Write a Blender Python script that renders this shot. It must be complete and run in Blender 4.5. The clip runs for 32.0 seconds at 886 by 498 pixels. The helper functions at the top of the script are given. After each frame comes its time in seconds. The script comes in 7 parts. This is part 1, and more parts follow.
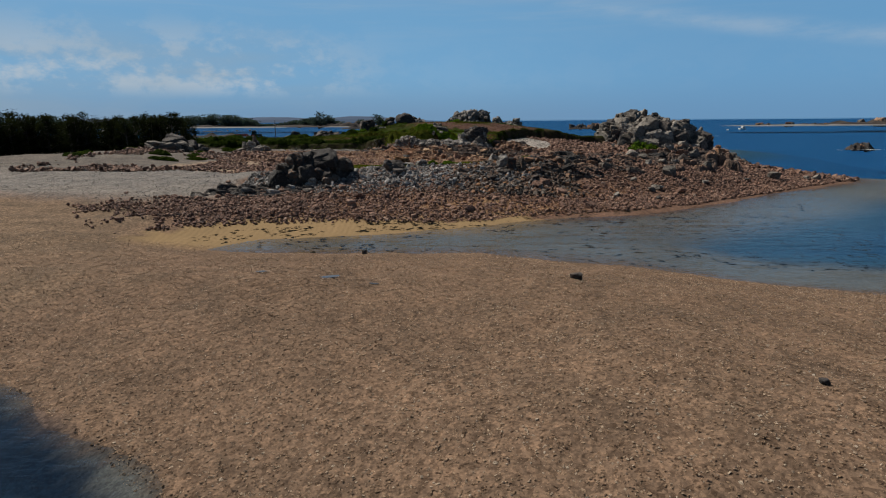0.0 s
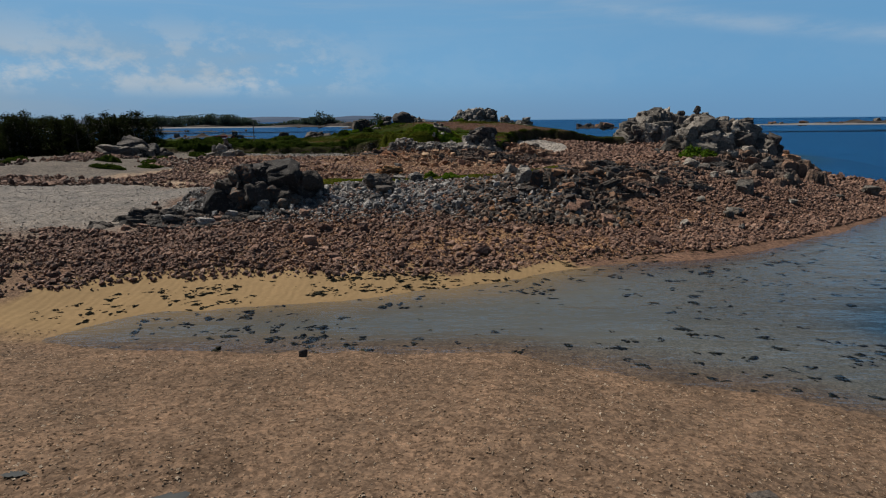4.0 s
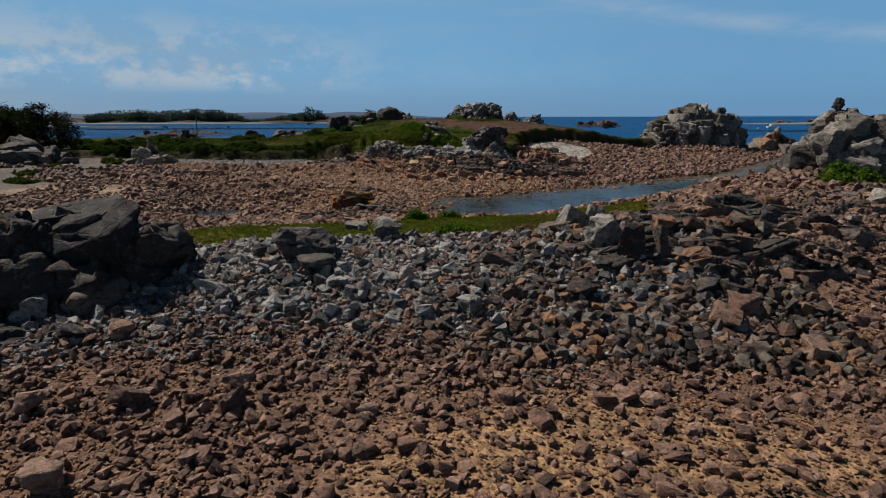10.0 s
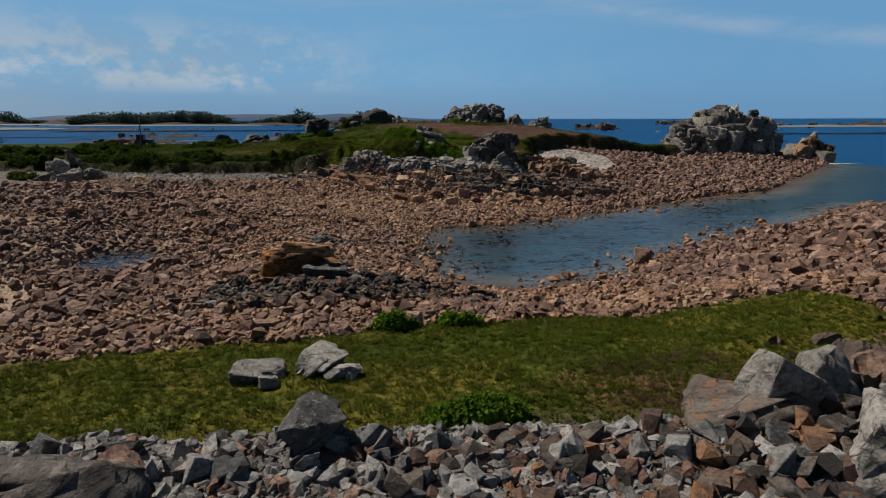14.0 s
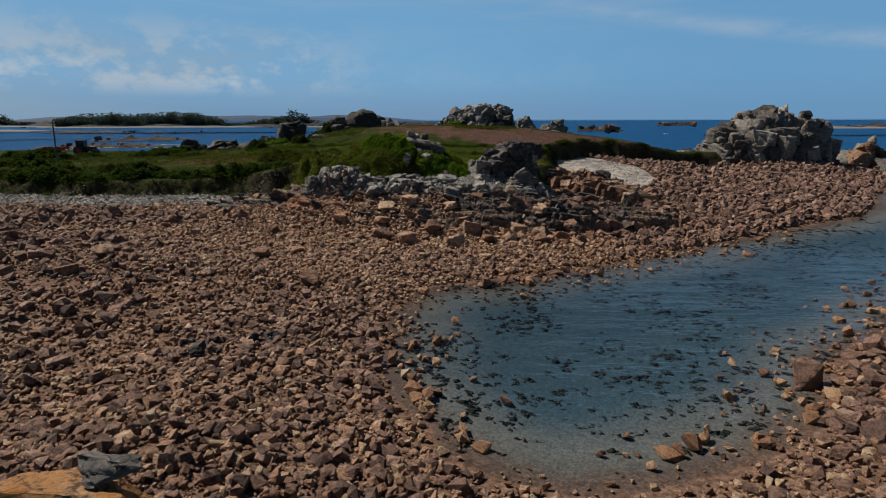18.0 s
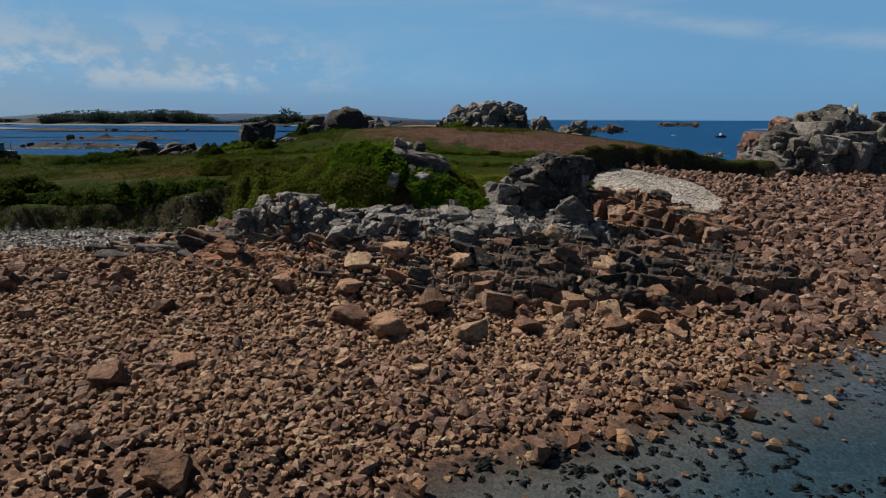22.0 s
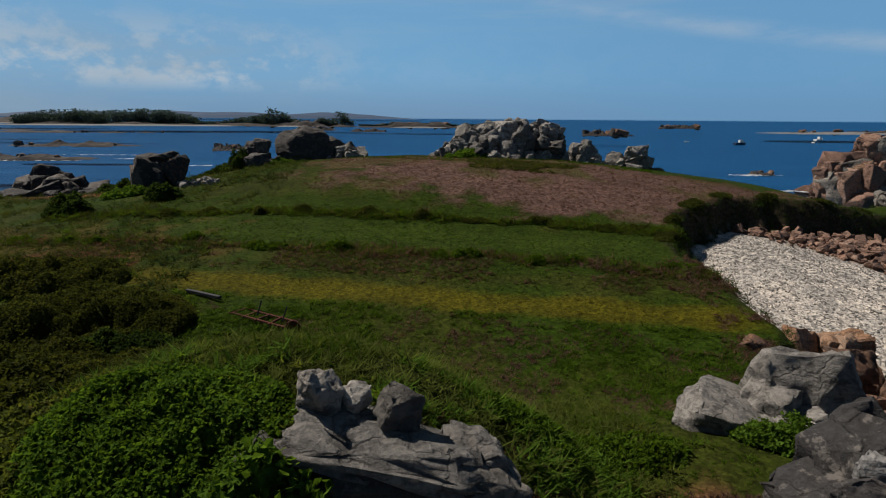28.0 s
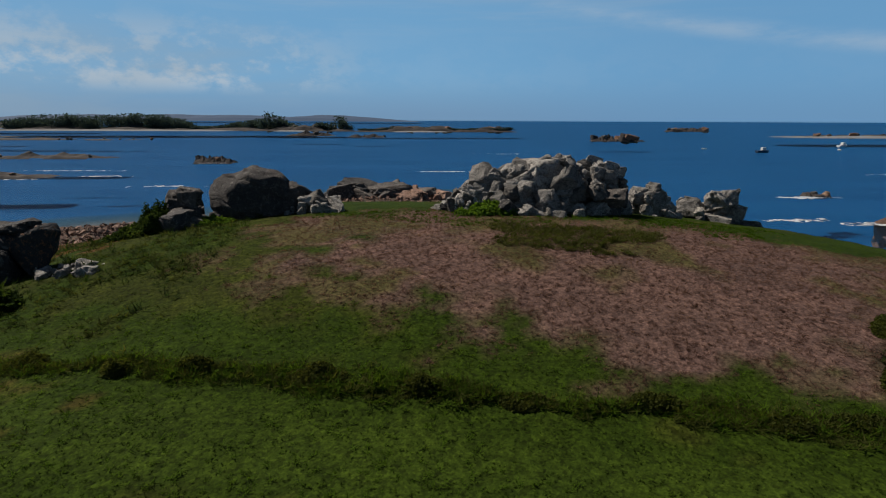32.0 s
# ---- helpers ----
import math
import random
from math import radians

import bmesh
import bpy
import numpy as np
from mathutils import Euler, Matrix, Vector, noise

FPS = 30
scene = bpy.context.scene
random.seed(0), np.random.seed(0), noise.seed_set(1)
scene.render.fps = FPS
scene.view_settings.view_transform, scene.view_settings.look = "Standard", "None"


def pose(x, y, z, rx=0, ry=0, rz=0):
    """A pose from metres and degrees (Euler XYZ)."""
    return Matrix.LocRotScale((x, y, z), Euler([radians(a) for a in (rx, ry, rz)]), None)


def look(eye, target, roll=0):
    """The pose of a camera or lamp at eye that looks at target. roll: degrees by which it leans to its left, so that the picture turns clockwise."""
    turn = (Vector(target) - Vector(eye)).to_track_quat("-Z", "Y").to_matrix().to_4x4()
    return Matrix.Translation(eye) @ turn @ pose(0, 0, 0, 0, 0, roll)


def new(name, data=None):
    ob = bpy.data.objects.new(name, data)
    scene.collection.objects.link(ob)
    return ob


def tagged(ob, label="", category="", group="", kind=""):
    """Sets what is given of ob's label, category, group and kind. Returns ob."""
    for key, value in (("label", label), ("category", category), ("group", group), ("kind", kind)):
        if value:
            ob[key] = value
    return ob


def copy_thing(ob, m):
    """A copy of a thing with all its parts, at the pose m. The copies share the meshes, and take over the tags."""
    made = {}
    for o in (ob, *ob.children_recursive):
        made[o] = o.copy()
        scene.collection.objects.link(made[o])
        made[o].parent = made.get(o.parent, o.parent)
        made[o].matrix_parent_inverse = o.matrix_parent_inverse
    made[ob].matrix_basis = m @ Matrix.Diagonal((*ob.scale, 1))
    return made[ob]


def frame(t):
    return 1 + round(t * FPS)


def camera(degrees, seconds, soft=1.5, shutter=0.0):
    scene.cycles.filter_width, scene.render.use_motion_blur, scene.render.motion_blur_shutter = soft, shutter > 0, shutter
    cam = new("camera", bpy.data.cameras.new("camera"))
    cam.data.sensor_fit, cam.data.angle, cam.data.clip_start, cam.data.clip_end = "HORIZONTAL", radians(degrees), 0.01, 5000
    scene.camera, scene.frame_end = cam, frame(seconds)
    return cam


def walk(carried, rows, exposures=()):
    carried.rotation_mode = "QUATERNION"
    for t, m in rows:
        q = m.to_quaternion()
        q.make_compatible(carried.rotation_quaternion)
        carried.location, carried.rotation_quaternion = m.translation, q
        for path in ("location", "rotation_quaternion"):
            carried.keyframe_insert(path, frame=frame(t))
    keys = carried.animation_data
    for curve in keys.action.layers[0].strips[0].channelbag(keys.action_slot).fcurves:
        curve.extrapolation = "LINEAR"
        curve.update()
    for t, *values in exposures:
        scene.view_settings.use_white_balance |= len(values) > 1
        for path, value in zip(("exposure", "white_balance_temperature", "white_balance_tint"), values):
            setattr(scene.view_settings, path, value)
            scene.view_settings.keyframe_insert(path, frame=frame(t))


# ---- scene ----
cam = camera(75.0, 32.0, soft=1.1)
EYE = 10.34
ROWS = [
    (0.0, 0.0, 0.0, 0.0, 77.31, 0.4, 0.0),
    (0.5, 0.052, 2.418, 0.013, 77.31, 0.4, 0.03),
    (1.0, 0.078, 5.031, -0.0, 77.3, 0.42, 0.08),
    (1.5, 0.104, 7.475, 0.013, 77.29, 0.42, 0.12),
    (2.0, 0.13, 10.114, 0.013, 77.27, 0.44, 0.16),
    (2.5, 0.156, 12.558, 0.013, 77.25, 0.47, 0.2),
    (3.0, 0.182, 15.21, 0.013, 77.23, 0.5, 0.25),
    (3.5, 0.195, 17.641, -0.0, 77.26, 0.49, 0.27),
    (5.5, 0.247, 27.495, 0.0, 77.19, 0.54, 0.27),
    (6.0, 0.247, 30.03, -0.0, 77.19, 0.54, 0.25),
    (6.5, 0.247, 32.383, 0.013, 77.18, 0.49, 0.2),
    (7.0, 0.234, 34.931, -0.0, 77.14, 0.44, 0.14),
    (7.5, 0.208, 37.245, -0.026, 77.09, 0.39, 0.08),
    (8.0, 0.156, 39.754, -0.039, 77.0, 0.32, -0.0),
    (8.5, 0.091, 42.068, -0.052, 76.92, 0.27, -0.09),
    (9.0, 0.065, 44.59, -0.039, 76.9, 0.24, -0.13),
    (9.5, 0.026, 46.956, -0.026, 76.9, 0.22, -0.2),
    (10.0, -0.026, 49.491, -0.0, 76.93, 0.17, -0.31),
    (10.5, -0.065, 51.818, 0.026, 76.96, 0.14, -0.41),
    (11.0, -0.117, 54.314, 0.065, 76.96, 0.1, -0.53),
    (11.5, -0.156, 56.602, 0.065, 76.99, 0.11, -0.58),
    (12.0, -0.208, 59.072, 0.091, 77.01, 0.11, -0.69),
    (12.5, -0.247, 61.308, 0.104, 77.04, 0.11, -0.76),
    (13.0, -0.312, 63.765, 0.117, 77.07, 0.11, -0.86),
    (13.5, -0.325, 66.04, 0.169, 77.09, 0.1, -0.93),
    (15.5, -0.234, 75.777, 0.286, 77.18, 0.14, -1.2),
    (16.0, -0.208, 78.39, 0.351, 77.2, 0.12, -1.22),
    (16.5, -0.182, 80.769, 0.351, 77.2, 0.13, -1.21),
    (17.0, -0.143, 83.356, 0.364, 77.22, 0.12, -1.2),
    (17.5, -0.13, 85.722, 0.377, 77.23, 0.13, -1.22),
    (18.0, -0.117, 88.244, 0.403, 77.23, 0.13, -1.24),
    (18.5, -0.104, 90.571, 0.442, 77.25, 0.13, -1.27),
    (19.0, -0.091, 93.106, 0.468, 77.29, 0.13, -1.28),
    (19.5, -0.104, 95.433, 0.494, 77.29, 0.09, -1.32),
    (20.0, -0.117, 97.968, 0.52, 77.27, 0.02, -1.39),
    (20.5, -0.143, 100.347, 0.546, 77.24, -0.05, -1.45),
    (21.0, -0.195, 102.882, 0.546, 77.19, -0.13, -1.51),
    (21.5, -0.234, 105.248, 0.533, 77.18, -0.17, -1.56),
    (22.0, -0.26, 107.796, 0.533, 77.15, -0.19, -1.6),
    (22.5, -0.286, 110.162, 0.533, 77.1, -0.27, -1.65),
    (23.0, -0.325, 112.736, 0.52, 77.13, -0.29, -1.68),
    (23.5, -0.338, 115.154, 0.624, 77.11, -0.34, -1.73),
    (24.0, -0.377, 117.819, 0.832, 77.11, -0.33, -1.79),
    (24.5, -0.39, 120.25, 1.001, 77.13, -0.32, -1.84),
    (26.5, -0.455, 130.429, 2.171, 76.99, -0.48, -2.2),
    (27.0, -0.429, 133.107, 2.574, 77.02, -0.47, -2.22),
    (27.5, -0.403, 135.577, 2.912, 77.04, -0.48, -2.24),
    (28.0, -0.39, 138.268, 3.341, 77.04, -0.44, -2.29),
    (28.5, -0.377, 140.777, 3.757, 77.07, -0.43, -2.34),
    (29.0, -0.364, 143.494, 4.225, 77.05, -0.41, -2.4),
    (29.5, -0.364, 146.029, 4.667, 77.0, -0.36, -2.43),
    (30.0, -0.338, 148.694, 5.031, 77.07, -0.33, -2.45),
    (30.5, -0.325, 151.138, 5.252, 77.13, -0.28, -2.43),
    (31.0, -0.286, 153.842, 5.499, 77.16, -0.24, -2.37),
    (31.5, -0.234, 156.377, 5.759, 77.15, -0.22, -2.31),
    (32.0, -0.195, 159.107, 5.967, 77.19, -0.25, -2.21),
]
walk(cam, [(t, pose(x, y, EYE + z, rx, ry, rz)) for t, x, y, z, rx, ry, rz in ROWS])

# ---- light ----
SUN_AZ, SUN_EL = radians(-62), radians(51)      # from +y towards +x; above the horizon
sun_from = Vector((math.sin(SUN_AZ) * math.cos(SUN_EL), math.cos(SUN_AZ) * math.cos(SUN_EL), math.sin(SUN_EL)))
sun = new("sun", bpy.data.lights.new("sun", "SUN"))
sun.data.energy, sun.data.angle, sun.data.color = 5.0, radians(0.5), (1.0, 0.935, 0.85)
sun.matrix_world = look(sun_from * 100, (0, 0, 0))
scene.view_settings.exposure = 0.3


world = bpy.data.worlds.new("world")
scene.world = world
world.use_nodes = True
wt = world.node_tree
wt.nodes.clear()
W = wt.nodes.new
sky = W("ShaderNodeTexSky")
sky.sky_type, sky.sun_disc = "NISHITA", False
sky.sun_elevation, sky.sun_rotation = SUN_EL, SUN_AZ
sky.air_density, sky.dust_density, sky.ozone_density = 1.0, 0.3, 2.0
tc = W("ShaderNodeTexCoord")
sep = W("ShaderNodeSeparateXYZ")
wt.links.new(tc.outputs["Generated"], sep.inputs[0])


def wmath(op, a, b=None, c=None, clamp=False):
    n = W("ShaderNodeMath")
    n.operation, n.use_clamp = op, clamp
    for k, v in enumerate((a, b, c)):
        if v is None:
            continue
        if isinstance(v, (int, float)):
            n.inputs[k].default_value = v
        else:
            wt.links.new(v, n.inputs[k])
    return n.outputs[0]


def wmix(fac, a, b):
    n = W("ShaderNodeMix")
    n.data_type = "RGBA"
    wt.links.new(fac, n.inputs[0])
    for k, v in ((6, a), (7, b)):
        if isinstance(v, tuple):
            n.inputs[k].default_value = (*v, 1)
        else:
            wt.links.new(v, n.inputs[k])
    return n.outputs[2]


def wnoise(scale, zscale, detail, seed):
    mp = W("ShaderNodeMapping")
    mp.inputs["Scale"].default_value = (scale, scale, scale * zscale)
    mp.inputs["Location"].default_value = (seed, seed * 0.7, seed * 0.3)
    wt.links.new(tc.outputs["Generated"], mp.inputs[0])
    n = W("ShaderNodeTexNoise")
    n.inputs["Scale"].default_value, n.inputs["Detail"].default_value, n.inputs["Roughness"].default_value = 1, detail, 0.62
    wt.links.new(mp.outputs[0], n.inputs[0])
    return n.outputs[0]


def wstep(v, lo, hi):
    n = W("ShaderNodeMapRange")
    n.interpolation_type = "SMOOTHSTEP"
    n.inputs["From Min"].default_value, n.inputs["From Max"].default_value = lo, hi
    wt.links.new(v, n.inputs[0])
    return n.outputs[0]


el = sep.outputs[2]
# haze low over the sea, deeper blue above it
low = wmath("SUBTRACT", 1.0, wstep(el, 0.15, 0.28))
deep = wmix(wstep(el, 0.05, 0.45), sky.outputs[0], (0.17, 0.4, 0.86))
col = wmix(wmath("MULTIPLY", low, 0.93), deep, (1.42, 3.36, 5.6))
grad = wmath("SUBTRACT", 1.0, wstep(el, -0.01, 0.075))
col = wmix(wmath("MULTIPLY", grad, 0.75), col, (1.53, 2.56, 3.95))
# broken cumulus low on the north-west, thin streaks high up
west = wstep(sep.outputs[0], -0.03, -0.36)
band = wmath("MULTIPLY", wstep(el, 0.03, 0.058), wmath("SUBTRACT", 1.0, wstep(el, 0.07, 0.17)))
puff = wstep(wnoise(11, 1.7, 10, 5.3), 0.45, 0.6)
cum = wmath("MULTIPLY", wmath("MULTIPLY", puff, band), wmath("MULTIPLY_ADD", west, 0.85, 0.06))
col = wmix(cum, col, (4.1, 4.9, 5.7))
veil = wmath("MULTIPLY", wmath("MULTIPLY", wstep(wnoise(2.2, 5, 4, 8.4), 0.35, 0.8), west), wmath("SUBTRACT", 1.0, wstep(el, 0.06, 0.2)))
col = wmix(wmath("MULTIPLY", veil, 0.75), col, (2.6, 3.5, 4.4))
cirrus = wmath("MULTIPLY", wstep(wnoise(1.6, 14, 5, 1.7), 0.5, 0.78), wstep(el, 0.1, 0.2))
col = wmix(wmath("MULTIPLY", cirrus, 0.5), col, (3.6, 4.3, 5.05))
# deeper blue towards the open sea in the east, and one long streak of cirrus there
east = wstep(sep.outputs[0], -0.05, 0.5)
col = wmix(wmath("MULTIPLY", wmath("MULTIPLY", east, low), 0.5), col, (1.12, 2.75, 4.85))
off = wmath("ABSOLUTE", wmath("ADD", wmath("SUBTRACT", el, 0.207), wmath("MULTIPLY", sep.outputs[0], 0.173)))
streak = wmath("MULTIPLY", wmath("SUBTRACT", 1.0, wstep(off, 0.0, 0.022)), wmath("MULTIPLY", wstep(sep.outputs[0], 0.08, 0.3), wstep(wnoise(7, 4, 6, 3.1), 0.3, 0.7)))
col = wmix(wmath("MULTIPLY", streak, 0.55), col, (3.3, 4.3, 5.4))
back = W("ShaderNodeBackground")
back.inputs["Strength"].default_value = 0.084
wt.links.new(col, back.inputs[0])
wout = W("ShaderNodeOutputWorld")
wt.links.new(back.outputs[0], wout.inputs[0])


# ---- materials ----
class Mat:
    """A node material with a few shorthands."""

    def __init__(self, name, rough=0.85, spec=0.3):
        self.m = bpy.data.materials.new(name)
        self.m.use_nodes = True
        self.t = self.m.node_tree
        self.b = self.t.nodes["Principled BSDF"]
        self.b.inputs["Roughness"].default_value = rough
        self.b.inputs["Specular IOR Level"].default_value = spec
        self.pos = self.node("ShaderNodeNewGeometry").outputs["Position"]

    def node(self, kind):
        return self.t.nodes.new(kind)

    def put(self, value, socket):
        if isinstance(value, tuple):
            socket.default_value = (*value, 1) if len(value) == 3 and socket.type == "RGBA" else value
        elif isinstance(value, (int, float)):
            socket.default_value = value
        else:
            self.t.links.new(value, socket)

    def noise(self, scale, detail=4, rough=0.6, stretch=(1, 1, 1), where=None):
        v = where or self.pos
        if stretch != (1, 1, 1):
            mp = self.node("ShaderNodeMapping")
            mp.inputs["Scale"].default_value = stretch
            self.put(v, mp.inputs[0])
            v = mp.outputs[0]
        n = self.node("ShaderNodeTexNoise")
        n.inputs["Scale"].default_value, n.inputs["Detail"].default_value, n.inputs["Roughness"].default_value = scale, detail, rough
        self.put(v, n.inputs["Vector"])
        return n.outputs[0]

    def voronoi(self, scale, feature="F1"):
        n = self.node("ShaderNodeTexVoronoi")
        n.feature = feature
        n.inputs["Scale"].default_value = scale
        self.put(self.pos, n.inputs["Vector"])
        return n

    def step(self, v, lo, hi, a=0.0, b=1.0):
        n = self.node("ShaderNodeMapRange")
        n.interpolation_type = "SMOOTHSTEP"
        for k, w in (("From Min", lo), ("From Max", hi), ("To Min", a), ("To Max", b)):
            n.inputs[k].default_value = w
        self.put(v, n.inputs[0])
        return n.outputs[0]

    def math(self, op, a, b=0.0):
        n = self.node("ShaderNodeMath")
        n.operation = op
        self.put(a, n.inputs[0])
        self.put(b, n.inputs[1])
        return n.outputs[0]

    def mix(self, fac, a, b, blend="MIX"):
        n = self.node("ShaderNodeMix")
        n.data_type, n.blend_type = "RGBA", blend
        self.put(fac, n.inputs[0])
        self.put(a, n.inputs[6])
        self.put(b, n.inputs[7])
        return n.outputs[2]

    def ramp(self, fac, stops):
        n = self.node("ShaderNodeValToRGB")
        e = n.color_ramp.elements
        while len(e) < len(stops):
            e.new(0.5)
        for k, (p, c) in enumerate(stops):
            e[k].position, e[k].color = p, (*c, 1)
        self.put(fac, n.inputs[0])
        return n.outputs[0]

    def bump(self, height, dist, strength=1.0, prev=None):
        n = self.node("ShaderNodeBump")
        n.inputs["Strength"].default_value, n.inputs["Distance"].default_value = strength, dist
        self.put(height, n.inputs["Height"])
        if prev is not None:
            self.put(prev, n.inputs["Normal"])
        return n.outputs[0]

    def done(self, color, normal=None, rough=None):
        # one even scale on all base colours, tuned with the exposure for deeper shade
        self.put(self.mix(1.0, color, (0.73, 0.73, 0.73), "MULTIPLY"), self.b.inputs["Base Color"])
        if normal is not None:
            self.put(normal, self.b.inputs["Normal"])
        if rough is not None:
            self.put(rough, self.b.inputs["Roughness"])
        return self.m


def stone_mat(name, stops, by="island", lichen=None, grain=5.0, rough=0.85, amount=0.5, stain=0.6):
    """Rock: a colour for each piece, mottled grain, dark weathering, lichen, joints and fine relief."""
    k = Mat(name, rough, 0.25)
    if by == "island":
        r = k.node("ShaderNodeNewGeometry").outputs["Random Per Island"]
    elif by == "cell":
        cell = k.node("ShaderNodeAttribute")
        cell.attribute_name = "cell"
        r = cell.outputs["Fac"]
    else:
        r = k.node("ShaderNodeObjectInfo").outputs["Random"]
    big = k.noise(grain * 0.14, 5, 0.65)
    mixr = k.math("ADD", k.math("MULTIPLY", r, 0.75), k.math("MULTIPLY", k.step(big, 0.3, 0.7), 0.25))
    c = k.ramp(mixr, stops)
    fine = k.noise(grain * 2.4, 6, 0.75)
    c = k.mix(1.0, c, k.ramp(fine, [(0.28, (0.42, 0.42, 0.42)), (0.52, (1, 1, 1)), (0.74, (1.4, 1.36, 1.32))]), "MULTIPLY")
    crack = k.noise(grain * 0.5, 7, 0.72, (1, 1, 2.2))
    c = k.mix(k.math("MULTIPLY", k.step(crack, 0.5, 0.38), stain), c, (0.03, 0.026, 0.023))
    if lichen:
        c = k.mix(k.math("MULTIPLY", k.step(k.noise(grain * 1.1, 6, 0.7), 0.53, 0.63), amount), c, lichen)
    n = None
    if by == "object":
        vo = k.voronoi(grain * 0.3, "DISTANCE_TO_EDGE")
        warp = k.node("ShaderNodeVectorMath")
        warp.operation = "ADD"
        nz = k.node("ShaderNodeTexNoise")
        nz.inputs["Scale"].default_value, nz.inputs["Detail"].default_value = grain * 0.5, 3
        k.put(k.pos, nz.inputs["Vector"])
        k.put(k.pos, warp.inputs[0])
        k.put(nz.outputs["Color"], warp.inputs[1])
        k.put(warp.outputs[0], vo.inputs["Vector"])
        joint = k.step(vo.outputs[0], 0.0, 0.04)
        c = k.mix(k.math("MULTIPLY", k.math("SUBTRACT", 1.0, joint), 0.3), c, (0.025, 0.021, 0.018))
        n = k.bump(joint, 0.06, 0.7)
    n = k.bump(crack, 0.22, 0.8, n)
    n = k.bump(fine, 0.05, 0.8, n)
    return k.done(c, n)


ORANGE = [(0.0, (0.14, 0.075, 0.052)), (0.3, (0.31, 0.155, 0.085)), (0.6, (0.43, 0.235, 0.125)), (0.85, (0.52, 0.33, 0.19)), (1.0, (0.56, 0.45, 0.34))]
TAN = [(0.0, (0.17, 0.11, 0.07)), (0.3, (0.33, 0.21, 0.125)), (0.6, (0.47, 0.325, 0.205)), (1.0, (0.62, 0.52, 0.4))]
RED = [(0.0, (0.075, 0.045, 0.038)), (0.3, (0.2, 0.115, 0.083)), (0.65, (0.31, 0.178, 0.125)), (0.9, (0.43, 0.275, 0.2)), (1.0, (0.52, 0.41, 0.33))]
GREY = [(0.0, (0.05, 0.047, 0.045)), (0.35, (0.17, 0.164, 0.157)), (0.6, (0.33, 0.315, 0.298)), (0.88, (0.48, 0.46, 0.435)), (1.0, (0.4, 0.27, 0.18))]
PALE = [(0.0, (0.17, 0.155, 0.14)), (0.35, (0.3, 0.275, 0.25)), (0.7, (0.42, 0.39, 0.355)), (1.0, (0.55, 0.52, 0.48))]
m_pebble = stone_mat("pebble_stone", ORANGE, grain=9, stain=0.3)
m_bar = stone_mat("bar_pebble", TAN, grain=9, stain=0.15)
PINK = [(0.0, (0.14, 0.078, 0.052)), (0.3, (0.34, 0.185, 0.112)), (0.6, (0.47, 0.28, 0.172)), (0.85, (0.56, 0.385, 0.24)), (1.0, (0.58, 0.48, 0.345))]
m_pink = stone_mat("pink_granite_stone", PINK, grain=7, stain=0.3)
m_red = stone_mat("red_granite_rubble", RED, grain=5, lichen=(0.05, 0.045, 0.04), amount=0.6)
m_grey = stone_mat("grey_cobble", GREY, grain=5, lichen=(0.05, 0.048, 0.046), amount=0.5)
m_blackr = stone_mat("black_rubble", [(0.0, (0.022, 0.019, 0.017)), (0.25, (0.06, 0.05, 0.043)), (0.4, (0.17, 0.1, 0.067)), (0.52, (0.085, 0.067, 0.056)), (0.66, (0.22, 0.185, 0.15)), (0.8, (0.28, 0.15, 0.085)), (1.0, (0.4, 0.2, 0.08))], grain=5)
m_pale = stone_mat("pale_shingle", PALE, grain=6)
m_red_o = stone_mat("red_granite_boulder", RED, "object", (0.42, 0.24, 0.17), 4, amount=0.5)
m_grey_o = stone_mat("grey_granite_boulder", GREY, "object", (0.36, 0.34, 0.31), 4, amount=0.7)
TOR = [(0.0, (0.06, 0.054, 0.048)), (0.35, (0.165, 0.147, 0.125)), (0.65, (0.27, 0.24, 0.205)), (1.0, (0.4, 0.365, 0.315))]
m_tor = stone_mat("lichened_granite", TOR, "object", (0.07, 0.062, 0.055), 2.2, amount=0.75)
DARK = [(0.0, (0.025, 0.024, 0.024)), (0.5, (0.07, 0.062, 0.058)), (0.8, (0.14, 0.115, 0.095)), (1.0, (0.22, 0.19, 0.16))]
m_dark = stone_mat("dark_weathered_granite", DARK, "object", (0.26, 0.23, 0.2), 2.5, amount=0.55)
BLACK = [(0.0, (0.016, 0.015, 0.015)), (0.5, (0.042, 0.037, 0.034)), (0.85, (0.085, 0.07, 0.058)), (1.0, (0.13, 0.11, 0.09))]
m_black = stone_mat("black_lichened_granite", BLACK, "object", (0.2, 0.18, 0.16), 2.5, amount=0.4)
m_pink_o = stone_mat("pink_granite_boulder", PINK, "object", (0.2, 0.12, 0.09), 4, amount=0.25, stain=0.3)
RUST = [(0.0, (0.1, 0.064, 0.046)), (0.4, (0.25, 0.13, 0.076)), (0.7, (0.36, 0.2, 0.115)), (1.0, (0.46, 0.34, 0.25))]
m_rust = stone_mat("rusty_granite", RUST, "object", (0.055, 0.045, 0.04), 2.5, amount=0.7)
OCHRE = [(0.0, (0.07, 0.045, 0.03)), (0.35, (0.24, 0.105, 0.035)), (0.65, (0.46, 0.18, 0.035)), (1.0, (0.5, 0.33, 0.18))]
m_ochre = stone_mat("ochre_lichened_granite", OCHRE, "object", (0.5, 0.19, 0.03), 5, amount=0.8, stain=0.9)
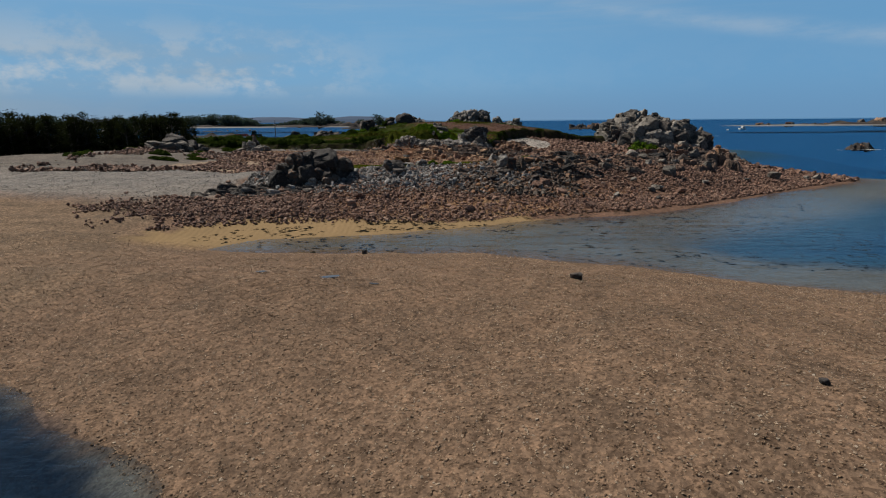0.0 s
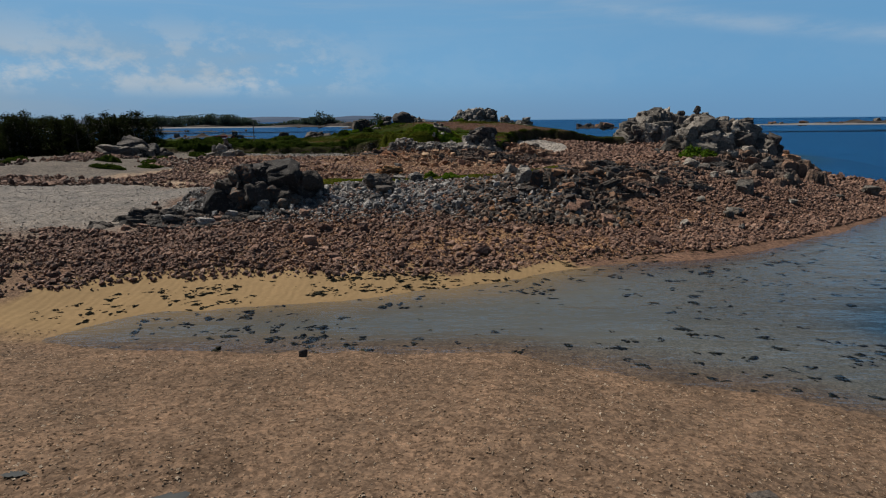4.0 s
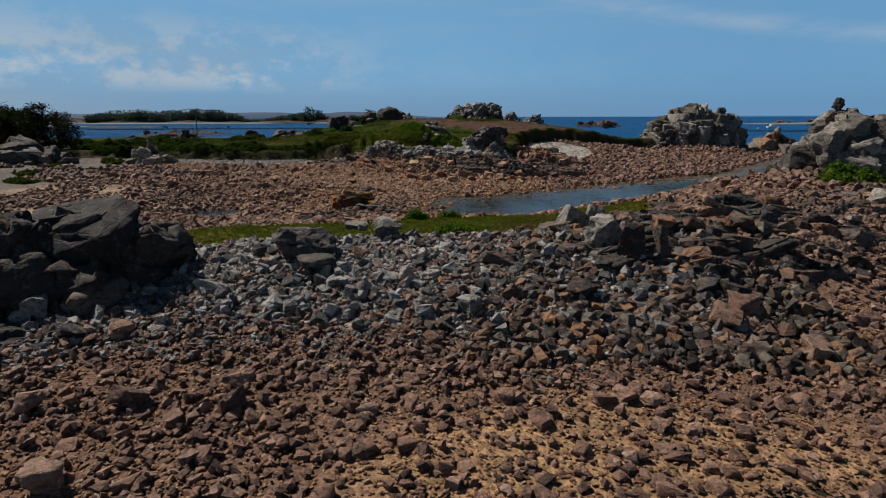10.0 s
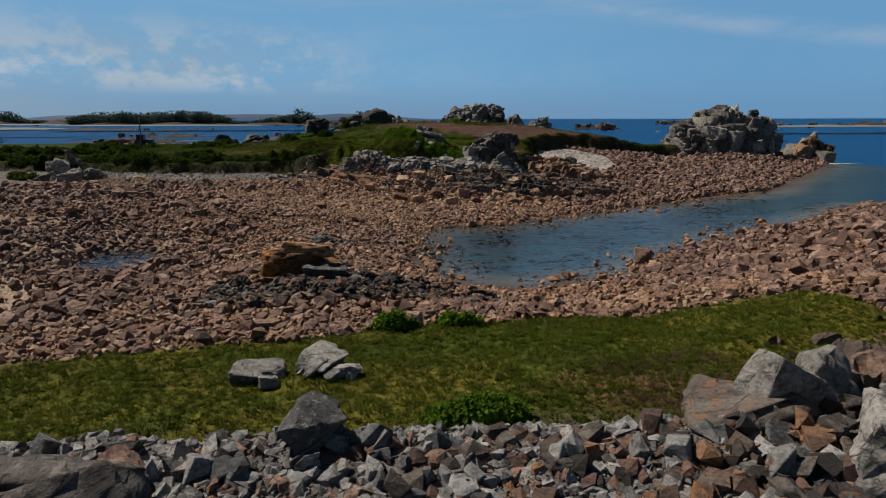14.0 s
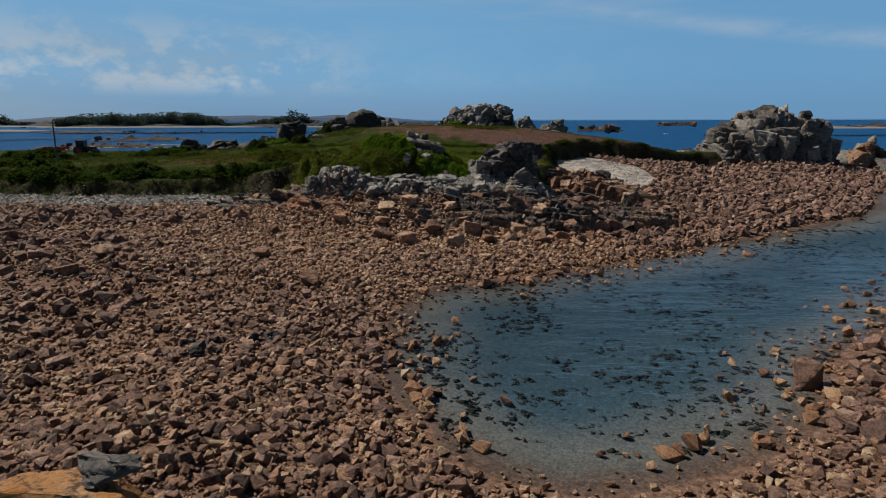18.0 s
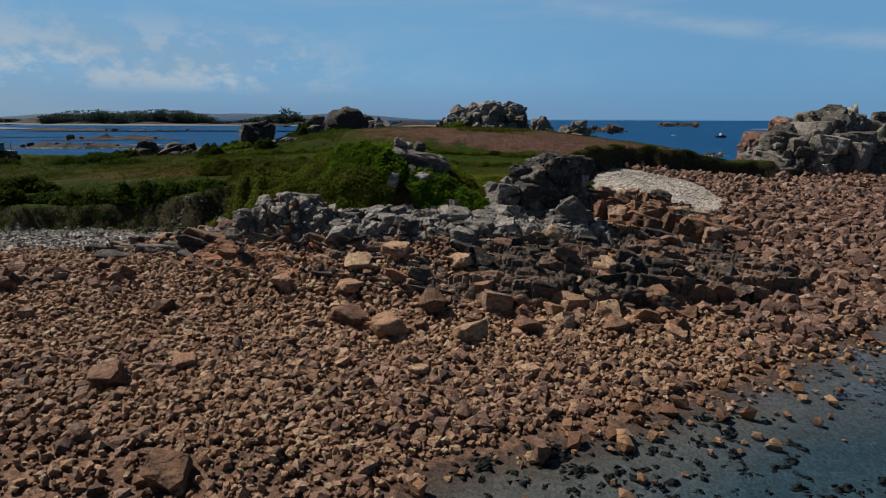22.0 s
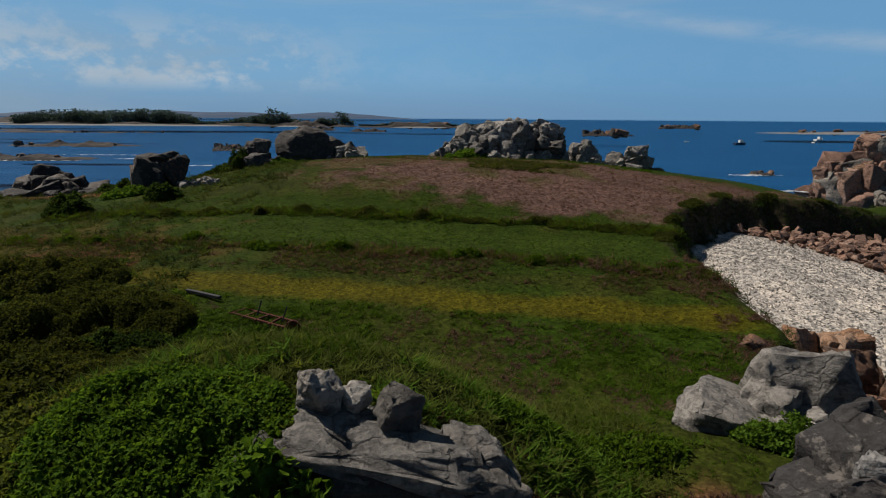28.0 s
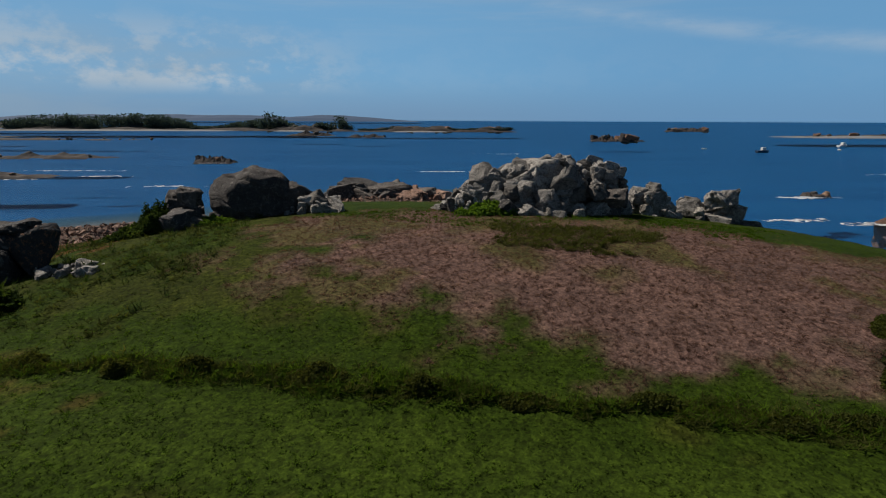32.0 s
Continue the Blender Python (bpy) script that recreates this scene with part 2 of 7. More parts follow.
m_ochre_b = stone_mat("rust_orange_granite", [(0.0, (0.16, 0.075, 0.04)), (0.5, (0.3, 0.135, 0.065)), (1.0, (0.4, 0.22, 0.12))], "object", (0.06, 0.048, 0.04), 2.5, amount=0.5)
m_hollow = stone_mat("dark_rust_granite", DARK, "object", (0.3, 0.13, 0.055), 3, amount=0.65)
WHITE = [(0.0, (0.15, 0.137, 0.122)), (0.4, (0.27, 0.247, 0.22)), (1.0, (0.44, 0.405, 0.36))]
m_white = stone_mat("pale_lichened_granite", WHITE, "object", (0.1, 0.09, 0.08), 3, amount=0.65)


SHELF = [(0.0, (0.025, 0.021, 0.019)), (0.3, (0.085, 0.066, 0.055)), (0.5, (0.15, 0.105, 0.08)), (0.7, (0.24, 0.15, 0.105)), (0.85, (0.31, 0.18, 0.11)), (1.0, (0.32, 0.25, 0.19))]
m_shelf = stone_mat("dark_brown_bedrock", SHELF, "cell", (0.04, 0.034, 0.03), 3.5, amount=0.6)
m_rustbed = stone_mat("rust_red_bedrock", [(0.0, (0.07, 0.045, 0.034)), (0.35, (0.25, 0.115, 0.062)), (0.7, (0.38, 0.17, 0.08)), (1.0, (0.44, 0.28, 0.18))], "cell", (0.07, 0.058, 0.05), 3, amount=0.5)
m_palebed = stone_mat("pale_grey_bedrock", [(0.0, (0.16, 0.145, 0.13)), (0.4, (0.29, 0.265, 0.24)), (1.0, (0.47, 0.44, 0.4))], "cell", (0.1, 0.09, 0.08), 4, amount=0.6)
m_blackbed = stone_mat("black_wet_bedrock", [(0.0, (0.014, 0.013, 0.013)), (0.45, (0.045, 0.041, 0.038)), (0.75, (0.1, 0.08, 0.066)), (1.0, (0.2, 0.13, 0.08))], "cell", (0.16, 0.14, 0.12), 4, amount=0.35)


def leaf_mat(name, stops, rough=0.6):
    k = Mat(name, 0.9, 0.03)
    r = k.node("ShaderNodeNewGeometry").outputs["Random Per Island"]
    big = k.step(k.noise(0.5, 4), 0.3, 0.7)
    c = k.ramp(k.math("ADD", k.math("MULTIPLY", r, 0.55), k.math("MULTIPLY", big, 0.45)), stops)
    c = k.mix(1.0, c, k.ramp(k.noise(7, 5, 0.7), [(0.3, (0.62, 0.62, 0.62)), (0.5, (1, 1, 1)), (0.72, (1.35, 1.35, 1.3))]), "MULTIPLY")
    k.done(c, k.bump(k.noise(11, 4, 0.7), 0.12, 0.8))
    thin = k.node("ShaderNodeBsdfTranslucent")
    k.put(k.mix(1.0, c, (1.0, 0.95, 0.55), "MULTIPLY"), thin.inputs["Color"])
    both = k.node("ShaderNodeMixShader")
    both.inputs[0].default_value = 0.42
    k.put(k.b.outputs[0], both.inputs[1])
    k.put(thin.outputs[0], both.inputs[2])
    k.put(both.outputs[0], k.t.nodes["Material Output"].inputs["Surface"])
    return k.m


m_leaf = leaf_mat("bramble_leaf", [(0, (0.053, 0.098, 0.0114)), (0.5, (0.091, 0.166, 0.0176)), (1, (0.131, 0.221, 0.0299))])
m_gorse = leaf_mat("gorse_leaf", [(0, (0.014, 0.024, 0.0060)), (0.5, (0.034, 0.060, 0.0130)), (1, (0.069, 0.102, 0.0220))])
m_grass = leaf_mat("grass_blade", [(0, (0.044, 0.062, 0.0080)), (0.5, (0.080, 0.105, 0.0120)), (0.85, (0.112, 0.125, 0.0180)), (1, (0.176, 0.140, 0.0500))])
m_heath = leaf_mat("dry_heath", [(0, (0.051, 0.029, 0.0221)), (0.5, (0.123, 0.068, 0.0536)), (1, (0.221, 0.136, 0.1020))])
m_olive = leaf_mat("olive_scrub", [(0, (0.036, 0.043, 0.0094)), (0.5, (0.056, 0.066, 0.0140)), (0.9, (0.083, 0.092, 0.0199)), (1, (0.107, 0.084, 0.0374))])
m_knoll = leaf_mat("knoll_scrub", [(0, (0.064, 0.083, 0.0167)), (0.5, (0.100, 0.121, 0.0232)), (0.9, (0.133, 0.160, 0.0322)), (1, (0.174, 0.138, 0.0644))])
m_hedge = leaf_mat("hedge_leaf", [(0, (0.037, 0.071, 0.0056)), (0.5, (0.062, 0.111, 0.0084)), (1, (0.093, 0.154, 0.0133))])
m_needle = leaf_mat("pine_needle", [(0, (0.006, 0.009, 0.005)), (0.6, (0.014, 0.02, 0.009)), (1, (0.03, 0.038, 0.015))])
m_bark = stone_mat("bark", DARK, "object", None, 6)


def plain(name, color, rough=0.5, metal=0.0):
    k = Mat(name, rough, 0.5)
    k.b.inputs["Metallic"].default_value = metal
    f = k.noise(6, 4)
    return k.done(k.mix(1.0, color, k.ramp(f, [(0.3, (0.75, 0.75, 0.75)), (0.7, (1.1, 1.1, 1.1))]), "MULTIPLY"))


# ---- ground ----
def value_noise(x, y, seed=0):
    xi, yi = np.floor(x), np.floor(y)
    u, v = x - xi, y - yi
    u, v = u * u * (3 - 2 * u), v * v * (3 - 2 * v)

    def h(a, b):
        s = np.sin(a * 127.1 + b * 311.7 + seed * 74.7) * 43758.5453
        return s - np.floor(s)
    return (h(xi, yi) * (1 - u) + h(xi + 1, yi) * u) * (1 - v) + (h(xi, yi + 1) * (1 - u) + h(xi + 1, yi + 1) * u) * v


def fbm(x, y, scale, seed=0, octaves=4):
    s, a, f = 0.0, 0.5, scale
    for o in range(octaves):
        s = s + a * (value_noise(x * f + 17.3 * o, y * f - 9.1 * o, seed + o) - 0.5)
        a, f = a * 0.55, f * 2.03
    return s * 2


def edge_distance(x, y, poly):
    """Signed distance to a closed outline, positive inside it."""
    best, inside = np.full(x.shape, 1e9), np.zeros(x.shape, bool)
    n = len(poly)
    for i in range(n):
        (ax, ay), (bx, by) = poly[i], poly[(i + 1) % n]
        dx, dy = bx - ax, by - ay
        t = np.clip(((x - ax) * dx + (y - ay) * dy) / (dx * dx + dy * dy), 0, 1)
        best = np.minimum(best, (x - ax - t * dx) ** 2 + (y - ay - t * dy) ** 2)
        if ay != by:
            inside ^= ((ay > y) != (by > y)) & (x < (bx - ax) * (y - ay) / (by - ay) + ax)
    return np.where(inside, 1, -1) * np.sqrt(best)


def sstep(v, lo, hi):
    t = np.clip((v - lo) / (hi - lo), 0, 1)
    return t * t * (3 - 2 * t)


COAST_SOUTH = [(120, -80), (120, -40), (70, 10), (45, 27), (27, 33), (21.6, 34.5), (15.8, 37.8), (8.9, 41.1), (3.3, 44.2), (-8.7, 44.2), (-17, 44.6),
               (-20.3, 46), (-16.7, 49.8), (-11, 51.6), (-5.8, 52.7), (0.5, 54.4), (4.8, 56), (8.6, 59.1), (13.2, 60.9), (22, 63.2), (31, 68), (48.8, 80.9), (66.5, 93), (70, 97)]
COAST_COVE = [(61, 104), (58, 122), (52, 137), (40.2, 127.6), (26.5, 118.6), (18.2, 111.6), (14.9, 107.6), (11.2, 104.6), (7.5, 102.9), (4.2, 102.6), (1.6, 103.4), (-0.6, 105.6), (-1.8, 109),
              (-2.4, 114), (-2.4, 119.5), (-1.4, 123.9), (4.9, 126.8), (9.4, 128.2), (20, 134.2), (34.2, 142.9), (49, 151.5), (67.6, 173), (88, 196), (90, 203)]
COAST_NORTH = [(84, 210), (72, 211), (60, 207), (50, 204), (39, 204), (27, 219), (16, 240), (8, 262), (0, 288), (-14, 286), (-24, 262), (-38, 252), (-52, 246), (-62, 240), (-90, 236),
               (-140, 232), (-220, 200), (-300, 120), (-400, 0), (-400, -80)]
LAND = COAST_SOUTH + COAST_COVE + COAST_NORTH
POOL = [(-8.5, 14.3), (-6, 8), (-10, 0), (-30, -5), (-45, 5), (-40, 18), (-25, 24), (-17.8, 21.3), (-13.8, 18.6), (-11, 16.6)]
TURF = [(-160, 150), (-60, 151), (-40, 149), (-15, 149.5), (-12, 145.5), (-6, 143), (3, 142.8), (8.5, 146), (11.5, 150), (13, 155), (15.5, 160), (16, 166), (16.5, 171.5), (18.5, 177), (21.5, 181.5),
        (28, 187), (36, 187.5), (45, 191), (54, 196), (57, 201), (47, 199), (36, 200), (28, 211), (16, 225), (4, 236), (-10, 234), (-20, 215), (-28, 207), (-45, 206), (-70, 212), (-120, 215), (-200, 190)]
LAWN = [(-14, 78.6), (-8, 78.8), (2, 79), (7.5, 79), (13, 83), (12.5, 87.3), (3, 87.2), (-6, 85.4), (-14.5, 82.6), (-18, 80.6)]
# rises of the ground: x, y, height, half length, half width, turned by degrees
RISES = [(2, 82, 2.1, 26, 10, 4), (30, 92, 2.4, 24, 12, 24), (-1, 145, 3.1, 15, 7.5, 0), (29, 180, 1.1, 17, 14, 10), (-27, 109, -1.5, 17, 15, 0), (-24.5, 111, -1.3, 3.4, 4.5, 20), (-27, 98.5, -1.2, 4, 1.6, 0), (30, 100, 1.6, 12, 6, 20), (2, 200, 3.4, 34, 19, -6), (-4, 93.5, 0.9, 7, 4.5, 0), (-40, 160, 0.6, 30, 14, 0),
         (12, 200, 1.2, 10, 8, 0), (-14, 192, 1.0, 14, 9, 0), (64, 198, 1.6, 13, 10, 0), (-8, 103, 0.9, 5.5, 4.5, 0), (-75, 120, 1.2, 34, 18, 60), (12, 130, 0.4, 20, 6, 20)]


def height(x, y):
    x, y = np.asarray(x, float), np.asarray(y, float)
    d = edge_distance(x, y, LAND)
    p = edge_distance(x, y, POOL)
    d = np.minimum(d, -p) + fbm(x, y, 0.16, 3) * np.clip(1.2 + np.abs(d) * 0.03, 0, 4)
    z = np.where(d > 0, 0.13 * np.minimum(d, 9) + 0.055 * np.clip(d - 9, 0, 26), np.where(d > -24, 1, 1.0 + 0.035 * (-d - 24)) * d * (0.032 + 0.04 * sstep(y, 90, 106) + 0.05 * sstep(x, 10, 30) * sstep(92 - y, 0, 10) + 0.2 * sstep(34 - y, 0, 8) * sstep(-x, 4, 8)))
    z = np.clip(z, -8, 9)
    land = sstep(d, 0, 7)
    for cx, cy, h, a, b, turn in RISES:
        c, s = math.cos(radians(turn)), math.sin(radians(turn))
        u, v = ((x - cx) * c + (y - cy) * s) / a, ((y - cy) * c - (x - cx) * s) / b
        z = z + land * h * np.exp(-(u * u + v * v) ** 1.5)
    t = edge_distance(x, y, TURF) + fbm(x, y, 0.3, 5) * 1.6
    bank = sstep(t, -0.3, 1.2)
    top = np.maximum(z, 4.4 + 1.5 * sstep(y, 150, 172) * sstep(x, -45, -10) * sstep(46 - x, 0, 12))
    for cx, cy, h, a, b in ((2, 200, 3.5, 30, 19), (-3.4, 149.0, 4.5, 7.0, 5.2), (-10, 150, 2.0, 9, 5), (6, 149, 2.0, 6, 5)):
        top = np.maximum(top, 4.4 + 1.5 * sstep(y, 150, 172) * sstep(x, -45, -10) * sstep(46 - x, 0, 12) + h * np.exp(-(((x - cx) / a) ** 2 + ((y - cy) / b) ** 2) ** 1.3))
    z = z + (top - z) * bank
    rough = sstep(d, 1, 12) * (1 - 0.6 * bank)
    return z + fbm(x, y, 0.12, 11) * 0.5 * rough + fbm(x, y, 0.6, 12) * 0.16 * rough


def strand_at(x, y):
    """Where the smooth strip of sand lies between the lagoon and the rubble."""
    d = np.minimum(edge_distance(x, y, LAND), -edge_distance(x, y, POOL))
    n2 = fbm(x, y, 0.5, 22)
    return sstep(np.clip(3.4 - 0.2 * x, 1.0, 7.0) - d + 2.5 * n2, 0, 1.0) * sstep(y, 45, 48) * sstep(64 - y, 0, 3) * sstep(16 - x, 0, 8) * sstep(x + 30, 0, 6)


def zone_colors(x, y, z):
    """Base colours of the bare ground: sand, pebbles, rubble, turf, heath, seabed."""
    d = np.minimum(edge_distance(x, y, LAND), -edge_distance(x, y, POOL))
    n1, n2 = fbm(x, y, 0.09, 21), fbm(x, y, 0.5, 22)

    def C(*v):
        return np.array(v)[None, :]

    def over(c, m, tone):
        m = np.clip(m, 0, 1)[:, None]
        return c * (1 - m) + C(*tone) * m
    c = np.tile(C(0.175, 0.11, 0.08), (len(x), 1))                              # rubble grit
    bar = sstep(47.5 + 0.15 * x - y + 5 * n1, -3, 3)
    c = over(c, bar, (0.18, 0.124, 0.086))
    c = over(c, np.maximum(bar, sstep(66 - y, 0, 6)) * sstep(-x - 21 + 10 * n1, 0, 12), (0.2, 0.145, 0.1))
    c = over(c, sstep(-x - 24 + 10 * n1, 0, 10) * sstep(y, 60, 68) * sstep(108 - y + 8 * n1, 0, 10), (0.23, 0.212, 0.193))   # grey shingle
    c = over(c, sstep(1 - np.hypot((x + 46) / 24, (y - 84) / 15) + 0.4 * n1 + 0.15 * n2, 0, 0.25), (0.215, 0.203, 0.19))
    c = over(c, sstep(-x - 36 + 8 * n1, 0, 10) * sstep(y, 92, 100), (0.16, 0.145, 0.13))
    tan = sstep(1 - np.hypot((x - 5) / 9, (y - 63.5) / 4.5) + 0.5 * n2, 0, 0.4)
    c = over(c, tan, (0.34, 0.215, 0.12))
    c = over(c, strand_at(x, y), (0.29, 0.2, 0.105))
    sand = np.maximum(sstep(12 - np.hypot((x + 34) / 1.6, y - 110) + 5 * n1 + 3 * n2, 0, 4), sstep(1 - np.hypot((x + 30) / 12, (y - 97) / 8) + 0.4 * n1 + 0.3 * n2, 0, 0.3))
    c = over(c, sand, (0.32, 0.245, 0.18))
    c = over(c, sstep(y + n2 * 5, 67, 73) * sstep(81 - y, 0, 3) * sstep(18 - np.abs(x + 4) + 6 * n1, 0, 8), (0.1, 0.09, 0.085))
    cove = sstep(1 - np.hypot((x - 22.5) / 10, (y - 173) / 15) + 0.3 * n1, 0, 0.2)
    c = over(c, cove, (0.52, 0.48, 0.43))
    c = over(c, sstep(7 - np.abs(y - 150) + 4 * n1, 0, 2.5) * sstep(-x, 12, 17) * sstep(45 + x, 0, 12) * sstep(149.6 - y, 0, 1), (0.42, 0.39, 0.345))
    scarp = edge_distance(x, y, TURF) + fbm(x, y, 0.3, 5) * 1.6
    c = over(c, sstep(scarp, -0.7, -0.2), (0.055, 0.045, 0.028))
    lawn = sstep(edge_distance(x, y, LAWN) + 1.4 * n2, -0.4, 0.7)
    c = over(c, lawn, (0.05, 0.068, 0.01))
    c = over(c, lawn * sstep(1 - np.hypot((x - 4.6) / 3.4, (y - 80.8) / 1.5) + n2, 0, 0.5), (0.14, 0.085, 0.04))
    c = over(c, lawn * sstep(n1 + 0.8 * n2, 0.1, 0.5), (0.12, 0.105, 0.02))
    turf = sstep(edge_distance(x, y, TURF) + fbm(x, y, 0.3, 5) * 1.6, 0.6, 1.9)
    c = over(c, np.clip(sstep(y, 200, 206) + sstep(x, 60, 70) * sstep(y, 180, 190), 0, 1), (0.09, 0.072, 0.058))
    c = over(c, turf, (0.024, 0.042, 0.0035))
    c = over(c, turf * sstep(165 - y + 3 * n2, 0, 3) * sstep(x, -11, -6), (0.026, 0.048, 0.0035))
    c = over(c, turf * sstep(n1 + 0.4 * n2, 0.05, 0.3), (0.034, 0.043, 0.006))
    band = turf * sstep(x, -24, -18) * sstep(16 - x, 0, 4)
    c = over(c, band * sstep(2.2 - np.abs(y - 163.9 + 0.2 * x) + 0.6 * n2 - 0.7, 0, 0.7), (0.07, 0.064, 0.005))
    c = over(c, band * sstep(2.6 - np.abs(y - 174.2 + 0.22 * x) + 0.6 * n2, 0, 1.0), (0.03, 0.05, 0.005))
    c = over(c, turf * sstep(0.9 - np.abs(y - 170.2 + 0.21 * x) + n2, 0, 0.6) * sstep(12 - x, 0, 4), (0.042, 0.042, 0.014))
    c = over(c, turf * sstep(1 - np.hypot((x + 31) / 17, (y - 173) / 8) + n2, 0, 0.3), (0.06, 0.05, 0.011))
    c = over(c, turf * sstep(1 - np.hypot((x + 24) / 8, (y - 170) / 3) + n2, 0, 0.3), (0.1, 0.037, 0.018))
    c = over(c, turf * sstep(1 - np.hypot((x + 33) / 9, (y - 201) / 5) + n2, 0, 0.3), (0.15, 0.065, 0.03))
    heath = turf * sstep(1.0 - np.hypot((x - 13) / 22, (y + 0.2 * x - 193.0) / 12.5) + 0.45 * n1 + 0.4 * n2, 0, 0.3)
    c = over(c, heath, (0.125, 0.077, 0.064))
    c = over(c, heath * sstep(fbm(x, y, 0.22, 23) + 0.5 * n2, 0.08, 0.4), (0.075, 0.066, 0.026))
    c = over(c, turf * sstep(1 - np.hypot((x - 3.6) / 5, (y - 145) / 2.6) + 0.9 * n2, 0, 0.3), (0.13, 0.068, 0.032))
    # under water: pale sand near the edge, weed, and deep water's dimming painted in
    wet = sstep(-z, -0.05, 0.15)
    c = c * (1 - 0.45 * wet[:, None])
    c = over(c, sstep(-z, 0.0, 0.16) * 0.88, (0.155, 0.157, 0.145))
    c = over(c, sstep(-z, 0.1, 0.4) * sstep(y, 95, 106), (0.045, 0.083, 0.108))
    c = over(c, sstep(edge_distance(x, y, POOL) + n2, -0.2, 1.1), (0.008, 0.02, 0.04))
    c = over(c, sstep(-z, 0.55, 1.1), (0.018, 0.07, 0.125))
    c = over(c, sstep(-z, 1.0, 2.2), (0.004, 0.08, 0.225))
    return c


def axis(fine_lo, fine_hi, step, far_lo, far_hi):
    mid = list(np.arange(fine_lo, fine_hi + step / 2, step))
    up, g = [mid[-1]], step
    while up[-1] < far_hi:
        g *= 1.16
        up.append(up[-1] + g)
    down, g = [mid[0]], step
    while down[-1] > far_lo:
        g *= 1.16
        down.append(down[-1] - g)
    return np.array(down[:0:-1] + mid + up[1:])


def mesh_arrays(name, verts, faces, mat, smooth=True):
    """A mesh from arrays: faces all have the same number of corners."""
    me = bpy.data.meshes.new(name)
    verts, faces = np.asarray(verts, np.float32), np.asarray(faces, np.int32)
    k = faces.shape[1]
    me.vertices.add(len(verts))
    me.vertices.foreach_set("co", verts.ravel())
    me.loops.add(faces.size)
    me.loops.foreach_set("vertex_index", faces.ravel())
    me.polygons.add(len(faces))
    me.polygons.foreach_set("loop_start", np.arange(0, faces.size, k, dtype=np.int32))
    me.polygons.foreach_set("use_smooth", np.full(len(faces), smooth))
    me.materials.append(mat)
    me.update(calc_edges=True)
    return me


gx, gy = axis(-48, 48, 0.5, -4700, 4700), axis(4, 214, 0.5, -4700, 4700)
GX, GY = np.meshgrid(gx, gy)
GZ = height(GX.ravel(), GY.ravel())
nx, ny = len(gx), len(gy)
idx = np.arange(nx * ny).reshape(ny, nx)
quads = np.stack([idx[:-1, :-1], idx[:-1, 1:], idx[1:, 1:], idx[1:, :-1]], -1).reshape(-1, 4)

GRID = GZ.reshape(ny, nx)


def ground_at(x, y):
    """Height of the ground at one spot."""
    i, j = int(np.searchsorted(gx, x)) - 1, int(np.searchsorted(gy, y)) - 1
    u, v = (x - gx[i]) / (gx[i + 1] - gx[i]), (y - gy[j]) / (gy[j + 1] - gy[j])
    return float((GRID[j, i] * (1 - u) + GRID[j, i + 1] * u) * (1 - v) + (GRID[j + 1, i] * (1 - u) + GRID[j + 1, i + 1] * u) * v)


k = Mat("ground_cover", 0.95, 0.04)
at = k.node("ShaderNodeAttribute")
at.attribute_name = "cover"
f1, f2 = k.noise(2.6, 6, 0.72), k.noise(0.35, 4, 0.6)
peb = k.voronoi(6.5)
cc = k.mix(1.0, at.outputs["Color"], k.ramp(f1, [(0.28, (0.5, 0.5, 0.5)), (0.5, (1, 1, 1)), (0.75, (1.4, 1.36, 1.3))]), "MULTIPLY")
cc = k.mix(1.0, cc, k.ramp(f2, [(0.3, (0.72, 0.74, 0.76)), (0.7, (1.15, 1.12, 1.1))]), "MULTIPLY")
cc = k.mix(0.8, cc, k.ramp(peb.outputs["Color"], [(0.0, (0.45, 0.42, 0.4)), (0.5, (1, 1, 1)), (1.0, (1.5, 1.45, 1.4))]), "MULTIPLY")
zsep = k.node("ShaderNodeSeparateXYZ")
k.put(k.pos, zsep.inputs[0])
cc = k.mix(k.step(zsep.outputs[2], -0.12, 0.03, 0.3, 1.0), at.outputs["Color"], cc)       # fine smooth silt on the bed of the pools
sandy_ = k.node("ShaderNodeAttribute")
sandy_.attribute_name = "sand"
firm = k.math("SUBTRACT", 1.0, sandy_.outputs["Fac"])
cc = k.mix(k.math("MULTIPLY", sandy_.outputs["Fac"], 0.8), cc, at.outputs["Color"])
wave = k.node("ShaderNodeTexWave")
wave.inputs["Scale"].default_value, wave.inputs["Distortion"].default_value, wave.inputs["Detail"].default_value, wave.inputs["Detail Scale"].default_value = 0.6, 7.0, 3.0, 0.8
k.put(k.pos, wave.inputs["Vector"])
grit = k.voronoi(13.0)
cc = k.mix(k.math("MULTIPLY", firm, 0.75), cc, k.mix(1.0, cc, k.ramp(grit.outputs["Color"], [(0.0, (0.5, 0.48, 0.46)), (0.5, (1, 1, 1)), (1.0, (1.55, 1.5, 1.42))]), "MULTIPLY"))
nb = k.bump(k.math("MULTIPLY", peb.outputs["Distance"], firm), 0.1, -1.0)
nb = k.bump(k.math("MULTIPLY", grit.outputs["Distance"], firm), 0.08, -1.0, nb)
nb = k.bump(k.math("MULTIPLY", f1, firm), 0.12, 0.7, nb)
dry = k.step(zsep.outputs[2], 0.0, 0.08)
nb = k.bump(k.math("MULTIPLY", wave.outputs["Fac"], k.math("MULTIPLY", sandy_.outputs["Fac"], dry)), 0.05, 0.25, nb)
m_ground = k.done(cc, nb)
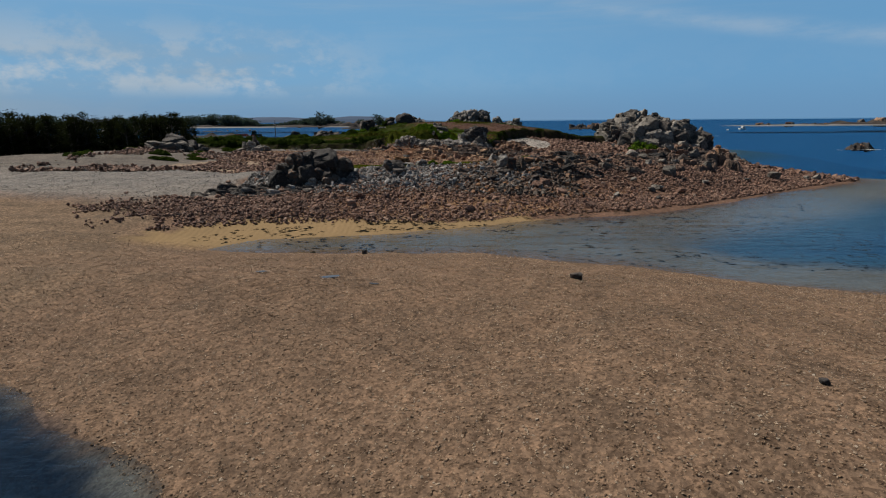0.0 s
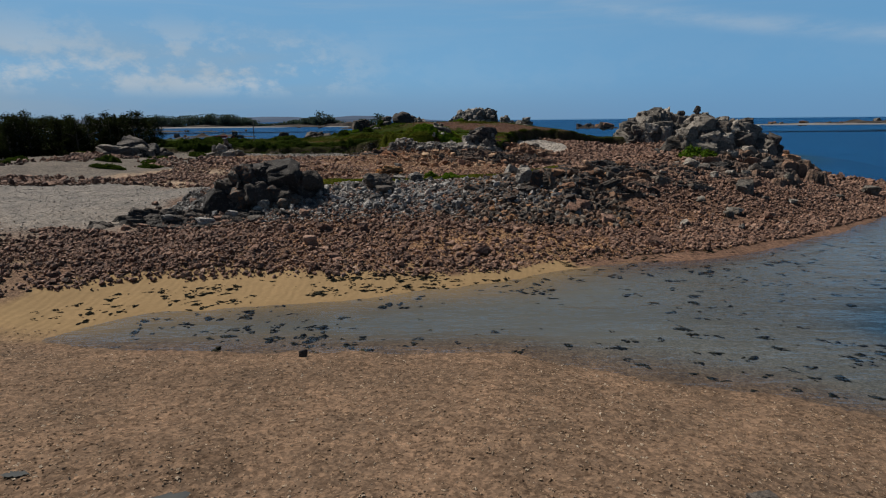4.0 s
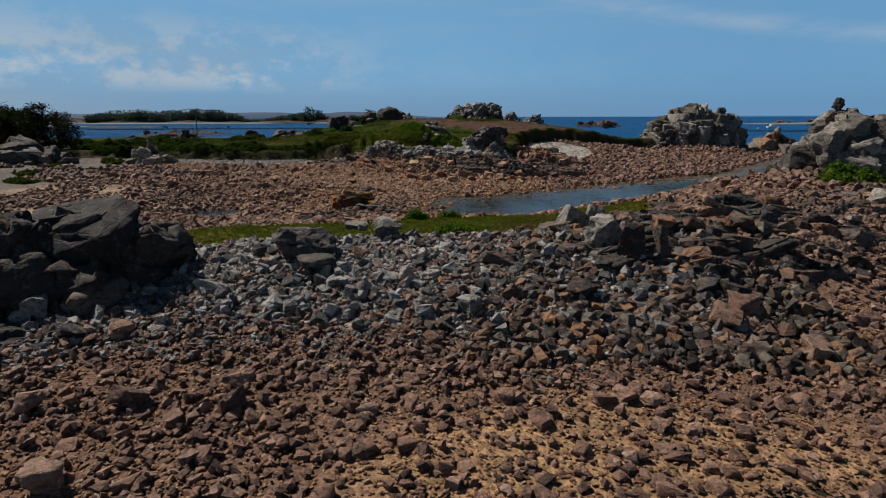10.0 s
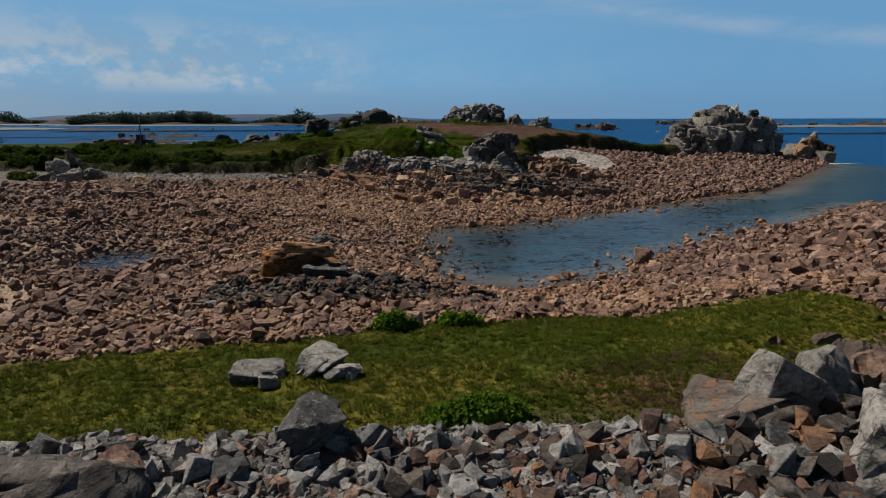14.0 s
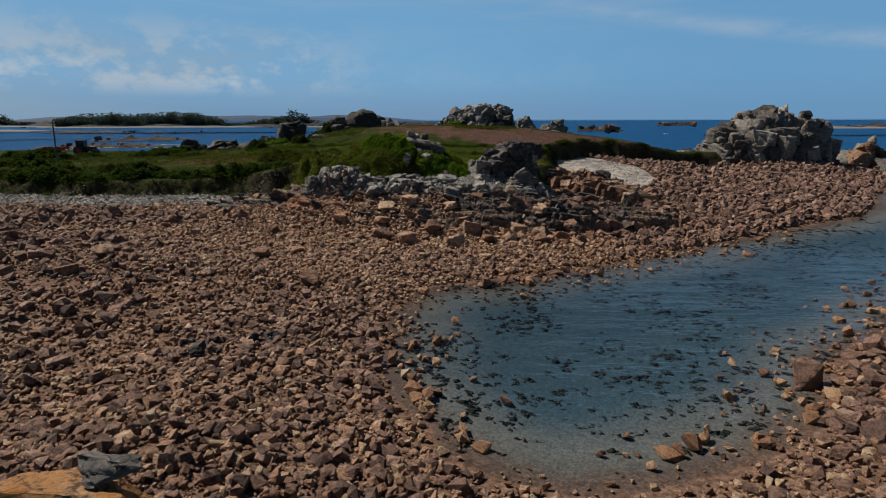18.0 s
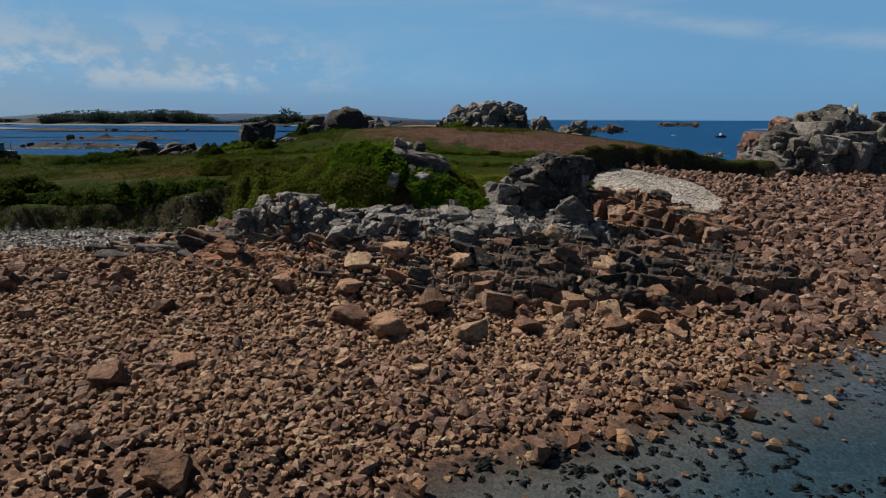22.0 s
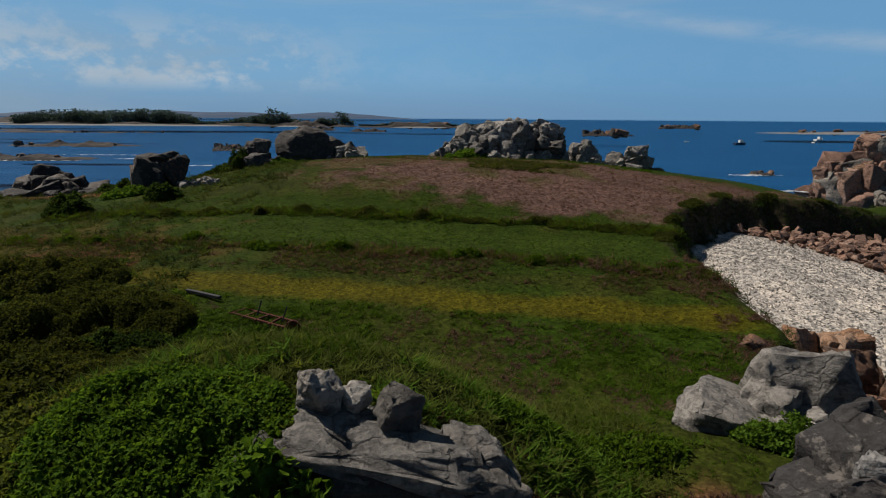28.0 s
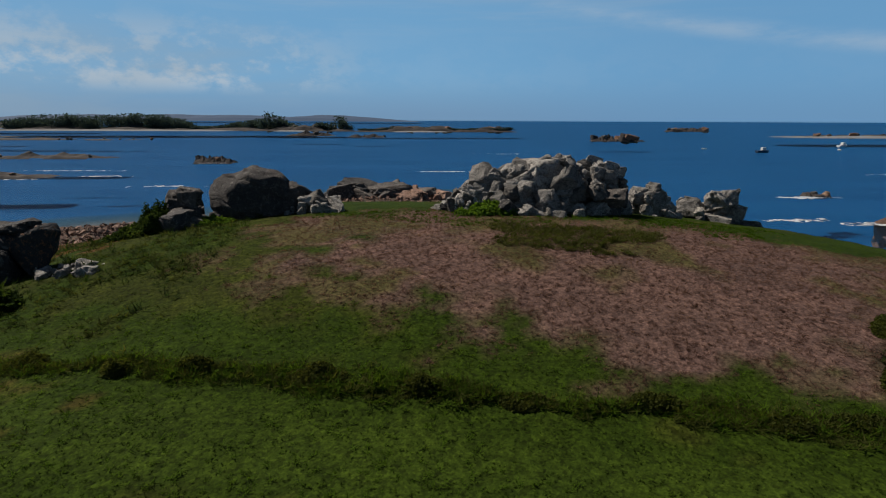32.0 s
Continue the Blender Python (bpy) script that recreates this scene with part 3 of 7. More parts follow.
me = mesh_arrays("ground", np.stack([GX.ravel(), GY.ravel(), GZ], 1), quads, m_ground)
colors = np.ones((nx * ny, 4), np.float32)
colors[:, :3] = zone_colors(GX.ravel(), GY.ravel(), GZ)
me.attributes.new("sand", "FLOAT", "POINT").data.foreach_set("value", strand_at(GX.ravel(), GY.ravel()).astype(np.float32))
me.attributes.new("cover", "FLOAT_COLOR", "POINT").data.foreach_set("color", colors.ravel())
tagged(new("ground", me), "pebble bar, rubble shore, turf and seabed of the coast", "ground", kind="structure")

# ---- sea ----
k = Mat("sea_water", 0.08, 0.5)
wv = k.noise(1.3, 5, 0.6, (1, 1.7, 1))
wv2 = k.noise(0.12, 5, 0.65, (0.5, 1.4, 1))
nw = k.bump(wv2, 0.9, 0.5)
nw = k.bump(wv, 0.03, 0.5, nw)
away = k.node("ShaderNodeVectorMath")
away.operation = "DISTANCE"
k.put(k.pos, away.inputs[0])
away.inputs[1].default_value = (-2, 88, 0)
calm = k.step(away.outputs["Value"], 64, 40, 0.09, 0.6)       # sheltered pools lie still, the open sea is ruffled
gl = k.node("ShaderNodeBsdfGlossy")
gl.inputs["Roughness"].default_value = 0.12
k.put(nw, gl.inputs["Normal"])
tr = k.node("ShaderNodeBsdfTransparent")
tr.inputs[0].default_value = (0.85, 0.94, 0.96, 1)
fr = k.node("ShaderNodeFresnel")
fr.inputs["IOR"].default_value = 1.333
k.put(nw, fr.inputs["Normal"])
patch = k.mix(k.step(k.noise(0.02, 6, 0.7, (0.5, 2.2, 1)), 0.35, 0.65), (0.76, 0.8, 0.83), (0.93, 0.96, 0.97))
k.put(patch, tr.inputs[0])
ms = k.node("ShaderNodeMixShader")
k.put(k.math("MINIMUM", k.math("MULTIPLY", fr.outputs[0], 1.0), calm), ms.inputs[0])
k.put(tr.outputs[0], ms.inputs[1])
k.put(gl.outputs[0], ms.inputs[2])
k.put(ms.outputs[0], k.t.nodes["Material Output"].inputs["Surface"])
m_sea = k.m
me = mesh_arrays("sea", [(-4800, -4800, 0), (4800, -4800, 0), (4800, 4800, 0), (-4800, 4800, 0)], [(0, 1, 2, 3)], m_sea)
tagged(new("sea", me), "clear blue sea, shallow and calm inshore", "water", kind="structure")

# ---- rocks ----
def hull(seed, n, flat=0.7):
    """A small angular stone: vertices and triangles."""
    rng = np.random.RandomState(seed)
    v = rng.normal(size=(n, 3))
    v /= np.linalg.norm(v, axis=1)[:, None]
    v = np.sign(v) * np.abs(v) ** 0.8 * (1, 0.8, flat)
    bm = bmesh.new()
    for p in v:
        bm.verts.new(p)
    bmesh.ops.convex_hull(bm, input=bm.verts)
    bmesh.ops.triangulate(bm, faces=bm.faces)
    bm.verts.index_update()
    vs, fs = np.array([tuple(q.co) for q in bm.verts]), np.array([[q.index for q in f.verts] for f in bm.faces])
    bm.free()
    return vs, fs


def chunk(seed, n=10, flat=0.62):
    """A broken stone: a blocky lump with evenly spread corners."""
    rng = np.random.RandomState(seed)
    i = np.arange(n) + 0.5
    ph, th = np.arccos(1 - 2 * i / n), 2.39996 * i + rng.uniform(0, 6.28)
    v = np.stack([np.cos(th) * np.sin(ph), np.sin(th) * np.sin(ph), np.cos(ph)], 1) + rng.normal(0, 0.2, (n, 3))
    v = np.sign(v) * np.abs(v) ** 0.7 * (1, rng.uniform(0.62, 0.95), flat * rng.uniform(0.75, 1.2))
    bm = bmesh.new()
    for p in v:
        bm.verts.new(p)
    bmesh.ops.convex_hull(bm, input=bm.verts)
    bmesh.ops.delete(bm, geom=[q for q in bm.verts if not q.link_faces], context="VERTS")
    bmesh.ops.triangulate(bm, faces=bm.faces)
    bm.verts.index_update()
    vs, fs = np.array([tuple(q.co) for q in bm.verts]), np.array([[q.index for q in f.verts] for f in bm.faces])
    bm.free()
    return vs, fs


PEBBLES = [hull(s, 7, 0.42) for s in range(10)]
STONES = [hull(40 + s, 13, 0.72) for s in range(10)]


def scatter(name, x, y, size, templates, mat, rng, sink=0.25, tilt=0.5, smooth=False, lift=None):
    """Many loose stones as one mesh, each resting on the ground."""
    n = len(x)
    z = height(x, y) if lift is None else lift
    which = rng.randint(len(templates), size=n)
    allv, allf, base = [], [], 0
    for ti, (tv, tf) in enumerate(templates):
        sel = np.nonzero(which == ti)[0]
        m = len(sel)
        if not m:
            continue
        a, bx, by = rng.uniform(0, 6.28, m), rng.normal(0, tilt, m), rng.normal(0, tilt, m)
        s = size[sel][:, None] * rng.uniform(0.75, 1.3, (m, 3))
        p = tv[None] * s[:, None, :]
        c, q = np.cos(bx)[:, None], np.sin(bx)[:, None]
        p = np.stack([p[..., 0], p[..., 1] * c - p[..., 2] * q, p[..., 1] * q + p[..., 2] * c], -1)
        c, q = np.cos(by)[:, None], np.sin(by)[:, None]
        p = np.stack([p[..., 0] * c + p[..., 2] * q, p[..., 1], p[..., 2] * c - p[..., 0] * q], -1)
        c, q = np.cos(a)[:, None], np.sin(a)[:, None]
        p = np.stack([p[..., 0] * c - p[..., 1] * q, p[..., 0] * q + p[..., 1] * c, p[..., 2]], -1)
        low = p[..., 2].min(1)
        p[..., 0] += x[sel][:, None]
        p[..., 1] += y[sel][:, None]
        p[..., 2] += (z[sel] - low * (1 - 2 * sink) - size[sel] * 0.02)[:, None]
        allv.append(p.reshape(-1, 3))
        allf.append((tf[None] + (np.arange(m) * len(tv))[:, None, None] + base).reshape(-1, 3))
        base += m * len(tv)
    return mesh_arrays(name, np.concatenate(allv), np.concatenate(allf), mat, smooth)


def craggy(seed, n=16, cuts=4, rough=0.13, box=0.5, grain=0.36):
    """A weathered block about 2 across, centred on its middle, its base cut flat at -1."""
    rng = np.random.RandomState(seed)
    v = rng.normal(size=(n, 3))
    v /= np.linalg.norm(v, axis=1)[:, None]
    v = np.sign(v) * np.abs(v) ** box
    bm = bmesh.new()
    for p in v:
        bm.verts.new(p)
    bmesh.ops.convex_hull(bm, input=bm.verts)
    loose = [q for q in bm.verts if not q.link_faces]
    bmesh.ops.delete(bm, geom=loose, context="VERTS")
    bmesh.ops.dissolve_limit(bm, angle_limit=radians(16), verts=bm.verts, edges=bm.edges)
    bmesh.ops.bevel(bm, geom=bm.edges[:], offset=0.045, segments=1, affect="EDGES", profile=0.6)
    bmesh.ops.triangulate(bm, faces=bm.faces)
    for _ in range(cuts):
        big = [e for e in bm.edges if e.calc_length() > grain]
        if not big:
            break
        bmesh.ops.subdivide_edges(bm, edges=big, cuts=1)
        bmesh.ops.triangulate(bm, faces=bm.faces)
    bm.normal_update()
    off = Vector((seed * 3.7, seed * 1.9, 0))
    for q in bm.verts:
        d = noise.fractal(q.co * 2.1 + off, 0.9, 2.0, 5) * rough
        c = abs(noise.noise(Vector((q.co.x * 1.3, q.co.y * 1.3, q.co.z * 3.2)) + off))
        d -= rough * 1.3 * max(0.0, 0.12 - c) / 0.12
        q.co += q.normal * d
    for e in bm.edges:
        if len(e.link_faces) == 2 and e.calc_face_angle(0) > radians(34):
            e.smooth = False
    for f in bm.faces:
        f.smooth = True
    me = bpy.data.meshes.new("rock")
    bm.to_mesh(me)
    bm.free()
    return me


CRAGS = [craggy(100 + s) for s in range(14)]
def as_template(me):
    """Vertices and triangles of a mesh, for scattering."""
    v = np.array([tuple(q.co) for q in me.vertices])
    return v, np.array([tuple(p.vertices) for p in me.polygons])


COBBLES = [craggy(400 + s, 10, 0, 0.05, 0.45) for s in range(12)]
BLOCKS = [as_template(me) for me in COBBLES]
SLABS = [craggy(200 + s, 12, 4, 0.13, 0.4, 0.4) for s in range(8)]
BOULDERS = [craggy(300 + s, 12, 3, 0.09, 0.48, 0.45) for s in range(10)]
ROUNDS = [craggy(700 + s, 40, 4, 0.1, 0.8, 0.3) for s in range(4)]
PILLARS = [craggy(600 + s, 16, 4, 0.1, 0.3, 0.4) for s in range(8)]
variant = {}


def dressed(me, mat):
    """The same shape in another material."""
    key = (me.name, mat.name)
    if key not in variant:
        c = me.copy()
        c.materials.clear()
        c.materials.append(mat)
        variant[key] = c
    return variant[key]


def rock_at(name, me, mat, x, y, z, sx_, sy_, sz_, turn, tip=(0, 0), parent=None):
    ob = new(name, dressed(me, mat))
    m = Matrix.LocRotScale((x, y, z), Euler((radians(tip[0]), radians(tip[1]), radians(turn))), (sx_, sy_, sz_))
    if parent:
        ob.parent = parent
        ob.matrix_basis = parent.matrix_basis.inverted() @ m
    else:
        ob.matrix_basis = m
    return ob


def holder(name, x, y, z):
    ob = new(name)
    ob.matrix_basis = Matrix.Translation((x, y, z))
    return ob


def outcrop(name, label, mat, cx, cy, rx, ry, top, count, turn=0, seed=0, lean=10, mats=(), steep=0.8, big=0.45, shapes=None, category="rock outcrop", spread=1.0, peak=(0, 0), skyline=None):
    """A heap of jointed blocks: large ones at the core, smaller ones round its foot. top: its height above the sea."""
    rng = np.random.RandomState(seed + 7)
    base = ground_at(cx, cy)
    th = holder(name, cx, cy, base)
    c, s = math.cos(radians(turn)), math.sin(radians(turn))
    rise = max(top - base, 0.5)
    for i in range(count):
        f = (i + 0.5) / count
        r = f ** 0.6 * spread
        a = i * 2.4 + rng.uniform(-0.5, 0.5)
        u, v = r * math.cos(a) * rx, r * math.sin(a) * ry
        x, y = cx + u * c - v * s, cy + u * s + v * c
        g = ground_at(x, y)
        du, dv = u / rx - peak[0], v / ry - peak[1]
        h = max(0.0, 1 - (du * du + dv * dv) ** steep) * rng.uniform(0.72, 1.0) * rise
        if i == 0:
            h = rise
        if skyline:
            h = max(0.0, float(np.interp(x, [q[0] for q in skyline], [q[1] for q in skyline])) - base) * max(0.0, 1 - abs(v / ry) ** 1.6) * rng.choice((0.62, 0.78, 0.9, 0.96, 1.0))
        w = min(rx, ry) * big * rng.choice((0.45, 0.65, 0.9, 1.2, 1.6, 2.1)) * (1.0 - 0.5 * f)
        ztop = max(base + h, g + w * 0.5)
        zlow = min(g - 0.3, ztop - w * 0.8)
        tall = ztop - zlow
        m = mats[rng.randint(len(mats))] if len(mats) and rng.rand() < 0.35 else mat
        sh = (shapes or CRAGS + PILLARS)
        # tall columns are cut into courses
        n = max(1, int(round(tall / (w * 1.7))))
        for q in range(n):
            zz = zlow + tall * (q + 0.5) / n
            k_ = (1.0 + 0.12 * (n - 1 - q)) * rng.uniform(0.8, 1.3)
            rock_at("block", sh[rng.randint(len(sh))], m, x + rng.normal(0, 0.22) * w, y + rng.normal(0, 0.22) * w, zz, w * k_ * rng.uniform(0.75, 1.4), w * k_ * rng.uniform(0.7, 1.15),
                    tall / n * rng.uniform(0.56, 0.78), turn + rng.uniform(-40, 40), rng.normal(0, lean * 1.5, 2), th)
    return tagged(th, label, category)


def ledge(name, label, mat, cx, cy, rx, ry, low, top, count, turn=0, seed=0, tip=(-14, 10), mats=(), size=1.6):
    """Bedrock in long overlapping slabs that all dip the same way. low, top: heights of its front and back edges."""
    rng = np.random.RandomState(seed + 3)
    base = ground_at(cx, cy)
    th = holder(name, cx, cy, base)
    c, s = math.cos(radians(turn)), math.sin(radians(turn))
    for i in range(count):
        u, v = rng.uniform(-1, 1), rng.uniform(-1, 1)
        if u * u + v * v > 1.1:
            u *= 0.7
            v *= 0.7
        X, Y = u * rx, v * ry
        x, y = cx + X * c - Y * s, cy + X * s + Y * c
        g = ground_at(x, y)
        w = size * rng.uniform(0.5, 1.3)
        z = max(g + 0.1, (low + (top - low) * (v * 0.5 + 0.5) ** 0.8) * (1 - 0.25 * u * u) - rng.uniform(0, 0.5))
        hh = max(0.45 * w, (z - g) * 0.5 + 0.35)
        m = mats[rng.randint(len(mats))] if len(mats) and rng.rand() < 0.5 else mat
        rock_at("slab", SLABS[rng.randint(len(SLABS))], m, x, y, z - hh * 0.75, w * rng.uniform(1.0, 1.7), w * rng.uniform(0.6, 0.95), hh, turn + rng.normal(0, 13),
                (tip[0] + rng.normal(0, 6), tip[1] + rng.normal(0, 6)), th)
    return tagged(th, label, "rock ledge")


def strata(name, label, mats, cx, cy, rx, ry, low, top, thick, length, turn=0, seed=0, dip=(-5, 4), gap=0.12):
    """Layered rock: courses of thick slabs stepping back, some jutting over the hollow beneath."""
    rng = np.random.RandomState(seed + 5)
    base = ground_at(cx, cy)
    th = holder(name, cx, cy, base)
    c, s = math.cos(radians(turn)), math.sin(radians(turn))
    n = max(2, int(round((top - low) / thick)))
    for q in range(n):
        u = -rx * (1 - 0.12 * q / n) + rng.uniform(0, length)
        jut = rng.choice((-0.35, 0.1, 0.3, -0.5)) * thick * 2
        while u < rx * (1 - 0.12 * q / n):
            w = length * rng.uniform(0.5, 1.5)
            if rng.rand() > gap:
                bow = ry * 0.7 * (u / rx) ** 2
                v = -ry + 1.5 * ry * q / n + jut + rng.normal(0, 0.3) * thick + bow + ry * 0.55
                x, y = cx + u * c - v * s, cy + u * s + v * c
                drop = (top - low) * 0.35 * (u / rx) ** 2 + rng.uniform(0, 0.4) * thick
                g = ground_at(x, y)
                z = max(g - 0.15 * thick, low + (q + 0.5) * thick - drop)
                rock_at("slab", (SLABS + CRAGS)[rng.randint(16)], mats[rng.randint(len(mats))], x, y, z, w * 0.58, min(ry * rng.uniform(0.5, 0.75), w * rng.uniform(0.5, 0.9)), thick * rng.uniform(0.5, 0.72),
                        turn + rng.normal(0, 8), (dip[0] + rng.normal(0, 4), dip[1] + rng.normal(0, 4)), th)
            u += w * 0.95
    return tagged(th, label, "rock ledge")


def cells(u, v, seed):
    """Jittered cells: gap to the neighbour, a random number for each cell, and the offset from its middle."""
    iu, iv = np.floor(u), np.floor(v)
    f1, f2 = np.full(u.shape, 9.0), np.full(u.shape, 9.0)
    who, ou, ov = np.zeros(u.shape), np.zeros(u.shape), np.zeros(u.shape)
    for a in (-1, 0, 1):
        for b in (-1, 0, 1):
            cu, cv = iu + a, iv + b
            h1 = np.sin(cu * 127.1 + cv * 311.7 + seed * 17.3) * 43758.5453
            h2 = np.sin(cu * 269.5 + cv * 183.3 + seed * 9.1) * 28001.8384
            h1, h2 = h1 - np.floor(h1), h2 - np.floor(h2)
            du, dv = u - cu - 0.1 - 0.8 * h1, v - cv - 0.1 - 0.8 * h2
            d = np.maximum(np.abs(du), np.abs(dv)) * 0.6 + np.hypot(du, dv) * 0.4
            near = d < f1
            f2 = np.where(near, f1, np.minimum(f2, d))
            who, ou, ov, f1 = np.where(near, (h1 * 7.31 + h2 * 3.77) % 1.0, who), np.where(near, du, ou), np.where(near, dv, ov), np.where(near, d, f1)
    return f2 - f1, who, ou, ov


def rock_shelf(label, mat, cx, cy, rx, ry, turn, low, top, seed, cell=(1.5, 0.7), jag=0.7, dip=(-0.3, -0.25), step=0.12, blocks=0, mats=(), size=(0.25, 0.7), ends=0.5, stand=0.0):
    """A rugged shelf of jointed rock: tilted blocks with dark clefts between, rising from low in front to top at the back."""
    base = ground_at(cx, cy)
    th = holder("rock_ledge", cx, cy, base)
    c, s = math.cos(radians(turn)), math.sin(radians(turn))
    U, V = np.meshgrid(np.arange(-rx, rx + step, step), np.arange(-ry, ry + step, step))
    x, y = cx + U * c - V * s, cy + U * s + V * c
    g = height(x.ravel(), y.ravel()).reshape(x.shape)
    wu, wv = U + 0.5 * fbm(x, y, 0.6, seed), V + 0.5 * fbm(x, y, 0.6, seed + 1)
    gap1, r1, du, dv = cells(wu / cell[0], wv / cell[1], seed)
    gap2, r2, eu, ev = cells(wu / cell[0] * 1.9 + 5, wv / cell[1] * 2.3 + 3, seed + 2)
    t = np.clip(V / ry * 0.5 + 0.5, 0, 1)
    body = (low + (top - low) * t ** 0.8) * (1 - ends * 0.35 * (U / rx) ** 2) + 0.6 * fbm(x, y, 0.22, seed + 5)
    body = np.clip(body, g + 0.2, g + 0.35 + jag + stand)
    lump = 0.62 * jag * ((r1 - 0.5) * 0.8 + dip[0] * du + dip[1] * dv + (r2 - 0.5) * 0.25 + 0.15 * dip[0] * eu + 0.35 * dip[1] * ev)
    cleft = 0.6 * jag * (0.45 * (1 - sstep(gap1, 0.0, 0.14)) + 0.2 * (1 - sstep(gap2, 0.0, 0.2)))
    skin = 0.1 * jag * fbm(x, y, 2.2, seed + 7)
    edge = sstep(1 - np.hypot(U / rx, V / ry) + 0.45 * fbm(x, y, 0.45, seed + 9) + 0.25 * (r1 - 0.5), 0.0, 0.3)
    z = g - 0.3 + edge * np.maximum(body + lump - cleft + skin - g + 0.3, 0.12)
    n0, n1 = U.shape
    q = np.arange(n0 * n1).reshape(n0, n1)
    f = np.stack([q[:-1, :-1], q[:-1, 1:], q[1:, 1:], q[1:, :-1]], -1).reshape(-1, 4)
    f = f[edge.ravel()[f].max(1) > 0.02]
    me = mesh_arrays("bed", np.stack([x.ravel() - cx + 0.5 * step * (r2 - 0.5).ravel(), y.ravel() - cy, z.ravel() - base], 1), f, mat, False)
    me.attributes.new("cell", "FLOAT", "POINT").data.foreach_set("value", (0.65 * r1 + 0.35 * r2).ravel().astype(np.float32))
    bed = new("bed", me)
    bed.parent = th
    rng = np.random.RandomState(seed)
    for _ in range(blocks):
        a, b = rng.randint(n0), rng.randint(n1)
        if edge[a, b] < 0.4:
            continue
        w = size[0] + (size[1] - size[0]) * rng.rand() ** 1.7
        rock_at("block", (BOULDERS + SLABS)[rng.randint(18)], mats[rng.randint(len(mats))], x[a, b], y[a, b], z[a, b] + w * 0.15, w * rng.uniform(0.9, 1.5), w * rng.uniform(0.7, 1.0), w * rng.uniform(0.4, 0.75),
                turn + rng.normal(0, 25), (rng.normal(-6, 12), rng.normal(12, 10)), th)
    return tagged(th, label, "rock ledge")


outcrop("granite_tor", "tall jagged grey granite tor above the rubble spit", m_tor, 38, 100.5, 8.0, 4.2, 11.6, 170, 0, 1, 8, (m_dark, m_tor, m_dark), 0.5, 0.23,
        skyline=[(30.2, 5), (30.6, 7.6), (32, 7.9), (32.5, 6.4), (33, 9.8), (33.8, 11.7), (35, 11.3), (35.5, 9.9), (40.2, 9.9), (41, 8.2), (41.4, 6.5), (42, 7.9), (44.5, 7.9), (45.6, 5.5)])
outcrop("granite_tor", "low ragged granite rocks stepping down to the spit", m_tor, 48.5, 104, 6, 3.4, 5.4, 40, 15, 2, 10, (m_dark, m_rust), 0.8, 0.34)
outcrop("rock_outcrop", "dark reddish weathered granite outcrop with dry turf on top", m_black, -16.9, 74.6, 4.6, 2.6, 6.2, 60, 30, 3, 9, (m_hollow, m_hollow, m_black), 0.9, 0.42,
        CRAGS + PILLARS, skyline=[(-21, 3.0), (-20.4, 4.8), (-19.6, 5.3), (-18.8, 6.5), (-18, 5.8), (-15.4, 6.3), (-14.2, 5.9), (-13.4, 5.2), (-12.8, 3.0)])
rock_shelf("brown layered granite ledge along the top of the rubble", m_shelf, 17.5, 80.6, 11, 4.4, 12, 2.6, 5.7, 4, (3.2, 0.9), 0.7, (-0.4, -0.4), 0.12, 46, (m_tor, m_dark, m_rust, m_hollow), (0.35, 1.0), 0.2, 1.2)
rock_shelf("dark reddish granite ledge below the tor", m_shelf, 34, 88.5, 13, 6, 18, 2.9, 6.0, 5, (3.6, 1.1), 0.8, (-0.4, -0.4), 0.17, 40, (m_tor, m_dark, m_red_o), (0.4, 1.2), 0.3, 0.9)
och = holder("rock_outcrop", -7.2, 97.6, 2.0)
for x, y, z, w, d, h, turn, tip, shape, mat in ((-7.8, 97.8, 2.7, 1.6, 1.1, 1.2, 8, (-6, 6), 2, m_ochre), (-6.2, 98.2, 2.8, 1.3, 1.0, 1.25, -8, (-4, -6), 5, m_ochre), (-8.6, 97.3, 2.5, 0.8, 0.8, 1.1, 20, (0, 8), 1, m_ochre),
                                               (-7.0, 97.9, 3.75, 1.5, 0.9, 0.4, 6, (-10, 6), 3, m_ochre), (-8.2, 97.6, 3.55, 0.9, 0.7, 0.35, -10, (-8, -4), 6, m_ochre), (-6.25, 98.1, 4.3, 0.6, 0.4, 0.24, 20, (0, 10), 4, m_white),
                                               (-6.0, 97.0, 2.6, 1.5, 0.9, 0.75, 0, (-10, 8), 0, m_grey_o), (-7.6, 96.6, 2.2, 1.5, 0.8, 0.55, 12, (-10, 4), 7, m_ochre), (-4.7, 97.0, 2.3, 1.3, 0.9, 0.7, -10, (-8, 8), 2, m_dark)):
    rock_at("block", SLABS[shape], mat, x, y, z, w, d, h, turn, tip, och)
tagged(och, "low layered outcrop with vivid orange lichen", "rock outcrop")
strata("rock_ledge", "rust-stained layered ledge with dark hollows", (m_hollow, m_rust, m_black, m_hollow), 12.0, 78.0, 6.2, 2.2, 2.7, 5.6, 0.85, 2.3, 8, 51, (-10, -8), 0.2)
rock_shelf("dark rugged bedrock sloping to the pool", m_blackbed, -4.8, 94.4, 7.4, 4.6, -4, 1.7, 3.1, 50, (1.9, 0.5), 0.42, (-0.3, -0.5), 0.09, 44, (m_black, m_dark, m_rust, m_grey_o), (0.2, 0.5))
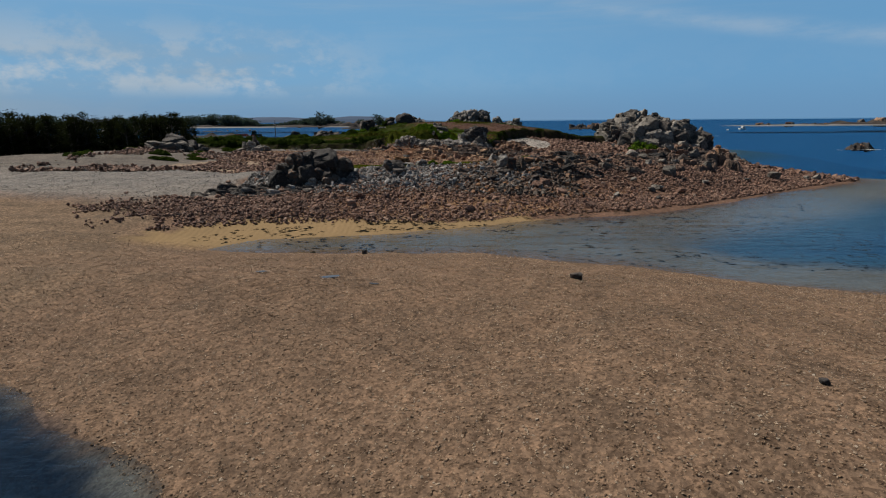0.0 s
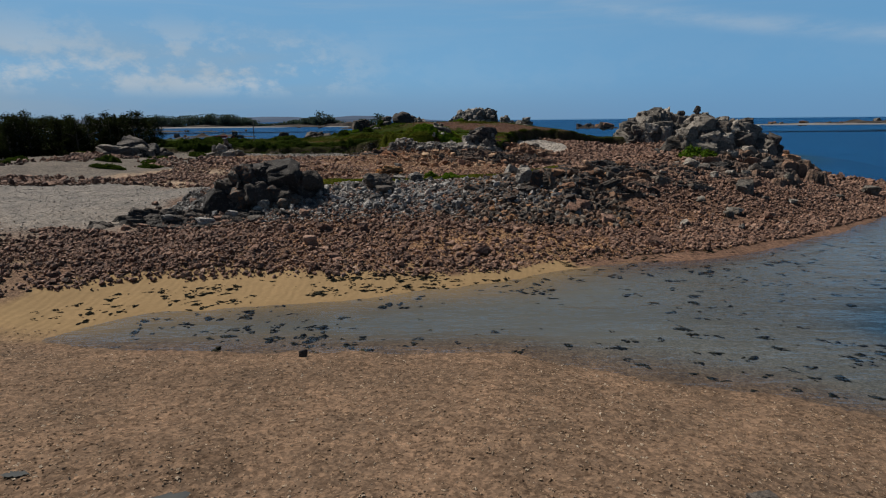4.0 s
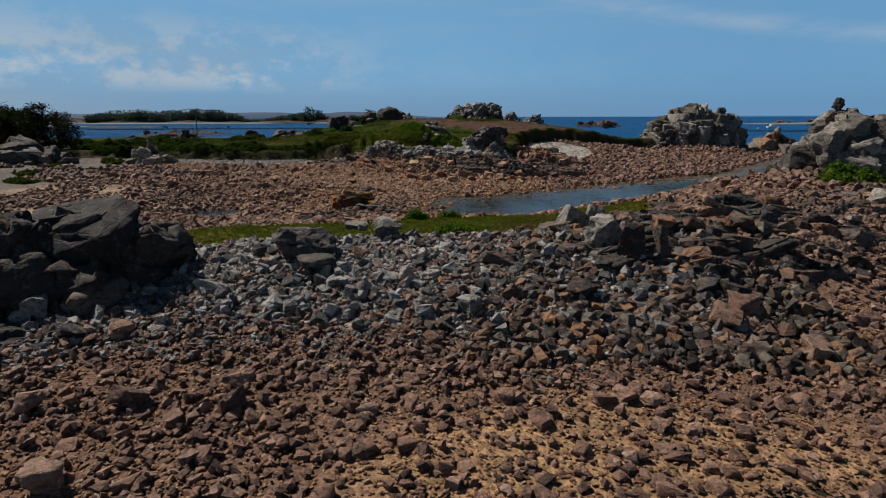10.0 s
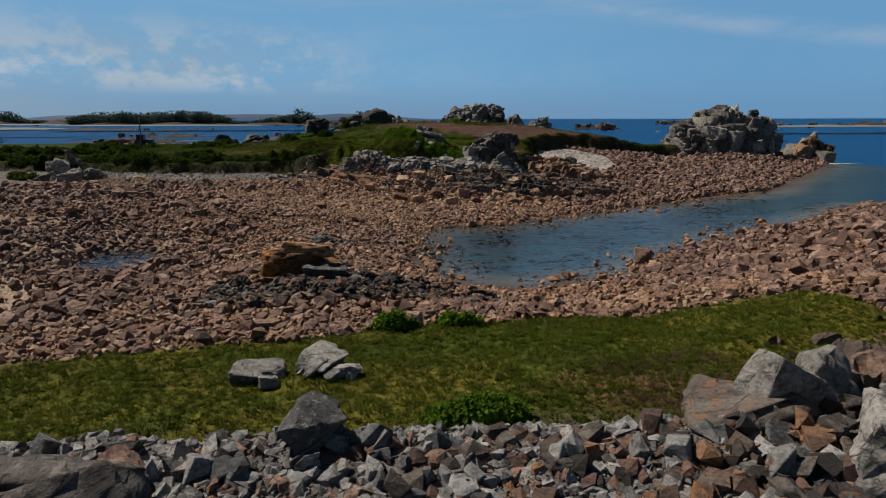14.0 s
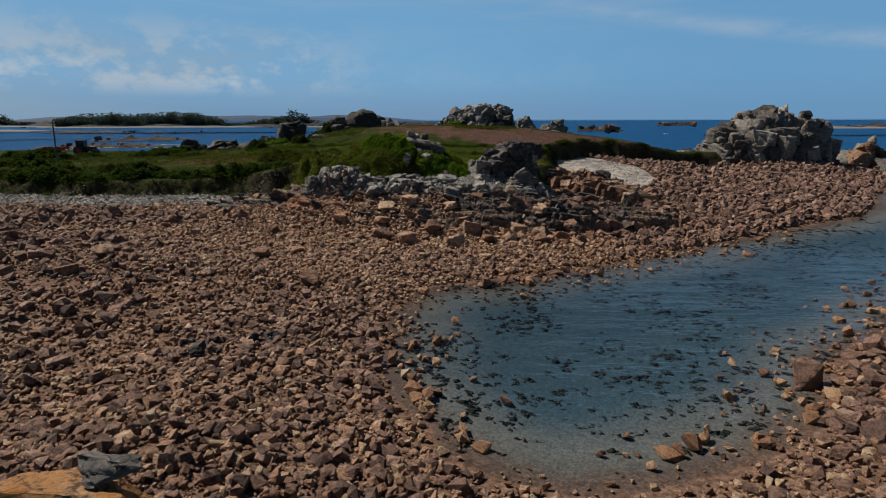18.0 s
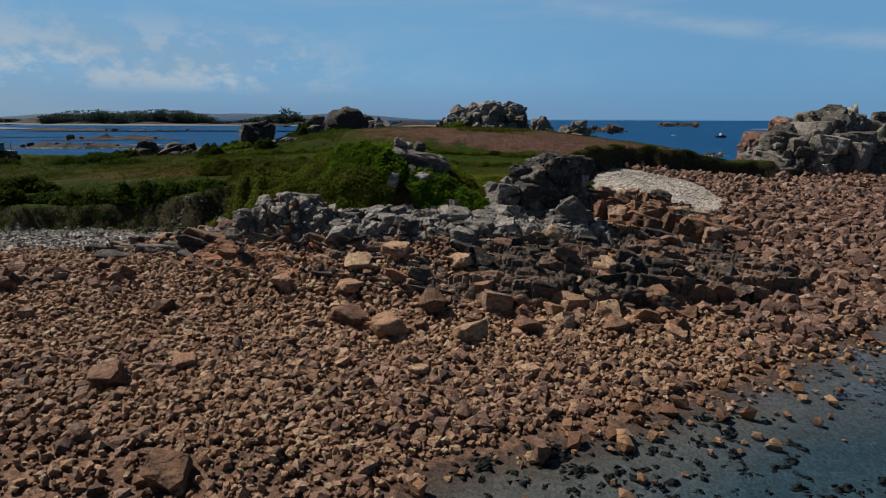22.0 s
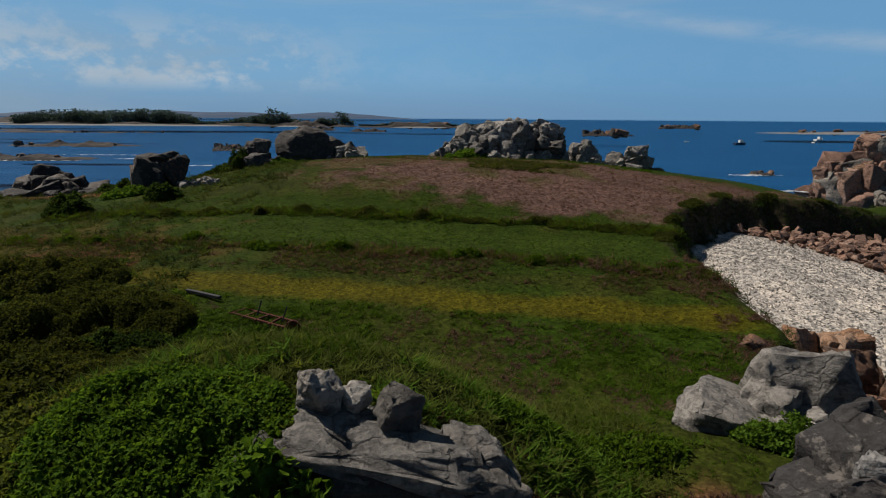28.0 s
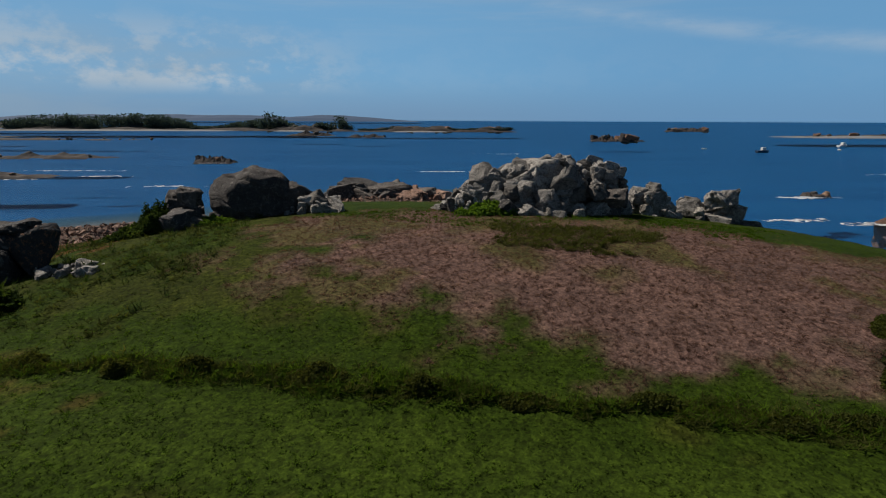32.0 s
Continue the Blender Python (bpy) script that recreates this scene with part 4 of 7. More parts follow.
outcrop("granite_tor", "great lichened granite tor at the end of the point", m_tor, 65, 199.5, 13, 6.5, 12.8, 190, 0, 7, 8, (m_tor, m_dark), 0.8, 0.2,
        skyline=[(51, 5), (54, 6.9), (57.4, 11.1), (60, 12), (62, 12.8), (66.4, 12.4), (68.2, 11.0), (70.2, 12.4), (73.6, 11), (75.7, 7.9), (78, 5)])
outcrop("granite_tor", "reddish granite cliff over the open sea", m_red_o, 83.0, 241, 10, 7, 11.5, 70, 0, 8, 8, (m_rust, m_tor), 1.0, 0.3,
        skyline=[(72.4, 0.5), (73.2, 3.5), (74.7, 8.0), (76.5, 9.0), (79, 11.0), (84, 11.6), (91, 9)])
outcrop("summit_crag", "pale jointed granite crag on the heath", m_white, 8.6, 204.5, 7.8, 3.6, 13.4, 190, 0, 10, 14, (m_tor, m_tor, m_white, m_dark), 0.95, 0.2, BOULDERS + CRAGS,
        skyline=[(0.6, 9.0), (1.4, 9.8), (2.6, 10.9), (6.1, 12.6), (10.9, 13.5), (15.4, 12.8), (16.0, 11.8), (16.5, 9.2)])
outcrop("rock_outcrop", "ragged reddish rocks at the mouth of the inlet", m_rust, 89, 206, 5, 4, 6.8, 20, 0, 9, 9, (m_tor,), 0.8, 0.4)
loaf = holder("loaf_boulder", -13.2, 205, 8.0)
for x, y, z, w, d, h, turn, tip, shape in ((-13.3, 205.2, 9.8, 3.4, 2.6, 2.8, 15, (0, 8), 0), (-10.4, 205.4, 9.2, 1.9, 1.6, 2.2, 40, (0, 22), 1), (-18.6, 204.6, 8.9, 1.4, 1.3, 2.3, 70, (0, -14), 2), (-15.2, 203.6, 8.4, 1.3, 1.1, 1.3, 20, (0, 10), 3)):
    rock_at("block", ROUNDS[shape], m_black, x, y, z, w, d, h, turn, tip, loaf)
tagged(loaf, "great dark rounded granite boulder on the heath", "boulder")
outcrop("rock_outcrop", "pale low blocks in front of the upright crag", m_white, 8.6, 143.5, 2.4, 0.9, 5.8, 16, 0, 42, 9, (m_tor,), 0.9, 0.5)
outcrop("rock_outcrop", "pale granite bluff at the foot of the knoll", m_white, -8.4, 142.0, 3.4, 1.7, 6.5, 60, -5, 14, 12, (m_tor, m_rust, m_tor), 1.6, 0.27, CRAGS + BOULDERS + SLABS)

stack = holder("rock_outcrop", -24.8, 193.8, 6.6)
for x, y, z, w, d, h, turn, tip, shape, mat in ((-25.7, 193.8, 8.2, 1.6, 1.5, 2.0, 8, (0, 4), 0, m_black), (-23.4, 194.0, 8.1, 1.25, 1.4, 1.9, -6, (0, -4), 2, m_hollow), (-24.3, 193.7, 10.05, 1.3, 1.0, 0.45, 4, (0, 5), 4, m_black),
                                               (-26.3, 193.2, 7.6, 1.0, 0.9, 1.6, 20, (4, 0), 6, m_hollow), (-24.6, 192.8, 7.5, 1.0, 0.7, 1.5, -10, (-6, 0), 1, m_black)):
    rock_at("block", PILLARS[shape], mat, x, y, z, w, d, h, turn, tip, stack)
tagged(stack, "square-jointed granite stack at the edge of the heath", "rock outcrop")
outcrop("rock_outcrop", "upright grey granite crag beside the cove", m_dark, 8.0, 146.4, 2.5, 1.5, 8.6, 46, 6, 13, 5, (m_grey_o, m_dark), 1.8, 0.5, CRAGS + BOULDERS,
        skyline=[(5.4, 6.2), (5.8, 7.6), (6.4, 8.3), (7.8, 8.6), (9.6, 8.4), (10.2, 7.6), (10.7, 5.5)])
rock_shelf("rust-red rock at the foot of the pale bluff", m_rustbed, -9.6, 140.6, 5.6, 2.8, -8, 2.3, 5.3, 71, (3.0, 0.8), 0.6, (-0.5, -0.4), 0.1, 26, (m_rust, m_ochre_b, m_dark), (0.25, 0.7), 0.5, 0.6)
rock_shelf("dark jagged bedrock with rusty streaks below the pale blocks", m_shelf, 4.0, 138.6, 11.5, 3.2, -3, 1.9, 4.5, 72, (2.8, 0.65), 0.6, (-0.4, -0.45), 0.09, 80, (m_rust, m_dark, m_pink_o, m_hollow, m_black), (0.25, 0.75), 0.2)
rock_shelf("dark wet layered ledge at the head of the inlet", m_shelf, 15.5, 142.4, 9.5, 5.0, 12, 1.7, 4.3, 17, (3.0, 0.7), 0.55, (-0.4, -0.4), 0.12, 50, (m_rust, m_red_o, m_dark), (0.25, 0.8), 0.5)
rock_shelf("pale broken granite ledge below the brambles", m_palebed, 1.0, 141.9, 10.5, 1.6, 2, 3.9, 5.2, 15, (1.1, 0.7), 0.6, (-0.4, -0.2), 0.09, 30, (m_white, m_tor, m_white), (0.2, 0.55), 0.1)

ledge("rock_ledge", "thin dark and rusty slabs broken over the bedrock by the pool", m_black, -4.8, 94.2, 6.6, 3.7, 1.8, 2.9, 150, -5, 50, (-7, 7), (m_hollow, m_rust, m_black, m_dark, m_grey_o, m_ochre_b), 0.5)
ledge("rock_ledge", "broken dark and rusty slabs dipping over the jagged bedrock", m_hollow, 4.5, 138.4, 10.5, 2.7, 1.9, 4.3, 150, -2, 16, (-8, 13), (m_rust, m_hollow, m_hollow, m_dark, m_pink_o), 0.62)
ledge("rock_ledge", "broken rusty slabs under the pale bluff", m_rust, -9.8, 140.4, 4.8, 2.2, 2.3, 4.9, 50, -6, 18, (-8, 14), (m_ochre_b, m_rust, m_dark), 0.66)
ledge("rock_ledge", "broken layered slabs along the top of the rubble", m_dark, 16.5, 79.4, 10.5, 3.6, 3.0, 5.8, 100, 11, 14, (-10, 12), (m_hollow, m_hollow, m_black, m_dark), 0.95)

# ---- pines ----
def pine(seed):
    rng = np.random.RandomState(seed)
    th = holder("pine_tree", 0, 0, 0)
    bm = bmesh.new()
    hgt = rng.uniform(8.2, 9.5)
    bmesh.ops.create_cone(bm, segments=8, radius1=0.24, radius2=0.06, depth=hgt, matrix=Matrix.Translation((0, 0, hgt / 2)))
    for i in range(16):
        a, z = i * 2.4, rng.uniform(1.2, hgt * 0.95)
        L = 2.6 * (1 - z / hgt) + 0.8
        m = Matrix.Translation((0, 0, z)) @ Matrix.Rotation(a, 4, "Z") @ Matrix.Rotation(radians(65), 4, "Y") @ Matrix.Translation((0, 0, L / 2))
        bmesh.ops.create_cone(bm, segments=5, radius1=0.07, radius2=0.02, depth=L, matrix=m)
    me = bpy.data.meshes.new("trunk")
    bm.to_mesh(me)
    bm.free()
    me.materials.append(m_bark)
    t = new("trunk", me)
    t.parent = th
    n = 1500
    cl = 70
    cz = rng.uniform(0.6, hgt * 1.04, cl)
    cr = (3.1 * (1 - (cz / hgt) ** 1.6) + 0.35) * rng.uniform(0.4, 1.05, cl)
    ca = rng.uniform(0, 6.28, cl)
    wh = rng.randint(cl, size=n)
    p = np.stack([cr * np.cos(ca), cr * np.sin(ca), cz], 1)[wh] + rng.normal(0, 1, (n, 3)) * (0.5, 0.5, 0.34)
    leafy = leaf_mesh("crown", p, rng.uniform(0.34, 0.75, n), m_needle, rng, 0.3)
    c = new("crown", leafy)
    c.parent = th
    return tagged(th, "dark dense coastal pine in the wood behind the beach", "tree", "pines behind the beach")


def leaf_mesh(name, p, size, mat, rng, thin=0.5, up=0.0):
    """Leaves as small folded diamonds, turned at random (up: towards the sky)."""
    n = len(p)
    d = rng.normal(0, 1, (n, 3))
    d[:, 2] += up
    d /= np.linalg.norm(d, axis=1)[:, None]
    e = np.cross(d, rng.normal(0, 1, (n, 3)))
    e /= np.linalg.norm(e, axis=1)[:, None] + 1e-9
    f = np.cross(d, e)
    s = size[:, None]
    v = np.stack([p - e * s * 0.5, p + f * s * thin * 0.5 + d * s * 0.08, p + e * s * 0.5, p - f * s * thin * 0.5 + d * s * 0.08], 1).reshape(-1, 3)
    return mesh_arrays(name, v, np.arange(n * 4).reshape(-1, 4), mat, False)


pines = [pine(s) for s in range(3)]
rng = np.random.RandomState(5)
for i in range(96):
    f = i / 95
    b = (i % 3) * 4.0
    x, y = -122 + 56 * f + rng.normal(0, 1.2) - b * 0.8, 90 + 66 * f + rng.normal(0, 1.6) + b * 0.6
    z = ground_at(x, y) - 0.1
    m = Matrix.LocRotScale((x, y, z), Euler((0, 0, rng.uniform(0, 6.28))), None)
    t = pines[i] if i < 3 else copy_thing(pines[i % 3], m)
    t.matrix_basis = m
    sc = rng.uniform(0.92, 1.2) * (1.14 - 0.46 * f)
    t.scale = (sc * 1.25, sc * 1.25, sc)

# ---- loose stones ----
def shore(x, y):
    return np.minimum(edge_distance(x, y, LAND), -edge_distance(x, y, POOL))


def sow(n, x0, x1, y0, y1, keep, seed):
    """n spots at random in a rectangle where keep(x, y, u) holds (u: uniform random)."""
    rng = np.random.RandomState(seed)
    xs, ys, got = [], [], 0
    while got < n:
        x, y, u = rng.uniform(x0, x1, n), rng.uniform(y0, y1, n), rng.rand(n)
        ok = keep(x, y, u)
        xs.append(x[ok])
        ys.append(y[ok])
        got += int(ok.sum())
        if ok.sum() < n * 0.01:
            break
    return np.concatenate(xs)[:n], np.concatenate(ys)[:n], rng


def sizes(rng, n, lo, hi, power=2.5):
    return lo + (hi - lo) * rng.rand(n) ** power


def stuff(name, me, label, category):
    return tagged(new(name, me), label, category, kind="stuff")


def in_view(x, y, y_cam=-4.0, half=0.84):
    return np.abs(x) < (y - y_cam) * half + 3


turf_d = lambda x, y: edge_distance(x, y, TURF)
TENS = [chunk(80 + s, 10, 0.66) for s in range(14)]
FLATS = [chunk(120 + s, 9, 0.42) for s in range(10)]
# pebble bar, dense where the flight begins and thinner to the sides
x, y, rng = sow(70000, -44, 40, 10, 47.5, lambda x, y, u: (shore(x, y) > 0.0) & in_view(x, y) & (u < np.clip(1.25 - y / 46, 0.22, 1)), 1)
stuff("pebbles", scatter("pebbles", x, y, sizes(rng, len(x), 0.03, 0.075, 1.8), PEBBLES, m_bar, rng, 0.32, 0.12), "small orange and tan pebbles of the bar", "pebbles")
# red rubble between the lagoon and the ledges
def red_keep(x, y, u):
    d = shore(x, y)
    patch = fbm(x, y, 0.11, 31) + 0.5 * fbm(x, y, 0.5, 32)
    bare = (np.hypot((x - 5) / 9, (y - 63.5) / 4.5) + 0.4 * fbm(x, y, 0.4, 47) < 1) & (u > 0.12)
    return (d > np.where(x < 14, np.clip(3.2 - 0.2 * x, 1.0, 7.0) * (0.65 + 0.6 * u), 1.0)) & (u < 0.62 + 0.7 * patch) & ~bare & (edge_distance(x, y, LAWN) < 0) & (x > -23 - 0.45 * (y - 50) - 12 * u ** 2 + 8 * fbm(x, y, 0.15, 40)) & ((x > -24 + 4 * fbm(x, y, 0.2, 39)) | (y < 66 + 6 * fbm(x, y, 0.1, 48))) & (y < 82 + 0.25 * np.maximum(x, 0)) & in_view(x, y, 0)
x, y, rng = sow(62000, -48, 68, 48, 96, red_keep, 2)
stuff("rubble", scatter("rubble", x, y, sizes(rng, len(x), 0.05, 0.23, 3.4), TENS, m_red, rng, 0.1, 0.4), "angular red granite rubble of the shore", "rubble")
x, y, rng = sow(26000, -20, 26, 55, 74, lambda x, y, u: (shore(x, y) > np.clip(3.4 - 0.2 * x, 1.0, 7.0) * (0.7 + 0.5 * u)) & in_view(x, y, 38), 34)
stuff("rubble", scatter("rubble", x, y, sizes(rng, len(x), 0.045, 0.11, 2), FLATS, m_pebble, rng, 0.15, 0.2), "small stones between the red rubble", "rubble")
x, y, rng = sow(30000, -26, 28, 124, 144, lambda x, y, u: (shore(x, y) > 0.2) & (turf_d(x, y) < -3.2), 35)
stuff("rubble", scatter("rubble", x, y, sizes(rng, len(x), 0.06, 0.21, 2.4), TENS, m_pink, rng, 0.08, 0.4), "orange stones sloping to the pool", "rubble")
x, y, rng = sow(22000, -26, 13, 67, 80.5, lambda x, y, u: (u < sstep(y + 3 * fbm(x, y, 0.2, 33), 68, 73)) & (edge_distance(x, y, LAWN) < 0.3), 3)
stuff("cobbles", scatter("cobbles", x, y, sizes(rng, len(x), 0.055, 0.17, 2), TENS, m_grey, rng, 0.05, 0.45), "grey angular cobbles banked below the grass", "cobbles")
x, y, rng = sow(1700, -24, 13, 69, 80, lambda x, y, u: (u < sstep(y + 3 * fbm(x, y, 0.2, 33), 69, 74)) & (edge_distance(x, y, LAWN) < 0.1), 37)
stuff("cobbles", scatter("cobbles", x, y, sizes(rng, len(x), 0.12, 0.32, 2.6), BLOCKS, m_grey, rng, 0.12, 0.5), "large grey blocks of the cobble bank", "cobbles")
x, y, rng = sow(5000, -4, 17, 69, 79.5, lambda x, y, u: (u < sstep(x, -2, 6)) & (edge_distance(x, y, LAWN) < 0), 33)
stuff("rubble", scatter("rubble", x, y, sizes(rng, len(x), 0.08, 0.36, 2.8), TENS, m_blackr, rng, 0.12), "rust-red rubble below the ledge", "rubble")
x, y, rng = sow(4500, -12, 5, 75, 79.4, lambda x, y, u: (u < 0.7 + 1.2 * fbm(x, y, 0.3, 49)) & (edge_distance(x, y, LAWN) < 0.2), 45)
stuff("cobbles", scatter("cobbles", x, y, sizes(rng, len(x), 0.06, 0.2, 2), TENS, m_pale, rng, 0.05, 0.3), "pale grey cobbles along the edge of the grass", "cobbles")
# stony flats round the second pool
sandy = lambda x, y, u: (np.hypot((x + 30) / 12, (y - 97) / 8) - 0.4 * fbm(x, y, 0.13, 35) < 0.95) & (u > 0.1)
pale_beach = lambda x, y: np.hypot((x + 46) / 24, (y - 84) / 15) + 0.25 * fbm(x, y, 0.2, 52) < 1
def flat_keep(x, y, u):
    d = shore(x, y)
    sand = 1.15 - np.hypot((x + 36) / 17, (y - 111) / 10) + 0.6 * fbm(x, y, 0.13, 35)
    return ~pale_beach(x, y) & ~sandy(x, y, u) & (d > -1.5 * (u < 0.12)) & (u > 0.88 * sstep(sand, 0, 0.5)) & (edge_distance(x, y, LAWN) < 0.2) & (u < 0.75 + 0.6 * fbm(x, y, 0.09, 36)) & (edge_distance(x, y, TURF) < -3.0)
bedrock = lambda x, y, u: (np.hypot((x + 4.6) / 7, (y - 94.2) / 3.8) + 0.3 * fbm(x, y, 0.4, 45) < 1) & (u > 0.06)
west_beach = lambda x, y: (x < -12.5) & (y > 143.4)
x, y, rng = sow(48000, -46, 24, 80.5, 149, lambda x, y, u: flat_keep(x, y, u) & ~west_beach(x, y) & ~bedrock(x, y, u) & ((x < 4) | (y > 86)), 4)
stuff("rubble", scatter("rubble", x, y, sizes(rng, len(x), 0.055, 0.2, 2.6), TENS, m_pink, rng, 0.08, 0.4), "orange-brown stones of the tidal flat", "rubble")
x, y, rng = sow(18000, -46, 24, 84, 132, lambda x, y, u: ~west_beach(x, y) & ~pale_beach(x, y) & ~bedrock(x, y, u * 2) & ~sandy(x, y, u) & (shore(x, y) > 0.3) & (u < 0.5 + 1.4 * fbm(x, y, 0.12, 37)) & (edge_distance(x, y, LAWN) < 0) & (edge_distance(x, y, TURF) < -3.0), 5)
stuff("rubble", scatter("rubble", x, y, sizes(rng, len(x), 0.08, 0.34, 3), TENS, m_red, rng, 0.15, 0.25), "dark red rubble of the tidal flat", "rubble")
x, y, rng = sow(6500, 14, 78, 92, 140, lambda x, y, u: (shore(x, y) > 0.2), 6)
stuff("rubble", scatter("rubble", x, y, sizes(rng, len(x), 0.14, 0.5, 3), TENS, m_red, rng, 0.15), "red rubble behind the tor", "rubble")
x, y, rng = sow(11000, 16, 88, 128, 200, lambda x, y, u: (shore(x, y) > 0.2) & (edge_distance(x, y, TURF) < -0.4) & (u < 1.2 - (y - 128) / 110) & (np.hypot((x - 22.5) / 10, (y - 173) / 15) > 0.9), 7)
stuff("rubble", scatter("rubble", x, y, sizes(rng, len(x), 0.14, 0.55, 3), TENS, m_red, rng, 0.15), "red rubble round the second inlet", "rubble")
x, y, rng = sow(16000, 12, 36, 158, 189, lambda x, y, u: (edge_distance(x, y, TURF) < -0.5) & (np.hypot((x - 22.5) / 10, (y - 173) / 15) < 0.8 + 0.3 * u), 8)
stuff("shingle", scatter("shingle", x, y, sizes(rng, len(x), 0.045, 0.13, 2.4), PEBBLES, m_pale, rng, 0.34, 0.1), "pale grey shingle of the cove", "shingle")
x, y, rng = sow(17000, -85, -12, 62, 151, lambda x, y, u: ((y < 100) & (x < -21) | (y > 143)) & (edge_distance(x, y, TURF) < 0) & (u < 0.7), 9)
stuff("shingle", scatter("shingle", x, y, sizes(rng, len(x), 0.05, 0.12, 2.4), PEBBLES, m_pale, rng, 0.2, 0.2), "pale grey shingle at the top of the beach", "shingle")
x, y, rng = sow(4500, -70, -16, 92, 140, lambda x, y, u: ~sandy(x, y, u) & (shore(x, y) > 0.5) & (u < 0.35 + 1.6 * fbm(x, y, 0.07, 38)), 10)
stuff("rubble", scatter("rubble", x, y, sizes(rng, len(x), 0.14, 0.5, 2.5), TENS, m_red, rng, 0.15), "brown rubble of the upper beach", "rubble")
x, y, rng = sow(5000, -60, 10, 222, 285, lambda x, y, u: (shore(x, y) > 0.0) & (edge_distance(x, y, TURF) < 0), 11)
stuff("rubble", scatter("rubble", x, y, sizes(rng, len(x), 0.25, 0.7, 2), PEBBLES, m_red, rng, 0.15), "pink cobble beach below the heath", "rubble")

x, y, rng = sow(9000, -50, -12, 143.2, 150.5, lambda x, y, u: (turf_d(x, y) < 0.2), 39)
stuff("shingle", scatter("shingle", x, y, sizes(rng, len(x), 0.06, 0.17, 2.2), FLATS, m_pale, rng, 0.12, 0.3), "pale shingle of the western beach", "shingle")
m_paleblk = stone_mat("pale_block", WHITE, grain=4, lichen=(0.12, 0.11, 0.1), amount=0.6)
pale_strip = lambda x, y, u: (turf_d(x, y) < 0.2) & (turf_d(x, y) > -3.4 + u)
strip = holder("block_strip", 1.0, 141.5, 4.6)
x, y, rng = sow(280, -10, 13, 139.3, 146, pale_strip, 38)
z = height(x, y)
for i in range(len(x)):
    s_ = 0.2 + 0.55 * rng.rand() ** 1.6
    rock_at("block", (BOULDERS + PILLARS)[rng.randint(18)], m_white if rng.rand() < 0.75 else m_tor, x[i], y[i], z[i] + s_ * 0.3, s_ * rng.uniform(0.8, 1.4), s_ * rng.uniform(0.7, 1.1), s_ * rng.uniform(0.6, 0.9),
            rng.uniform(0, 360), rng.normal(0, 14, 2), strip)
tagged(strip, "strip of pale broken granite blocks below the brambles", "rocks")
x, y, rng = sow(1300, -11, 14, 139.3, 146, pale_strip, 36)
stuff("blocks", scatter("blocks", x, y, sizes(rng, len(x), 0.1, 0.32, 2), BLOCKS, m_paleblk, rng, 0.12, 0.5), "small pale stones between the broken blocks", "rocks")

x, y, rng = sow(650, -13, 4, 89.5, 99, lambda x, y, u: bedrock(x, y, u + 0.1) & (u < 0.6 + fbm(x, y, 0.5, 46)), 44)
stuff("rubble", scatter("rubble", x, y, sizes(rng, len(x), 0.07, 0.24, 2.6), TENS, m_blackr, rng, 0.05, 0.3, lift=height(x, y) + 0.12 + 0.5 * np.clip(rng.rand(len(x)), 0, 1) * (np.hypot((x + 4.6) / 7, (y - 95) / 4) < 0.9)), "broken dark stones over the bedrock", "rubble")
def loose(name, label, category, part_name, n, x0, x1, y0, y1, keep, lo, hi, mat, seed):
    """Single stones picked out of a bank, each one a piece of its own."""
    x, y, rng = sow(n, x0, x1, y0, y1, keep, seed)
    z = height(x, y)
    th = holder(name, (x0 + x1) / 2, (y0 + y1) / 2, float(z.min()))
    for i in range(len(x)):
        s = lo + (hi - lo) * rng.rand() ** 1.8
        rock_at(part_name, COBBLES[rng.randint(12)], mat, x[i], y[i], z[i] + s * 0.35, s * rng.uniform(0.9, 1.35), s * rng.uniform(0.75, 1.0), s * rng.uniform(0.5, 0.8), rng.uniform(0, 360), rng.normal(0, 12, 2), th)
    return tagged(th, label, category)


loose("cobble_bank", "larger grey cobbles of the bank below the grass", "cobbles", "cobble", 290, -9, 8, 71.5, 78, lambda x, y, u: edge_distance(x, y, LAWN) < -0.2, 0.14, 0.34, m_grey_o, 71)
loose("rubble_bank", "larger red stones lying on the rubble", "rubble", "stone", 290, -11, 12, 58, 68, lambda x, y, u: shore(x, y) > 3.5, 0.14, 0.36, m_red_o, 72)
loose("stone_flat", "larger pink stones lying on the tidal flat", "stones", "stone", 290, -14, 5, 98, 118, lambda x, y, u: shore(x, y) > 0.6, 0.14, 0.34, m_pink_o, 73)
loose("stone_slope", "larger pink stones on the slope above the pool", "stones", "stone", 290, -12, 10, 127, 137, lambda x, y, u: shore(x, y) > 0.6, 0.14, 0.36, m_pink_o, 74)

# ---- seaweed ----
k = Mat("seaweed", 0.9, 0.05)
m_weed = k.done(k.ramp(k.noise(4, 5), [(0.3, (0.014, 0.016, 0.012)), (0.7, (0.042, 0.04, 0.024))]))
def frond(seed):
    """A ragged flat clump of weed made of small lumps."""
    rng = np.random.RandomState(seed)
    vs, fs, b = [], [], 0
    for i in range(8):
        v, f = hull(seed * 9 + i, 6, 0.3)
        vs.append(v * rng.uniform(0.3, 0.75) * (1.15, 1.0, 0.16) + (rng.normal(0, 0.5), rng.normal(0, 0.42), 0.02))
        fs.append(f + b)
        b += len(v)
    return np.concatenate(vs), np.concatenate(fs)


